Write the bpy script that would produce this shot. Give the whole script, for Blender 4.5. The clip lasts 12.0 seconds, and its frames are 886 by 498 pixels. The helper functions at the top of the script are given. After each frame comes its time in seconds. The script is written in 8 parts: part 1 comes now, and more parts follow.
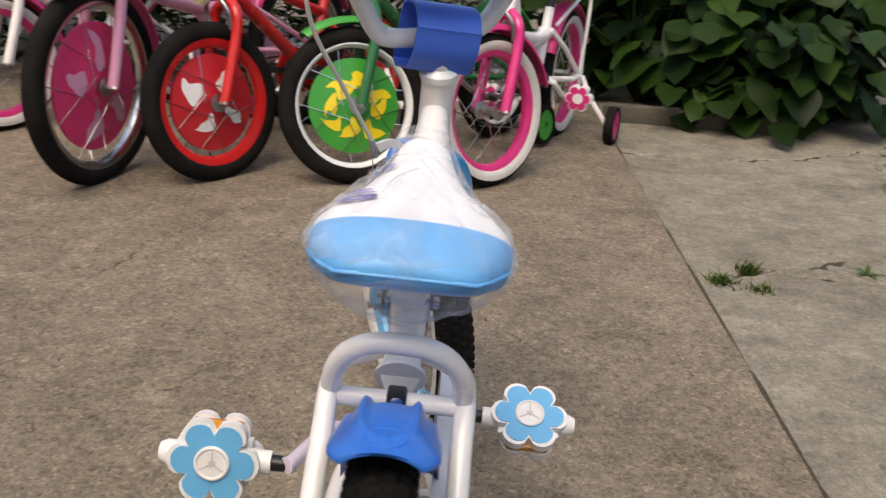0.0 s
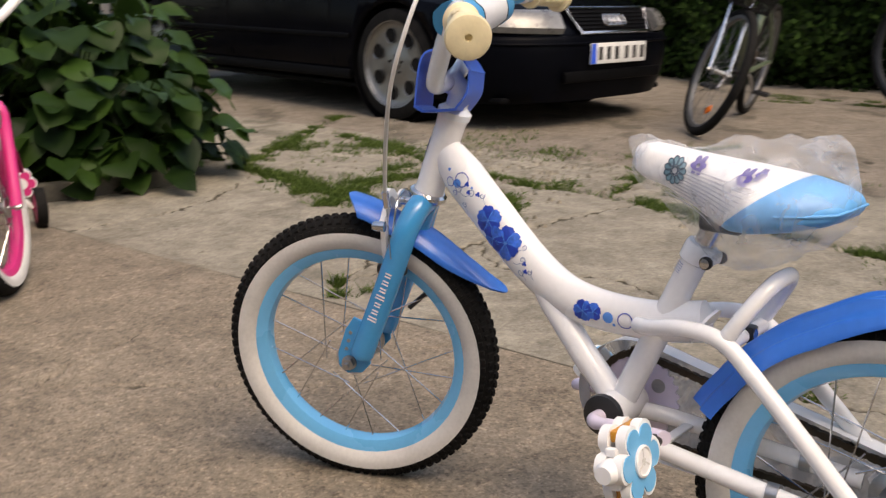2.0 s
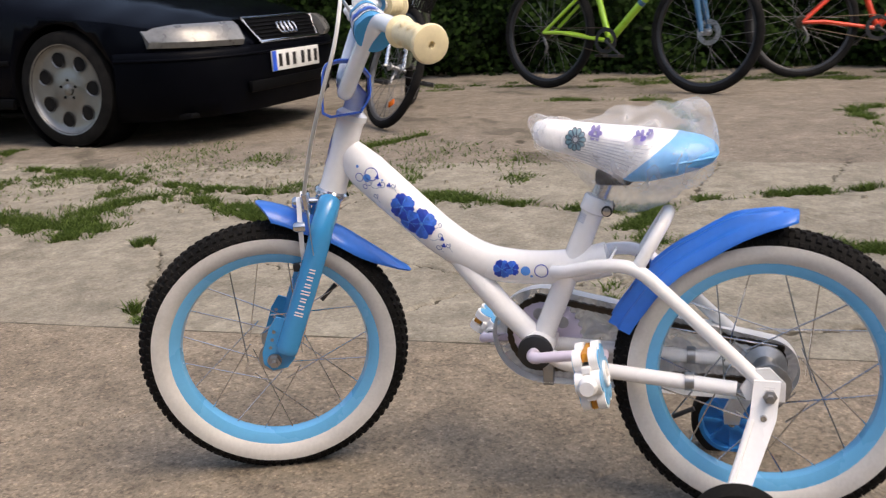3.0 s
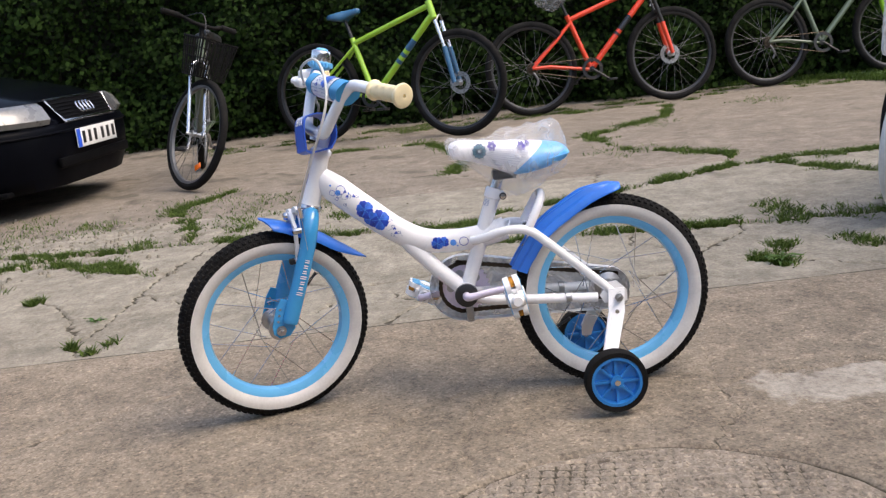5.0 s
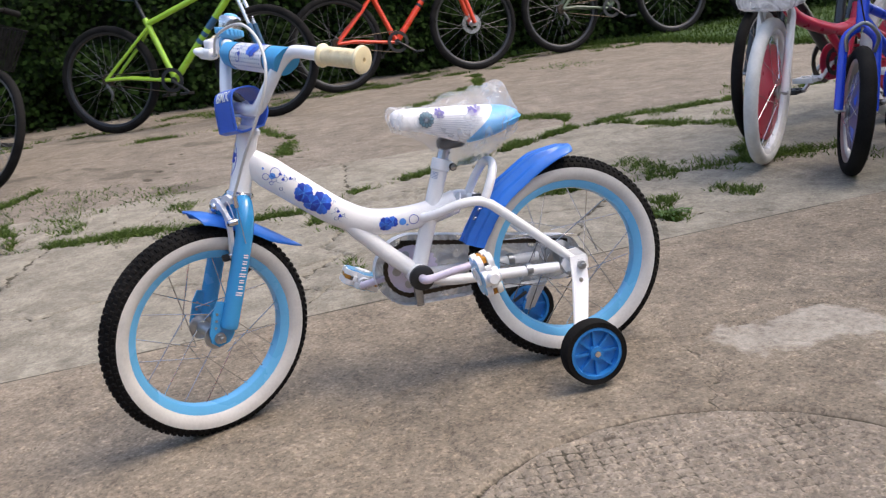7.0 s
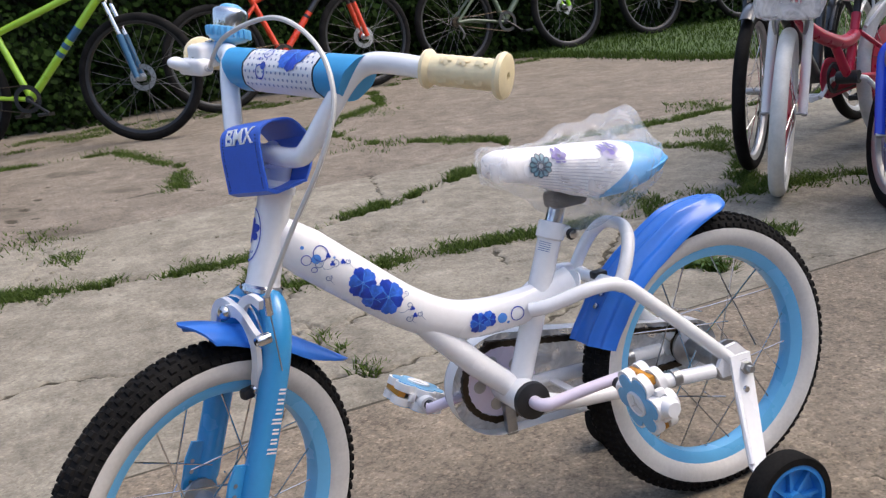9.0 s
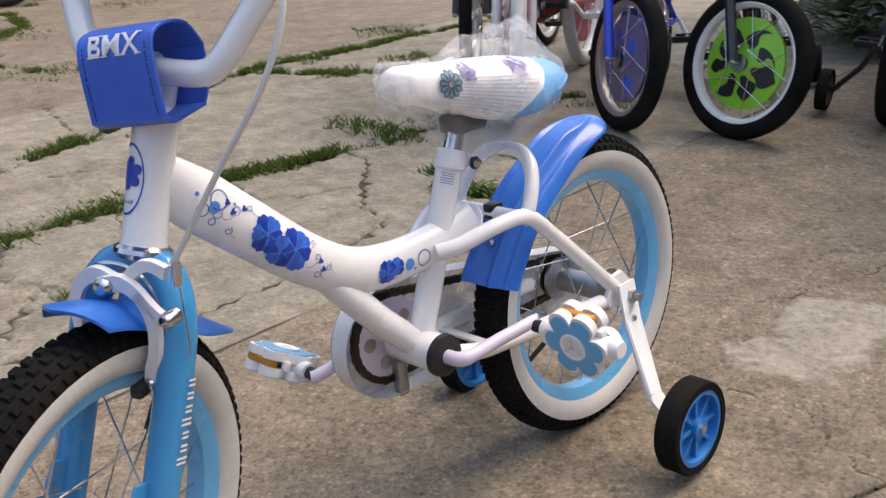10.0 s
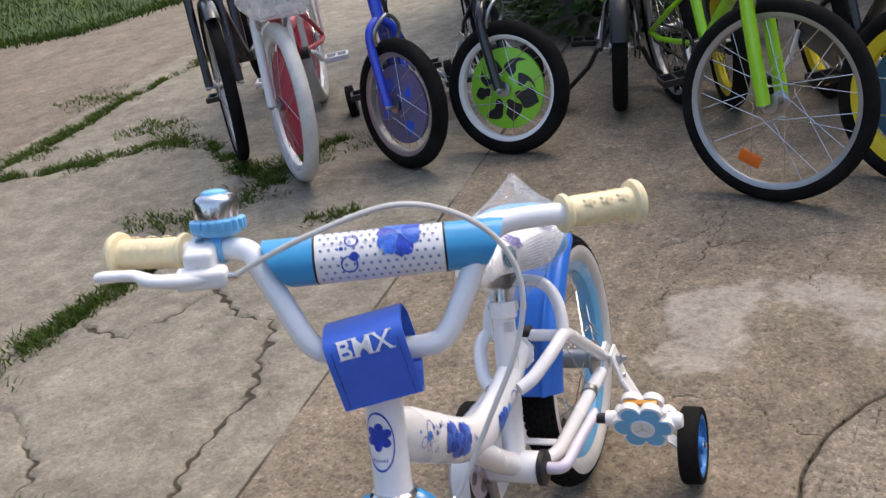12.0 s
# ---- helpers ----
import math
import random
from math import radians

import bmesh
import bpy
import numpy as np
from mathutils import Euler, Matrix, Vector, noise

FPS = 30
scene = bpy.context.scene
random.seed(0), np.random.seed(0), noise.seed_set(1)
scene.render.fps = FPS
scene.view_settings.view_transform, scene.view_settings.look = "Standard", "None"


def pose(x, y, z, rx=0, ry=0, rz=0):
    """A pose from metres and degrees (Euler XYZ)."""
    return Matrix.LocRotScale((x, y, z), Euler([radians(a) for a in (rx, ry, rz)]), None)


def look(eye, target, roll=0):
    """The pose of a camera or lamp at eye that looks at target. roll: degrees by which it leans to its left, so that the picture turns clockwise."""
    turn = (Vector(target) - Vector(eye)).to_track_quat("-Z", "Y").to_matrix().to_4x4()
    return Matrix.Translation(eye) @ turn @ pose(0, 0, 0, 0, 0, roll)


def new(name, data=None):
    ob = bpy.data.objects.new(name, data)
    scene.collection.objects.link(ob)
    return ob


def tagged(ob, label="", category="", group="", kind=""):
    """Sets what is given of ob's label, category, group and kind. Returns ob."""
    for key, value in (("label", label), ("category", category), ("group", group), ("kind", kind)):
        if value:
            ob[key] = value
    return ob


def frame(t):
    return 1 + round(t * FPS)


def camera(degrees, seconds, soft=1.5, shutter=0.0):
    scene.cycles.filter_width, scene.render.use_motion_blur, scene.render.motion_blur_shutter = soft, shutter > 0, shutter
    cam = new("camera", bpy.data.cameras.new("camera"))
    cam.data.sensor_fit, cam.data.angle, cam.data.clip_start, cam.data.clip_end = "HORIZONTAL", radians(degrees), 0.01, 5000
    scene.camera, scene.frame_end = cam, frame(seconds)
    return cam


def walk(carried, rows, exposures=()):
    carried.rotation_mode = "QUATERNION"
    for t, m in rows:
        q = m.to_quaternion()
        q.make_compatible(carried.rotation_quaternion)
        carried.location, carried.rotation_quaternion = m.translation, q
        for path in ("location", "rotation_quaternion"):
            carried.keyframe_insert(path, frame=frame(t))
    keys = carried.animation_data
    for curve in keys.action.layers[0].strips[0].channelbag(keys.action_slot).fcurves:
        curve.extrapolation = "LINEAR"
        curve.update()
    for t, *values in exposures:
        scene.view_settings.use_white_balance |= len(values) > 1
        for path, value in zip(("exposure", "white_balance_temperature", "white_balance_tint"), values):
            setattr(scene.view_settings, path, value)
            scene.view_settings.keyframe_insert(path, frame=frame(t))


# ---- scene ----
cam = camera(49.2, 12.0, soft=1.25, shutter=0.25)
PATH = [
    (0, (0.056, -0.553, 0.766), (0.058, 1.317, 0.057), 2.8),
    (0.5, (-0.211, -0.444, 0.709), (0.245, 1.381, 0.03), 4.8),
    (1, (-0.454, -0.354, 0.716), (0.417, 1.297, -0.003), 1.5),
    (1.5, (-0.723, -0.284, 0.72), (0.515, 1.153, 0.086), 2.8),
    (2, (-0.969, -0.159, 0.714), (0.581, 0.991, 0.191), 0.7),
    (2.5, (-1.128, -0.017, 0.722), (0.661, 0.728, 0.229), -0.2),
    (3, (-1.267, 0.103, 0.73), (0.599, 0.598, 0.206), -2.8),
    (3.5, (-1.446, 0.201, 0.749), (0.469, 0.455, 0.231), -3.7),
    (3.7, (-1.497, 0.228, 0.803), (0.417, 0.402, 0.248), -4.4),
    (5.3, (-2.017, 0.421, 0.773), (-0.061, 0.332, 0.364), -6.5),
    (5.5, (-2.027, 0.455, 0.767), (-0.072, 0.325, 0.364), -6.6),
    (6, (-1.962, 0.53, 0.758), (-0.018, 0.362, 0.318), -6.3),
    (6.5, (-1.857, 0.618, 0.776), (0.057, 0.317, 0.279), -7.4),
    (6.7, (-1.817, 0.645, 0.78), (0.078, 0.275, 0.262), -7.7),
    (8.3, (-1.272, 0.865, 0.764), (0.509, 0.109, 0.259), -7.6),
    (8.5, (-1.187, 0.856, 0.76), (0.592, 0.087, 0.266), -7.6),
    (9, (-1.028, 0.839, 0.771), (0.739, 0.079, 0.224), -7.0),
    (9.5, (-0.867, 0.903, 0.752), (0.736, -0.116, 0.127), -4.3),
    (10, (-0.701, 0.989, 0.747), (0.603, -0.332, 0.004), -3.2),
    (10.5, (-0.552, 1.066, 0.787), (0.646, -0.313, -0.027), -3.8),
    (11, (-0.447, 1.146, 0.909), (0.523, -0.375, 0.044), -7.8),
    (11.5, (-0.372, 1.267, 0.997), (0.312, -0.392, 0.114), -8.6),
    (12, (-0.361, 1.292, 1.088), (0.355, -0.359, 0.214), -10.5),
]
EXPO = [(0.0, 0.77, 7600, 11), (1.0, 0.68, 7950, 12), (2.0, 0.97, 7850, 13), (3.0, 1.12, 7400, 13), (5.5, 1.32, 6900, 12), (8.5, 1.19, 6700, 12), (9.5, 1.15, 6950, 12), (10.2, 1.2, 7450, 12), (11.0, 1.19, 7300, 12), (12.0, 1.1, 7050, 12)]
walk(cam, [(t, look(eye, target, roll)) for t, eye, target, roll in PATH], EXPO)

# ---- sky and sun: a bright, lightly veiled day ----
world = bpy.data.worlds.new("sky")
scene.world = world
world.use_nodes = True
wt = world.node_tree
sky = wt.nodes.new("ShaderNodeTexSky")
sky.sky_type = "NISHITA"
sky.sun_disc = False
sky.sun_elevation, sky.sun_rotation = radians(58), radians(200)
sky.air_density, sky.dust_density = 1.0, 3.0
wt.links.new(sky.outputs["Color"], wt.nodes["Background"].inputs["Color"])
wt.nodes["Background"].inputs["Strength"].default_value = 0.15
sun = new("sun", bpy.data.lights.new("sun", "SUN"))
sun.data.energy, sun.data.angle, sun.data.color = 0.8, radians(40), (1.0, 0.94, 0.86)
SUN_AZ, SUN_EL = radians(200), radians(58)
sun_from = Vector((math.sin(SUN_AZ) * math.cos(SUN_EL), math.cos(SUN_AZ) * math.cos(SUN_EL), math.sin(SUN_EL)))
sun.matrix_world = look(sun_from * 30, (0, 0, 0))

# ---- materials ----
def material(name, col, rough=0.5, metal=0.0, var=0.12, s1=6.0, s2=90.0, bump=0.1, depth=0.002, coat=0.0, col2=None, spec=0.5, by_object=0.0):
    """A surface with broad stains (s1) and fine grain (s2), both in metres of the thing's own space."""
    m = bpy.data.materials.new(name)
    m.use_nodes = True
    t = m.node_tree
    n, k = t.nodes, t.links.new
    b = n["Principled BSDF"]
    co = n.new("ShaderNodeTexCoord")
    a1, a2 = n.new("ShaderNodeTexNoise"), n.new("ShaderNodeTexNoise")
    for a, s, d in ((a1, s1, 4), (a2, s2, 3)):
        a.inputs["Scale"].default_value, a.inputs["Detail"].default_value = s, d
        k(co.outputs["Object"], a.inputs["Vector"])
    add = n.new("ShaderNodeMath")
    add.operation = "MULTIPLY_ADD"
    k(a2.outputs["Fac"], add.inputs[0])
    add.inputs[1].default_value = 0.5
    k(a1.outputs["Fac"], add.inputs[2])
    last = add.outputs[0]
    if by_object:
        oi = n.new("ShaderNodeObjectInfo")
        ad2 = n.new("ShaderNodeMath")
        ad2.operation = "MULTIPLY_ADD"
        k(oi.outputs["Random"], ad2.inputs[0])
        ad2.inputs[1].default_value = by_object
        k(last, ad2.inputs[2])
        last = ad2.outputs[0]
    r = n.new("ShaderNodeValToRGB")
    r.color_ramp.elements[0].position, r.color_ramp.elements[1].position = 0.45, 1.05 if not by_object else 1.3
    lo = tuple(x * (1 - var) for x in col)
    hi = tuple(min(1, x * (1 + var)) for x in (col2 or col))
    r.color_ramp.elements[0].color, r.color_ramp.elements[1].color = (*lo, 1), (*hi, 1)
    k(last, r.inputs["Fac"])
    k(r.outputs["Color"], b.inputs["Base Color"])
    mr = n.new("ShaderNodeMapRange")
    mr.inputs["To Min"].default_value, mr.inputs["To Max"].default_value = max(0.03, rough - 0.1), min(1, rough + 0.1)
    k(a1.outputs["Fac"], mr.inputs["Value"])
    k(mr.outputs["Result"], b.inputs["Roughness"])
    b.inputs["Metallic"].default_value = metal
    b.inputs["Coat Weight"].default_value = coat
    b.inputs["Specular IOR Level"].default_value = spec
    if bump:
        bp = n.new("ShaderNodeBump")
        bp.inputs["Strength"].default_value, bp.inputs["Distance"].default_value = bump, depth
        k(a2.outputs["Fac"], bp.inputs["Height"])
        k(bp.outputs["Normal"], b.inputs["Normal"])
    return m


def film(name, tint, haze, rough=0.12, relief=1.0):
    """Thin clear plastic: mostly see-through, with a milky part and a gloss."""
    m = bpy.data.materials.new(name)
    m.use_nodes = True
    t = m.node_tree
    n, k = t.nodes, t.links.new
    out = n["Material Output"]
    b = n["Principled BSDF"]
    b.inputs["Base Color"].default_value = (*tint, 1)
    b.inputs["Roughness"].default_value = rough
    co, no = n.new("ShaderNodeTexCoord"), n.new("ShaderNodeTexNoise")
    no.inputs["Scale"].default_value, no.inputs["Detail"].default_value, no.inputs["Distortion"].default_value = 22, 3, 1.6
    k(co.outputs["Object"], no.inputs["Vector"])
    bp = n.new("ShaderNodeBump")
    bp.inputs["Strength"].default_value, bp.inputs["Distance"].default_value = relief, 0.008
    k(no.outputs["Fac"], bp.inputs["Height"])
    k(bp.outputs["Normal"], b.inputs["Normal"])
    tr, mix = n.new("ShaderNodeBsdfTransparent"), n.new("ShaderNodeMixShader")
    mr = n.new("ShaderNodeMapRange")
    mr.inputs["From Min"].default_value, mr.inputs["From Max"].default_value = 0.35, 0.7
    mr.inputs["To Min"].default_value, mr.inputs["To Max"].default_value = haze * 0.4, haze * 1.6
    k(no.outputs["Fac"], mr.inputs["Value"])
    k(mr.outputs["Result"], mix.inputs["Fac"])
    thru, both = n.new("ShaderNodeBsdfTranslucent"), n.new("ShaderNodeMixShader")
    thru.inputs["Color"].default_value = (*tint, 1)
    both.inputs["Fac"].default_value = 0.5
    k(b.outputs[0], both.inputs[1])
    k(thru.outputs[0], both.inputs[2])
    k(tr.outputs[0], mix.inputs[1])
    k(both.outputs[0], mix.inputs[2])
    k(mix.outputs[0], out.inputs["Surface"])
    return m


def paint(name, col, rough=0.25, coat=0.5, var=0.05, metal=0.0):
    return material(name, col, rough, metal, var, 9, 160, 0.04, 0.0008, coat)


WHITE = paint("white_paint", (0.87, 0.86, 0.855), 0.26)
OFFWHITE = material("white_plastic", (0.83, 0.82, 0.81), 0.35, var=0.06, s1=20)
LILAC = paint("lilac_white_paint", (0.72, 0.64, 0.76), 0.3)
SILVERW = paint("pearl_bar_paint", (0.80, 0.825, 0.85), 0.25)
SKY = paint("sky_blue_paint", (0.035, 0.30, 0.62), 0.25)
TRAINBLUE = material("mid_blue_plastic", (0.02, 0.21, 0.56), 0.4, var=0.12, s1=20, s2=160, bump=0.08, depth=0.0008)
RIMBLUE = paint("light_blue_rim_paint", (0.13, 0.46, 0.78), 0.28)
ROYAL = material("royal_blue_plastic", (0.02, 0.155, 0.60), 0.34, var=0.1, s1=10, s2=120, bump=0.05, coat=0.15)
PADBLUE = material("royal_blue_vinyl", (0.036, 0.128, 0.60), 0.45, var=0.1, s1=30, s2=400, bump=0.2, depth=0.0008)
DECAL = material("blue_print", (0.012, 0.05, 0.40), 0.35, var=0.4, s1=90, s2=300, bump=0)
DECAL_MID = material("mid_blue_print", (0.03, 0.13, 0.58), 0.35, var=0.45, s1=110, s2=320, bump=0)
DECAL2 = material("light_blue_print", (0.075, 0.26, 0.70), 0.35, var=0.15, s1=60, s2=200, bump=0)
DECAL3 = material("grey_blue_print", (0.2, 0.26, 0.42), 0.4, var=0.1, bump=0)
DAISY = material("dark_daisy_print", (0.025, 0.05, 0.085), 0.4, var=0.3, s1=80, bump=0)
DAISY_P = material("teal_petal_print", (0.16, 0.30, 0.36), 0.4, var=0.3, s1=80, bump=0)
RIB = material("grey_rib_print", (0.44, 0.44, 0.48), 0.45, var=0.1, bump=0)
VIOLET = material("violet_print", (0.13, 0.10, 0.33), 0.4, var=0.35, s1=80, bump=0)
RUBBER = material("black_rubber", (0.0065, 0.0065, 0.0065), 0.85, var=0.35, s1=14, s2=240, bump=0.25, depth=0.001, col2=(0.013, 0.0122, 0.0115), spec=0.1)
LETTER = material("white_lettering", (0.86, 0.86, 0.86), 0.45, var=0.02, bump=0)
WALL = material("white_tyre_wall", (0.62, 0.60, 0.57), 0.55, var=0.12, s1=18, s2=200, bump=0.08, depth=0.0006)
CREAM = material("cream_grip_rubber", (0.79, 0.68, 0.43), 0.5, var=0.08, s1=40, s2=160, bump=0.3, depth=0.001)
CHROME = material("chrome", (0.62, 0.62, 0.63), 0.18, 1.0, 0.1, 12, 80, 0.03, 0.0005)
STEEL = material("galvanised_steel", (0.42, 0.42, 0.42), 0.4, 1.0, 0.2, 20, 120, 0.1, 0.0006)
BLACKP = material("black_plastic", (0.014, 0.014, 0.015), 0.4, var=0.2, s1=18, s2=200, bump=0.1, depth=0.0008)
DULLSPOKE = material("dull_spoke_steel", (0.16, 0.16, 0.16), 0.5, 0.8, 0.2, 20, 120, 0.05, 0.0005)
CHAIN = material("oily_chain", (0.06, 0.045, 0.03), 0.45, 0.7, 0.3, 40, 300, 0.2, 0.001)
AMBER = material("amber_reflector", (0.55, 0.24, 0.03), 0.2, var=0.15, s1=60, s2=300, bump=0.3, depth=0.001)
ORANGE_R = material("orange_reflector", (0.85, 0.17, 0.02), 0.2, var=0.1, bump=0.2, depth=0.001)
CABLE = material("white_cable_housing", (0.62, 0.61, 0.58), 0.35, var=0.05, bump=0.05)
BLADE_SKY = material("pad_blue_vinyl", (0.03, 0.30, 0.60), 0.35, var=0.06, s1=30, s2=300, bump=0.1, depth=0.0005)
PADWHITE = material("pad_white_vinyl", (0.76, 0.76, 0.78), 0.4, var=0.05, s1=30, s2=300, bump=0.1, depth=0.0005)
SADDLE_W = material("white_saddle_vinyl", (0.87, 0.865, 0.865), 0.4, var=0.06, s1=30, s2=220, bump=0.15, depth=0.0008)
SADDLE_B = material("light_blue_saddle_vinyl", (0.12, 0.42, 0.80), 0.4, var=0.08, s1=30, s2=220, bump=0.15, depth=0.0008)
WRAP = film("clear_plastic_wrap", (0.97, 0.97, 0.98), 0.2, 0.05, 0.55)
CASE = film("milky_chain_case_plastic", (0.66, 0.64, 0.62), 0.72, 0.3)

# ---- builders ----
def finish(bm, angle=38):
    bmesh.ops.recalc_face_normals(bm, faces=bm.faces)
    me = bpy.data.meshes.new("mesh")
    bm.to_mesh(me)
    bm.free()
    me.shade_smooth()
    me.set_sharp_from_angle(angle=radians(angle))
    return me


def part(name, bm, mat, parent=None, label="", m=None, angle=38):
    """Links a bmesh (or a finished mesh) as one mesh object under its thing."""
    me = finish(bm, angle) if isinstance(bm, bmesh.types.BMesh) else bm
    if mat is not None and not me.materials:
        me.materials.append(mat)
    ob = new(name, me)
    if parent is not None:
        ob.parent = parent
    if m is not None:
        ob.matrix_basis = m
    if label:
        ob["label"] = label
    return ob


def thing(name, label, category, group="", kind="", m=None):
    ob = new(name)
    if m is not None:
        ob.matrix_basis = m
    return tagged(ob, label, category, group, kind)


def spline(pts, n=6, closed=False):
    """A smooth line through the points."""
    P = [Vector(p) for p in pts]
    c = len(P)
    out = []
    for i in range(c if closed else c - 1):
        g = (lambda j: P[j % c]) if closed else (lambda j: P[max(0, min(c - 1, j))])
        a, b, d, e = g(i - 1), g(i), g(i + 1), g(i + 2)
        for s in range(n):
            u = s / n
            out.append(0.5 * (2 * b + (d - a) * u + (2 * a - 5 * b + 4 * d - e) * u * u + (3 * b - a - 3 * d + e) * u ** 3))
    if not closed:
        out.append(P[-1])
    return out


def frames_of(pts, up=(1, 0, 0), closed=False):
    """At each point of a line: the point, and two directions square to the line."""
    out = []
    c = len(pts)
    prev = None
    for i, p in enumerate(pts):
        a, b = (pts[(i - 1) % c], pts[(i + 1) % c]) if closed else (pts[max(0, i - 1)], pts[min(c - 1, i + 1)])
        t = (b - a).normalized()
        n = prev if prev is not None else Vector(up)
        n = n - t * n.dot(t)
        if n.length < 1e-5:
            n = Vector((0, 0, 1)) - t * t.z
            if n.length < 1e-5:
                n = Vector((0, 1, 0))
        n.normalize()
        prev = n
        out.append((p, n, t.cross(n)))
    return out


def tube(bm, pts, r, seg=12, closed=False, caps=True, flat=1.0, up=(1, 0, 0)):
    """A round (or flattened) bar along the points; r one radius or one for each point."""
    pts = [Vector(p) for p in pts]
    rings = []
    for i, (p, a, b) in enumerate(frames_of(pts, up, closed)):
        q = r[i] if isinstance(r, (list, tuple)) else r
        rings.append([bm.verts.new(p + a * (q * flat * math.cos(2 * math.pi * s / seg)) + b * (q * math.sin(2 * math.pi * s / seg))) for s in range(seg)])
    for i in range(len(rings) if closed else len(rings) - 1):
        x, y = rings[i], rings[(i + 1) % len(rings)]
        for s in range(seg):
            bm.faces.new((x[s], x[(s + 1) % seg], y[(s + 1) % seg], y[s]))
    if caps and not closed:
        bm.faces.new(rings[0][::-1])
        bm.faces.new(rings[-1])
    return bm


def bar(pts, r, seg=12, **k):
    return tube(bmesh.new(), pts, r, seg, **k)


def lathe(bm, profile, seg=48, closed=False, m=None, caps=False):
    """Turns (radius, x) pairs round the x axis."""
    rings = []
    for r, x in profile:
        ring = []
        for s in range(seg):
            a = 2 * math.pi * s / seg
            v = Vector((x, r * math.cos(a), r * math.sin(a)))
            ring.append(bm.verts.new(m @ v if m else v))
        rings.append(ring)
    for i in range(len(rings) if closed else len(rings) - 1):
        x, y = rings[i], rings[(i + 1) % len(rings)]
        for s in range(seg):
            bm.faces.new((x[s], x[(s + 1) % seg], y[(s + 1) % seg], y[s]))
    if caps and not closed:
        bm.faces.new(rings[0])
        bm.faces.new(rings[-1][::-1])
    return bm


def turned(profile, seg=32, **k):
    return lathe(bmesh.new(), profile, seg, **k)


def block(bm, c, s, bevel=0.0, m=None, segs=2):
    """A box with its edges rounded off."""
    r = bmesh.ops.create_cube(bm, size=1.0)
    vs = r["verts"]
    for v in vs:
        v.co = Vector((v.co.x * s[0], v.co.y * s[1], v.co.z * s[2])) + Vector(c)
    if bevel:
        es = list({e for v in vs for e in v.link_edges})
        q = bmesh.ops.bevel(bm, geom=es, offset=bevel, segments=segs, affect="EDGES", profile=0.5)
        vs = list({v for f in q["faces"] for v in f.verts} | {v for v in vs if v.is_valid})
    if m is not None:
        bmesh.ops.transform(bm, matrix=m, verts=[v for v in vs if v.is_valid])
    return bm


def slab_of(bm, outline, depth, m=None):
    """A flat plate of that outline (2D points), from 0 to depth."""
    lo = [bm.verts.new((x, y, 0)) for x, y in outline]
    hi = [bm.verts.new((x, y, depth)) for x, y in outline]
    c = len(outline)
    bm.faces.new(lo[::-1])
    bm.faces.new(hi)
    for i in range(c):
        bm.faces.new((lo[i], lo[(i + 1) % c], hi[(i + 1) % c], hi[i]))
    if m is not None:
        bmesh.ops.transform(bm, matrix=m, verts=lo + hi)
    return bm


def strip_arc(cx, cz, r, a0, a1, w, n=28, crown=0.012, thick=0.003, flare=None, lips=0.004, ridges=0, across=12, edge=None):
    """A mudguard: a curved strip round the x axis at (y cx, z cz); angles from +y upwards."""
    bm = bmesh.new()
    rows = []
    for i in range(n + 1):
        u = i / n
        base = a0 + (a1 - a0) * u
        rr = r + (flare(u)[0] if flare else 0)
        ww = w * (flare(u)[1] if flare else 1)
        cw = crown * (flare(u)[2] if flare else 1)
        top, bot = [], []
        for j in range(across + 1):
            v = j / across * 2 - 1
            a = radians(base + (edge(u, v) if edge else 0))
            h = cw * (1 - abs(v) ** 2.6) - (lips if abs(v) > 0.95 else 0)
            if ridges:
                # two long folds that close in a loop at the tip, and a lesser one along each side
                vc = 0.5 * math.sqrt(max(0, 1 - (max(0, u - 0.84) / 0.11) ** 2))
                h += ridges * (math.exp(-((abs(v) - vc) / 0.1) ** 2) * min(1, max(0, (0.97 - u) / 0.02)) * (1 - 0.6 * min(1, max(0, u - 0.75) / 0.15)) + 0.6 * math.exp(-((abs(v) - 0.85) / 0.09) ** 2) * min(1, max(0, (0.85 - u) / 0.2)))
            for lst, dr in ((top, thick), (bot, 0)):
                q = rr + h + dr
                lst.append(bm.verts.new((v * ww / 2, cx + q * math.cos(a), cz + q * math.sin(a))))
        rows.append((top, bot))
    for i in range(n):
        for j in range(across):
            for k, flip in ((0, False), (1, True)):
                q = (rows[i][k][j], rows[i][k][j + 1], rows[i + 1][k][j + 1], rows[i + 1][k][j])
                bm.faces.new(q[::-1] if flip else q)
        for j in (0, across):
            bm.faces.new((rows[i][0][j], rows[i + 1][0][j], rows[i + 1][1][j], rows[i][1][j]))
    for i in (0, n):
        for j in range(across):
            bm.faces.new((rows[i][0][j], rows[i][0][j + 1], rows[i][1][j + 1], rows[i][1][j]))
    return bm


SPOKES = {}


def spoke_mesh(r_rim, r_hub, half, skew, thick, mat):
    key = (round(r_rim, 3), round(r_hub, 3), half, skew, mat.name)
    if key not in SPOKES:
        bm = bar([(half, skew * r_hub * 2.2, r_hub * 0.6), (0, 0, r_rim)], thick, 5)
        SPOKES[key] = finish(bm)
        SPOKES[key].materials.append(mat)
    return SPOKES[key]


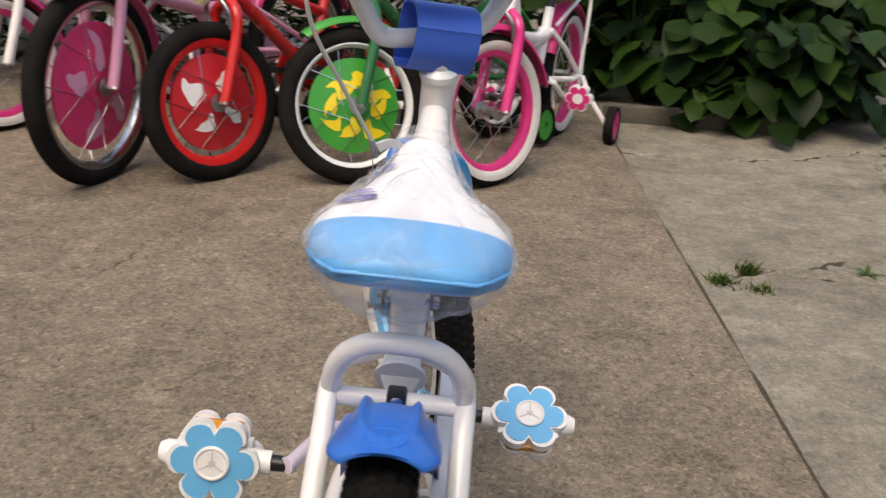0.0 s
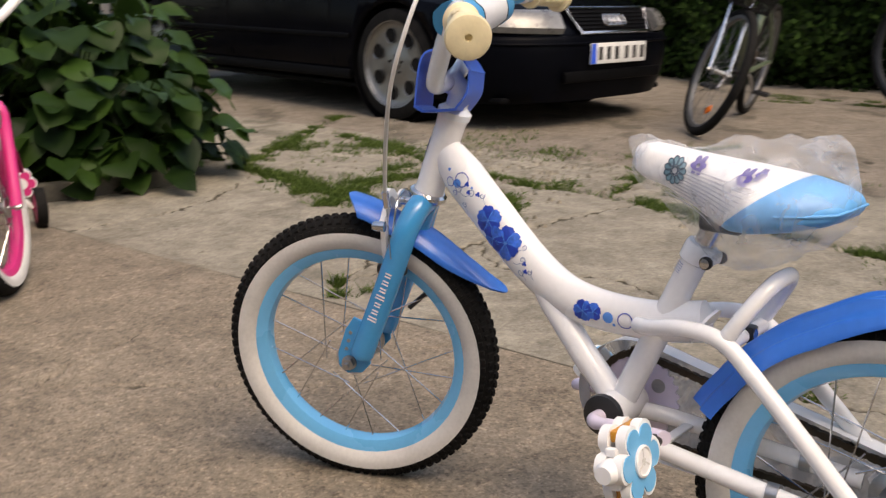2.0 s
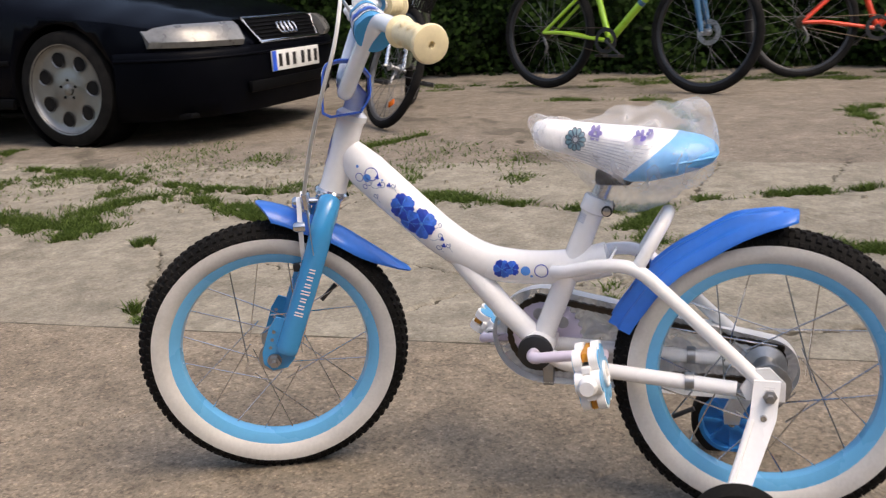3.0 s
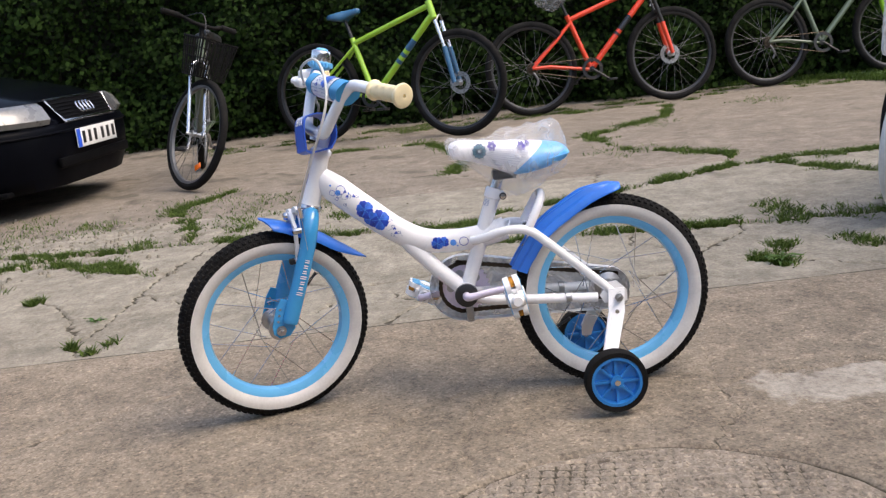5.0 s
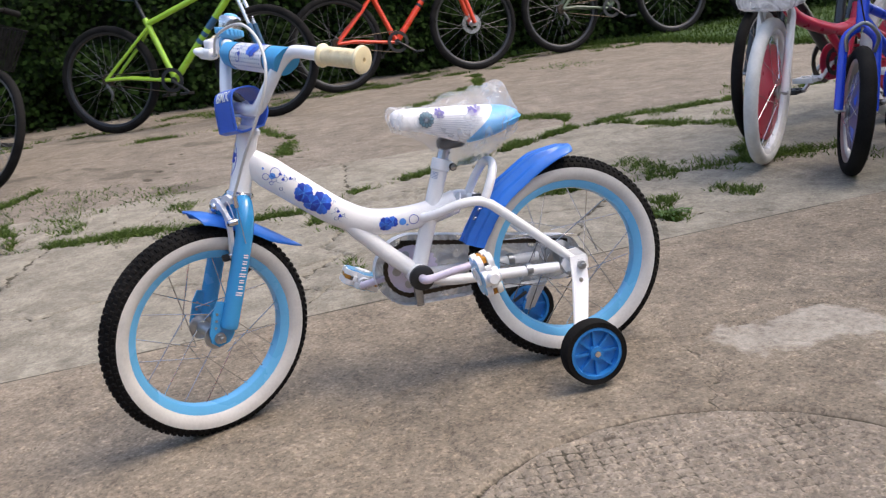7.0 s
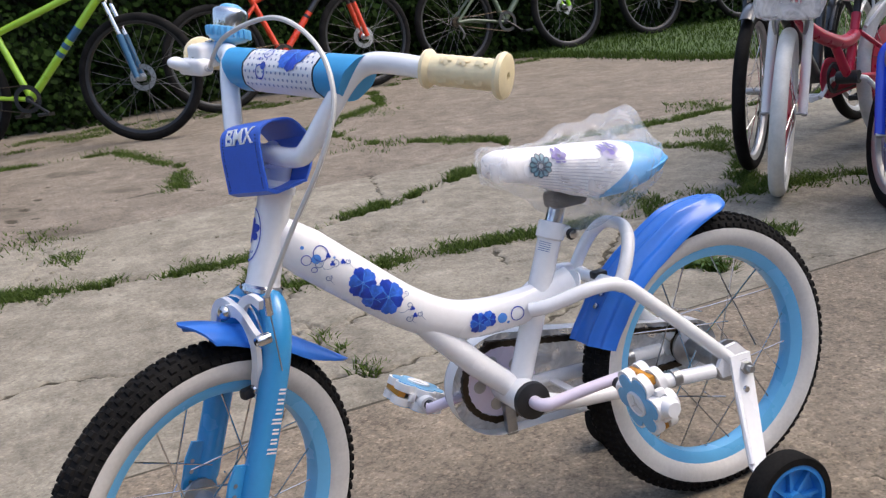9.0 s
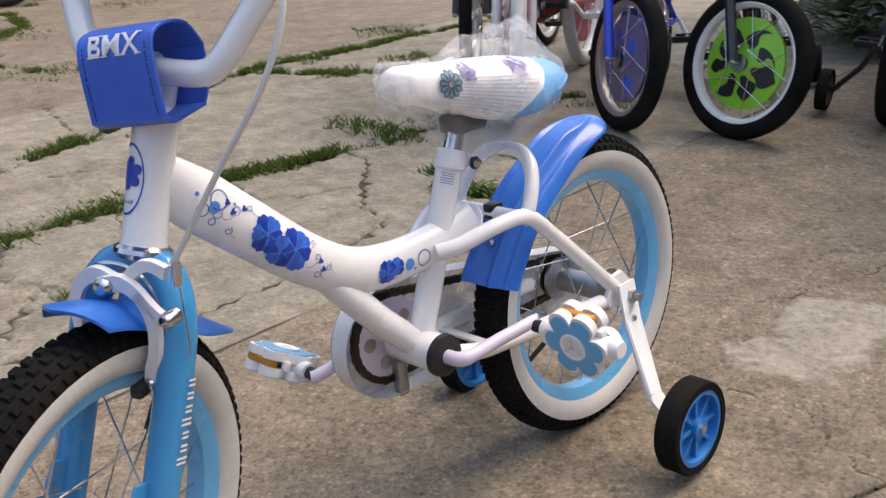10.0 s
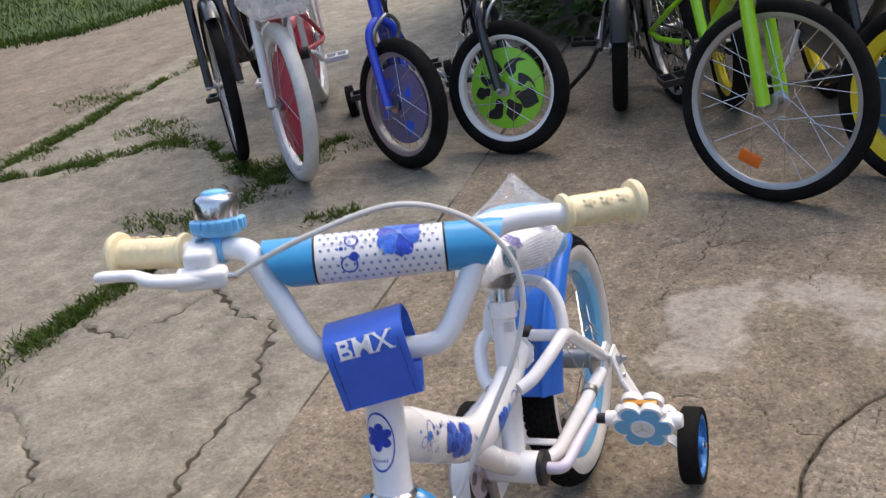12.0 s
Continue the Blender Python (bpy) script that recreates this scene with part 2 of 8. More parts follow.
def wheel(name, parent, m, R, w, rim_d, rim_mat, tyre_mat=None, wall=None, disc=None, disc_label="", spokes=20, knobs=0, hub_r=0.018, hub_w=0.07, spoke_t=0.0011, seg=64, valve=None, spoke_mat=None):
    """A spoked wheel on the x axis: the rim is the part, its tyre, hub, spokes and cover hang on it."""
    tyre_mat = tyre_mat or RUBBER
    ri = R - w * 0.92
    hw = w * 0.36
    rim = part(name, turned([(ri, -hw), (ri + 0.006, -hw), (ri + 0.004, -hw * 0.7), (ri - 0.004, 0), (ri + 0.004, hw * 0.7), (ri + 0.006, hw), (ri, hw), (ri - rim_d * 0.8, hw * 0.6), (ri - rim_d, 0), (ri - rim_d * 0.8, -hw * 0.6)], seg, closed=True), rim_mat, parent, m=m)
    cr = R - w / 2
    prof = []
    for i in range(14):
        a = 2 * math.pi * i / 14
        prof.append((cr + math.cos(a) * w * 0.5, math.sin(a) * w * 0.5))
    bm = turned(prof, seg, closed=True)
    part("tyre", bm, tyre_mat, rim)
    if knobs:
        bm = bmesh.new()
        for i in range(knobs):
            a0 = 2 * math.pi * i / knobs
            for j, (ang, size) in enumerate(((-66, 0.006), (-40, 0.007), (-13, 0.008), (13, 0.008), (40, 0.007), (66, 0.006))):
                a = a0 + (math.pi / knobs if j % 2 else 0)
                b = radians(ang)
                q = cr + math.cos(b) * (w * 0.5 + 0.0005)
                mm = Matrix.Rotation(a, 4, "X") @ Matrix.Translation((math.sin(b) * w * 0.5, 0, q)) @ Matrix.Rotation(b, 4, "Y")
                v = [bm.verts.new(mm @ Vector((sx * size / 2 * k, sy * 0.0034 * k, z))) for z, k in ((-0.001, 1.15), (0.0019, 0.8)) for sx, sy in ((-1, -1), (1, -1), (1, 1), (-1, 1))]
                bm.faces.new(v[4:])
                for s in range(4):
                    bm.faces.new((v[s], v[(s + 1) % 4], v[4 + (s + 1) % 4], v[4 + s]))
        part("tread", bm, tyre_mat, rim)
    if wall:
        bm = bmesh.new()
        for sd in (-1, 1):
            pr = []
            for i in range(7):
                a = radians(178 - i * 17)
                pr.append((cr + math.cos(a) * (w * 0.5 + 0.0012), sd * math.sin(a) * (w * 0.5 + 0.0012)))
            lathe(bm, pr, seg)
        part("white_wall", bm, wall, rim, "pale ring on the tyre's side")
    part("hub", turned([(0.0045, -hub_w * 0.75), (0.0045, -hub_w * 0.5), (hub_r + 0.006, -hub_w * 0.48), (hub_r + 0.006, -hub_w * 0.43), (hub_r * 0.7, -hub_w * 0.36), (hub_r * 0.7, hub_w * 0.36), (hub_r + 0.006, hub_w * 0.43), (hub_r + 0.006, hub_w * 0.48), (0.0045, hub_w * 0.5), (0.0045, hub_w * 0.75)], 16, caps=True), STEEL, rim)
    for i in range(spokes):
        half = (1 if i % 2 else -1) * hub_w * 0.43
        me = spoke_mesh(ri - rim_d * 0.9, hub_r, half, 1 if (i // 2) % 2 else -1, spoke_t, spoke_mat or CHROME)
        part("spoke", me, None, rim, m=Matrix.Rotation(2 * math.pi * (i + 0.25) / spokes, 4, "X"))
    if disc:
        bm = turned([(0.02, -hub_w * 0.3), (ri * 0.78, -0.0045), (ri * 0.78, -0.002), (0.02, -hub_w * 0.3 + 0.003)], 40, closed=True)
        lathe(bm, [(0.02, hub_w * 0.3), (ri * 0.78, 0.0045), (ri * 0.78, 0.002), (0.02, hub_w * 0.3 - 0.003)], 40, closed=True)
        part("wheel_cover", bm, disc, rim, disc_label)
    if valve is not None:
        bm = bar([(0, 0, -(ri - rim_d - 0.002)), (-0.004, 0, -(ri - rim_d - 0.034))], 0.0035, 8)
        part("valve", bm, BLACKP, rim, m=Matrix.Rotation(valve, 4, "X"))
    return rim

# ---- ground: old yard concrete, cracked slabs with grass in the joints, lawn and hedge ----
GRASS_JOINTS = [
    [(1.48, 2.05), (1.72, 2.22), (1.95, 2.18), (2.13, 1.93), (2.1, 1.4), (2.02, 0.95), (1.86, 0.45), (1.84, 0.2), (2.0, 0.1), (2.16, -0.33), (2.37, -0.74), (2.56, -1.1), (2.62, -1.4), (2.56, -1.75), (2.58, -2.2), (2.5, -2.7), (2.45, -3.4)],
    [(1.84, 0.2), (1.62, 0.28), (1.45, 0.2), (1.46, -0.06), (1.43, -0.4), (1.36, -0.72), (1.31, -1.03), (1.33, -1.3), (1.2, -1.6)],
    [(1.33, -1.25), (1.7, -1.55), (1.96, -1.65), (2.2, -1.45), (2.5, -1.3)],
    [(1.48, 2.05), (1.58, 2.42), (1.66, 2.85), (2.24, 3.13), (3.1, 3.6)],
    [(2.13, 1.93), (2.42, 2.66), (2.6, 3.2)],
    [(1.95, 1.87), (1.77, 1.62), (1.55, 1.38)],
    [(2.1, 1.4), (2.4, 1.43), (3.05, 1.66), (3.6, 1.4)],
    [(2.56, -1.1), (2.95, -1.2), (3.5, -0.8), (4.2, -0.7), (4.9, -1.4), (5.6, -1.6)],
    [(0.97, -0.75), (0.86, -0.62), (0.78, -0.66)],
    [(3.3, 0.2), (3.9, 0.1), (4.8, 0.3), (4.9, 1.0)],
]
CRACKS = [
    [(0.6, 2.4), (0.76, 2.39), (1.0, 2.38), (1.18, 2.43), (1.4, 2.55), (1.6, 2.68)],
    [(0.62, 1.38), (0.74, 1.43), (0.84, 1.41), (0.92, 1.39), (1.07, 1.4), (1.27, 1.37), (1.55, 1.37), (2.06, 1.23)],
    [(0.74, 1.43), (0.95, 1.5), (1.2, 1.62), (1.39, 1.78)],
    [(0.8, 0.75), (0.95, 0.62), (0.92, 0.46), (1.12, 0.3)],
    [(1.07, -0.54), (0.95, -0.41), (0.85, -0.41), (0.77, -0.2), (0.73, -0.08), (0.76, 0.13), (0.72, 0.27), (0.8, 0.4), (0.62, 0.52)],
    [(0.72, 0.266), (0.8, 0.288), (0.895, 0.303), (1.016, 0.296), (1.124, 0.297), (1.26, 0.324), (1.45, 0.2)],
    [(0.816, 0.355), (0.81, 0.422), (0.849, 0.47), (0.933, 0.494)],
    [(1.124, 0.297), (1.05, 0.264), (1.076, 0.179), (1.265, 0.012), (1.46, -0.06)],
    [(1.07, -0.54), (1.25, -0.7), (1.36, -0.72)],
    [(1.36, -0.35), (1.2, -0.3), (1.07, -0.54)],
    [(1.1, 0.3), (1.05, 0.6), (1.2, 0.9), (1.1, 1.2), (1.26, 1.37)],
    [(2.02, 0.95), (2.5, 0.8), (3.2, 0.9), (4.0, 0.7)],
    [(2.0, 0.1), (2.7, 0.0), (3.3, 0.2)],
    [(2.16, -0.33), (2.8, -0.5), (3.5, -0.8)],
    [(3.2, 0.9), (3.3, 0.2)],
    [(0.86, -0.62), (0.75, -0.8), (0.62, -0.95)],
]
PAD_CRACKS = [
    [(-0.4, 1.75), (-0.58, 1.42), (-0.66, 1.1), (-0.72, 0.93), (-1.1, 0.75), (-1.6, 0.7)],
    [(-0.58, 1.42), (-0.35, 1.5), (-0.1, 1.42), (0.2, 1.5)],
    [(-0.62, 0.8), (-0.5, 0.77), (-0.35, 0.79), (-0.22, 0.56), (-0.07, 0.44), (0.05, 0.3)],
    [(-0.46, 0.33), (-0.25, 0.35), (-0.07, 0.32), (0.1, 0.2)],
    [(0.35, -0.25), (0.1, -0.22), (-0.1, -0.19), (-0.23, -0.19), (-0.36, -0.1)],
    [(-0.13, -0.78), (-0.16, -0.9), (-0.02, -0.75), (-0.05, -0.55), (-0.08, -0.24), (-0.14, -0.17)],
    [(-0.13, -0.78), (-0.4, -0.86), (-0.55, -0.8)],
    [(-0.42, -0.49), (-0.35, -0.62), (-0.43, -0.86)],
    [(-0.16, -0.9), (-0.1, -1.2), (-0.2, -1.6)],
    [(-0.02, -0.48), (-0.1, -0.65), (-0.13, -0.79), (-0.11, -0.97), (-0.23, -1.07)],
    [(-1.3, 0.35), (-1.16, 0.5), (-0.92, 0.62), (-0.62, 0.8)],
    [(0.6, 0.9), (0.45, 0.98), (0.3, 0.93), (0.18, 1.05), (-0.1, 1.42)],
]
LID_C, LID_R = (-0.761, 0.088), 0.422


def seg_dist(px, py, lines, jitter=0.0):
    d = np.full(px.shape, 9.0)
    if jitter:
        wob = lambda a, b: jitter * (np.sin(a * 41 + b * 17) + 0.6 * np.sin(a * 97 - b * 63) + 0.5 * np.sin(b * 131 + a * 29))
        px, py = px + wob(px, py), py + wob(py + 3.1, px)
    for ln in lines:
        for (ax, ay), (bx, by) in zip(ln, ln[1:]):
            dx, dy = bx - ax, by - ay
            t = np.clip(((px - ax) * dx + (py - ay) * dy) / (dx * dx + dy * dy), 0, 1)
            d = np.minimum(d, np.hypot(px - ax - t * dx, py - ay - t * dy))
    return d


def fbm(x, y, f, seed=0.0):
    """Cheap broad unevenness from a few crossed waves."""
    r = np.random.RandomState(int(seed * 10) + 5)
    out = np.zeros(x.shape)
    for k in range(7):
        a, p = r.uniform(0, 6.28), r.uniform(0, 6.28)
        q = f * (1.5 ** k)
        out += np.sin((x * np.cos(a) + y * np.sin(a)) * q + p + 1.3 * np.sin(y * q * 0.7 + k)) / (1.35 ** k)
    return out / 3.2


def concrete(name, dark, light, patch, grain, soil=(0.036, 0.031, 0.021)):
    m = bpy.data.materials.new(name)
    m.use_nodes = True
    t = m.node_tree
    n, k = t.nodes, t.links.new
    b = n["Principled BSDF"]
    geo = n.new("ShaderNodeNewGeometry")

    def noise_at(scale, detail=5, rough=0.6, dist=0.0):
        a = n.new("ShaderNodeTexNoise")
        a.inputs["Scale"].default_value, a.inputs["Detail"].default_value = scale, detail
        a.inputs["Roughness"].default_value, a.inputs["Distortion"].default_value = rough, dist
        k(geo.outputs["Position"], a.inputs["Vector"])
        return a.outputs["Fac"]

    def ramp(src, p0, p1, c0, c1):
        r = n.new("ShaderNodeValToRGB")
        r.color_ramp.elements[0].position, r.color_ramp.elements[1].position = p0, p1
        r.color_ramp.elements[0].color, r.color_ramp.elements[1].color = (*c0, 1), (*c1, 1)
        k(src, r.inputs["Fac"])
        return r.outputs["Color"]

    def mix(f, a, c, mode="MIX"):
        q = n.new("ShaderNodeMix")
        q.data_type, q.blend_type = "RGBA", mode
        if isinstance(f, float):
            q.inputs[0].default_value = f
        else:
            k(f, q.inputs[0])
        for sock, val in ((q.inputs[6], a), (q.inputs[7], c)):
            if isinstance(val, tuple):
                sock.default_value = (*val, 1)
            else:
                k(val, sock)
        return q.outputs[2]

    broad = noise_at(2.6, 8, 0.68, 0.6)
    mid = noise_at(11, 6, 0.7)
    fine = noise_at(95, 4, 0.7)
    col = ramp(broad, 0.36, 0.64, dark, light)
    col = mix(0.55, col, ramp(mid, 0.3, 0.72, tuple(x * 0.62 for x in dark), tuple(min(1, x * 1.3) for x in light)))
    col = mix(grain, col, ramp(fine, 0.34, 0.66, tuple(x * 0.35 for x in dark), tuple(min(1, x * 1.75) for x in light)))
    vor = n.new("ShaderNodeTexVoronoi")
    vor.inputs["Scale"].default_value = 230
    k(geo.outputs["Position"], vor.inputs["Vector"])
    wh = n.new("ShaderNodeTexWhiteNoise")
    k(vor.outputs["Color"], wh.inputs["Vector"])
    peb = ramp(wh.outputs["Value"], 0.0, 1.0, tuple(x * 0.5 for x in dark), tuple(min(1, x * 1.5) for x in light))
    col = mix(grain * 0.7, col, peb)
    # long scrapes, and dark pits where the face has broken out
    mp = n.new("ShaderNodeMapping")
    mp.inputs["Rotation"].default_value = (0, 0, 0.62)
    mp.inputs["Scale"].default_value = (1.2, 22, 1)
    k(geo.outputs["Position"], mp.inputs["Vector"])
    sc = n.new("ShaderNodeTexNoise")
    sc.inputs["Scale"].default_value, sc.inputs["Detail"].default_value, sc.inputs["Distortion"].default_value = 2.4, 4, 0.4
    k(mp.outputs["Vector"], sc.inputs["Vector"])
    col = mix(0.18, col, ramp(sc.outputs["Fac"], 0.56, 0.74, (1, 1, 1), (1.5, 1.45, 1.38)), "MULTIPLY")
    col = mix(0.75, col, ramp(noise_at(42, 3, 0.55, 0.8), 0.64, 0.76, (1, 1, 1), (0.42, 0.4, 0.37)), "MULTIPLY")
    col = mix(0.42, col, ramp(noise_at(5.2, 9, 0.75, 1.2), 0.38, 0.64, (0.58, 0.56, 0.53), (1.28, 1.27, 1.25)), "MULTIPLY")
    col = mix(0.35, col, ramp(noise_at(17, 6, 0.7, 2.2), 0.36, 0.6, (0.76, 0.74, 0.72), (1.15, 1.15, 1.15)), "MULTIPLY")
    # single pale and dark grains of the aggregate
    for size, much in ((210, 0.75), (95, 0.45)):
        cell = n.new("ShaderNodeTexVoronoi")
        cell.inputs["Scale"].default_value = size
        k(geo.outputs["Position"], cell.inputs["Vector"])
        one = n.new("ShaderNodeTexWhiteNoise")
        k(cell.outputs["Color"], one.inputs["Vector"])
        g = n.new("ShaderNodeValToRGB")
        g.color_ramp.elements[0].position, g.color_ramp.elements[1].position = 0.08, 0.94
        g.color_ramp.elements[0].color, g.color_ramp.elements[1].color = (0.4, 0.38, 0.36, 1), (1.75, 1.68, 1.6, 1)
        for pos in (0.16, 0.86):
            e = g.color_ramp.elements.new(pos)
            e.color = (1, 1, 1, 1)
        k(one.outputs["Value"], g.inputs["Fac"])
        col = mix(much * min(1.0, grain * 2.4), col, g.outputs["Color"], "MULTIPLY")
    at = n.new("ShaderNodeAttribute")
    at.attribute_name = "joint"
    worn = n.new("ShaderNodeAttribute")
    worn.attribute_name = "worn"
    wm = n.new("ShaderNodeMath")
    wm.operation = "MULTIPLY_ADD"
    k(noise_at(24, 9, 0.8, 0.8), wm.inputs[0])
    wm.inputs[1].default_value = 0.9
    k(worn.outputs["Fac"], wm.inputs[2])
    wr = n.new("ShaderNodeMapRange")
    wr.inputs["From Min"].default_value, wr.inputs["From Max"].default_value = 0.74, 0.94
    wr.inputs["To Max"].default_value = 0.52
    k(wm.outputs[0], wr.inputs["Value"])
    pitted = mix(0.5, ramp(noise_at(70, 6, 0.78), 0.38, 0.56, tuple(x * 0.36 for x in patch), tuple(min(1, x * 1.15) for x in patch)), ramp(noise_at(11, 7, 0.75, 1.2), 0.38, 0.58, tuple(x * 0.5 for x in patch), tuple(min(1, x * 1.22) for x in patch)))
    col = mix(wr.outputs["Result"], col, pitted)
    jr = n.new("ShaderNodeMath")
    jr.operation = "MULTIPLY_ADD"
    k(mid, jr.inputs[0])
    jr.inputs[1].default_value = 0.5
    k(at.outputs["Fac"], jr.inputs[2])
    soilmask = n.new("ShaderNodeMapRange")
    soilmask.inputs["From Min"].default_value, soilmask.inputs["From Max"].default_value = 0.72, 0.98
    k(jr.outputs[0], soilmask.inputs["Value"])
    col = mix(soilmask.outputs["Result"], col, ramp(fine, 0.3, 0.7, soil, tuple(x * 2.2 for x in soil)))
    k(col, b.inputs["Base Color"])
    b.inputs["Roughness"].default_value = 0.88
    b.inputs["Specular IOR Level"].default_value = 0.25
    bp = n.new("ShaderNodeBump")
    bp.inputs["Strength"].default_value, bp.inputs["Distance"].default_value = 0.5, 0.005
    hsum = n.new("ShaderNodeMath")
    hsum.operation = "MULTIPLY_ADD"
    k(fine, hsum.inputs[0])
    hsum.inputs[1].default_value = 0.6
    k(mid, hsum.inputs[2])
    k(hsum.outputs[0], bp.inputs["Height"])
    k(bp.outputs["Normal"], b.inputs["Normal"])
    return m


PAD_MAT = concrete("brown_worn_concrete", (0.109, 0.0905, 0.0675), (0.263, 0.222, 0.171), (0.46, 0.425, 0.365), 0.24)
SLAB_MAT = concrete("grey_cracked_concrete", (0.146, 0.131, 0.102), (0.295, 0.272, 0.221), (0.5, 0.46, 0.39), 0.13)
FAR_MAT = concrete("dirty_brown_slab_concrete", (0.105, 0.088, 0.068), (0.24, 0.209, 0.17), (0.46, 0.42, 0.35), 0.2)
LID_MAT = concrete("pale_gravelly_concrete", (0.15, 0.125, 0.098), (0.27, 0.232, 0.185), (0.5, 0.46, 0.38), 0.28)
SOIL = material("dry_soil", (0.06, 0.048, 0.033), 0.95, var=0.4, s1=6, s2=80, bump=0.6, depth=0.01)


def field(name, x0, x1, y0, y1, step, height, mat, parent, keep=None, label=""):
    """A sheet of ground: a grid whose heights, joints and wear come from one function."""
    nx, ny = max(2, int(round((x1 - x0) / step)) + 1), max(2, int(round((y1 - y0) / step)) + 1)
    X, Y = np.meshgrid(np.linspace(x0, x1, nx), np.linspace(y0, y1, ny), indexing="ij")
    Z, J, W = height(X, Y)
    co = np.stack([X, Y, Z], -1).reshape(-1, 3)
    idx = np.arange(nx * ny).reshape(nx, ny)
    quads = np.stack([idx[:-1, :-1], idx[1:, :-1], idx[1:, 1:], idx[:-1, 1:]], -1).reshape(-1, 4)
    if keep is not None:
        cx, cy = co[quads, 0].mean(1), co[quads, 1].mean(1)
        quads = quads[keep(cx, cy)]
        used = np.unique(quads)
        remap = np.zeros(len(co), int)
        remap[used] = np.arange(len(used))
        quads, co = remap[quads], co[used]
        J, W = J.reshape(-1)[used], W.reshape(-1)[used]
    me = bpy.data.meshes.new(name)
    me.from_pydata(co.tolist(), [], quads.tolist())
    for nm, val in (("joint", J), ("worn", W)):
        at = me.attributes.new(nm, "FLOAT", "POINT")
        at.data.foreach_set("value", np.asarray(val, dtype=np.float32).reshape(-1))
    me.materials.append(mat)
    me.shade_smooth()
    ob = new(name, me)
    if parent is not None:
        ob.parent = parent
    if label:
        ob["label"] = label
    return ob


def pad_height(X, Y):
    d = seg_dist(X, Y, PAD_CRACKS, 0.006)
    rl = np.hypot(X - LID_C[0], Y - LID_C[1])
    dl = np.abs(rl - LID_R - 0.002 * np.sin(np.arctan2(Y - LID_C[1], X - LID_C[0]) * 23))
    e = 0.6 - X
    z = 0.006 * np.exp(-((X - 0.01) / 0.3) ** 2 - ((Y - 0.76) / 0.3) ** 2) + 0.004 * fbm(X, Y, 2.5, 1) + 0.0012 * fbm(X, Y, 30, 2) - 0.006 * np.clip(1 - d / 0.008, 0, 1) - 0.01 * np.clip(1 - dl / 0.01, 0, 1)
    # cast lozenges on the round cover, worn off in places
    ca, sa = X * 0.83 + Y * 0.55, Y * 0.83 - X * 0.55
    loz = np.clip(1 - 2.2 * np.minimum(np.abs((ca + sa) / 0.036 % 1 - 0.5), np.abs((ca - sa) / 0.036 % 1 - 0.5)), 0, 1)
    z -= np.where(rl < LID_R - 0.02, 0.0065 * np.clip(loz - 0.45, 0, 1) * 2.0 * np.clip(0.75 + 0.6 * fbm(X, Y, 7, 31), 0.1, 1.1), 0)
    z = (z + 0.004) * np.clip(np.abs(e) / 0.05, 0.0, 1)
    groove = np.where(rl < LID_R - 0.02, np.clip(loz - 0.5, 0, 1) * 2.2 * np.clip(0.75 + 0.5 * fbm(X, Y, 7, 31), 0, 1), 0)
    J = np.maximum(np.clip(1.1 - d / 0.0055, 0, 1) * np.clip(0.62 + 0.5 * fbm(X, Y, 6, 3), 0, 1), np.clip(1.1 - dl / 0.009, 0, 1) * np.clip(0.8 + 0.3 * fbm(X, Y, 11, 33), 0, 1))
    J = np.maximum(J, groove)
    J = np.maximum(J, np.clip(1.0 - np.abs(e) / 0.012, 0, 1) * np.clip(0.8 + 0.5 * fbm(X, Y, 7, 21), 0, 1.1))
    blob = lambda cx, cy, sx, sy: np.exp(-((X - cx) / sx) ** 2 - ((Y - cy) / sy) ** 2)
    w = blob(-0.16, -0.38, 0.12, 0.19) + blob(-0.38, -0.585, 0.19, 0.085) + 0.9 * blob(-0.47, -0.42, 0.09, 0.11) + 0.7 * blob(-0.12, -0.52, 0.09, 0.07) + 0.45 * blob(-0.55, 0.78, 0.08, 0.06)
    W = np.clip((w - 0.36) * 0.95 + 0.27 * fbm(X, Y, 11, 4) + 0.2 * fbm(X, Y, 29, 35), 0, 0.62) * np.clip(w * 4, 0, 1)
    return z, J, W


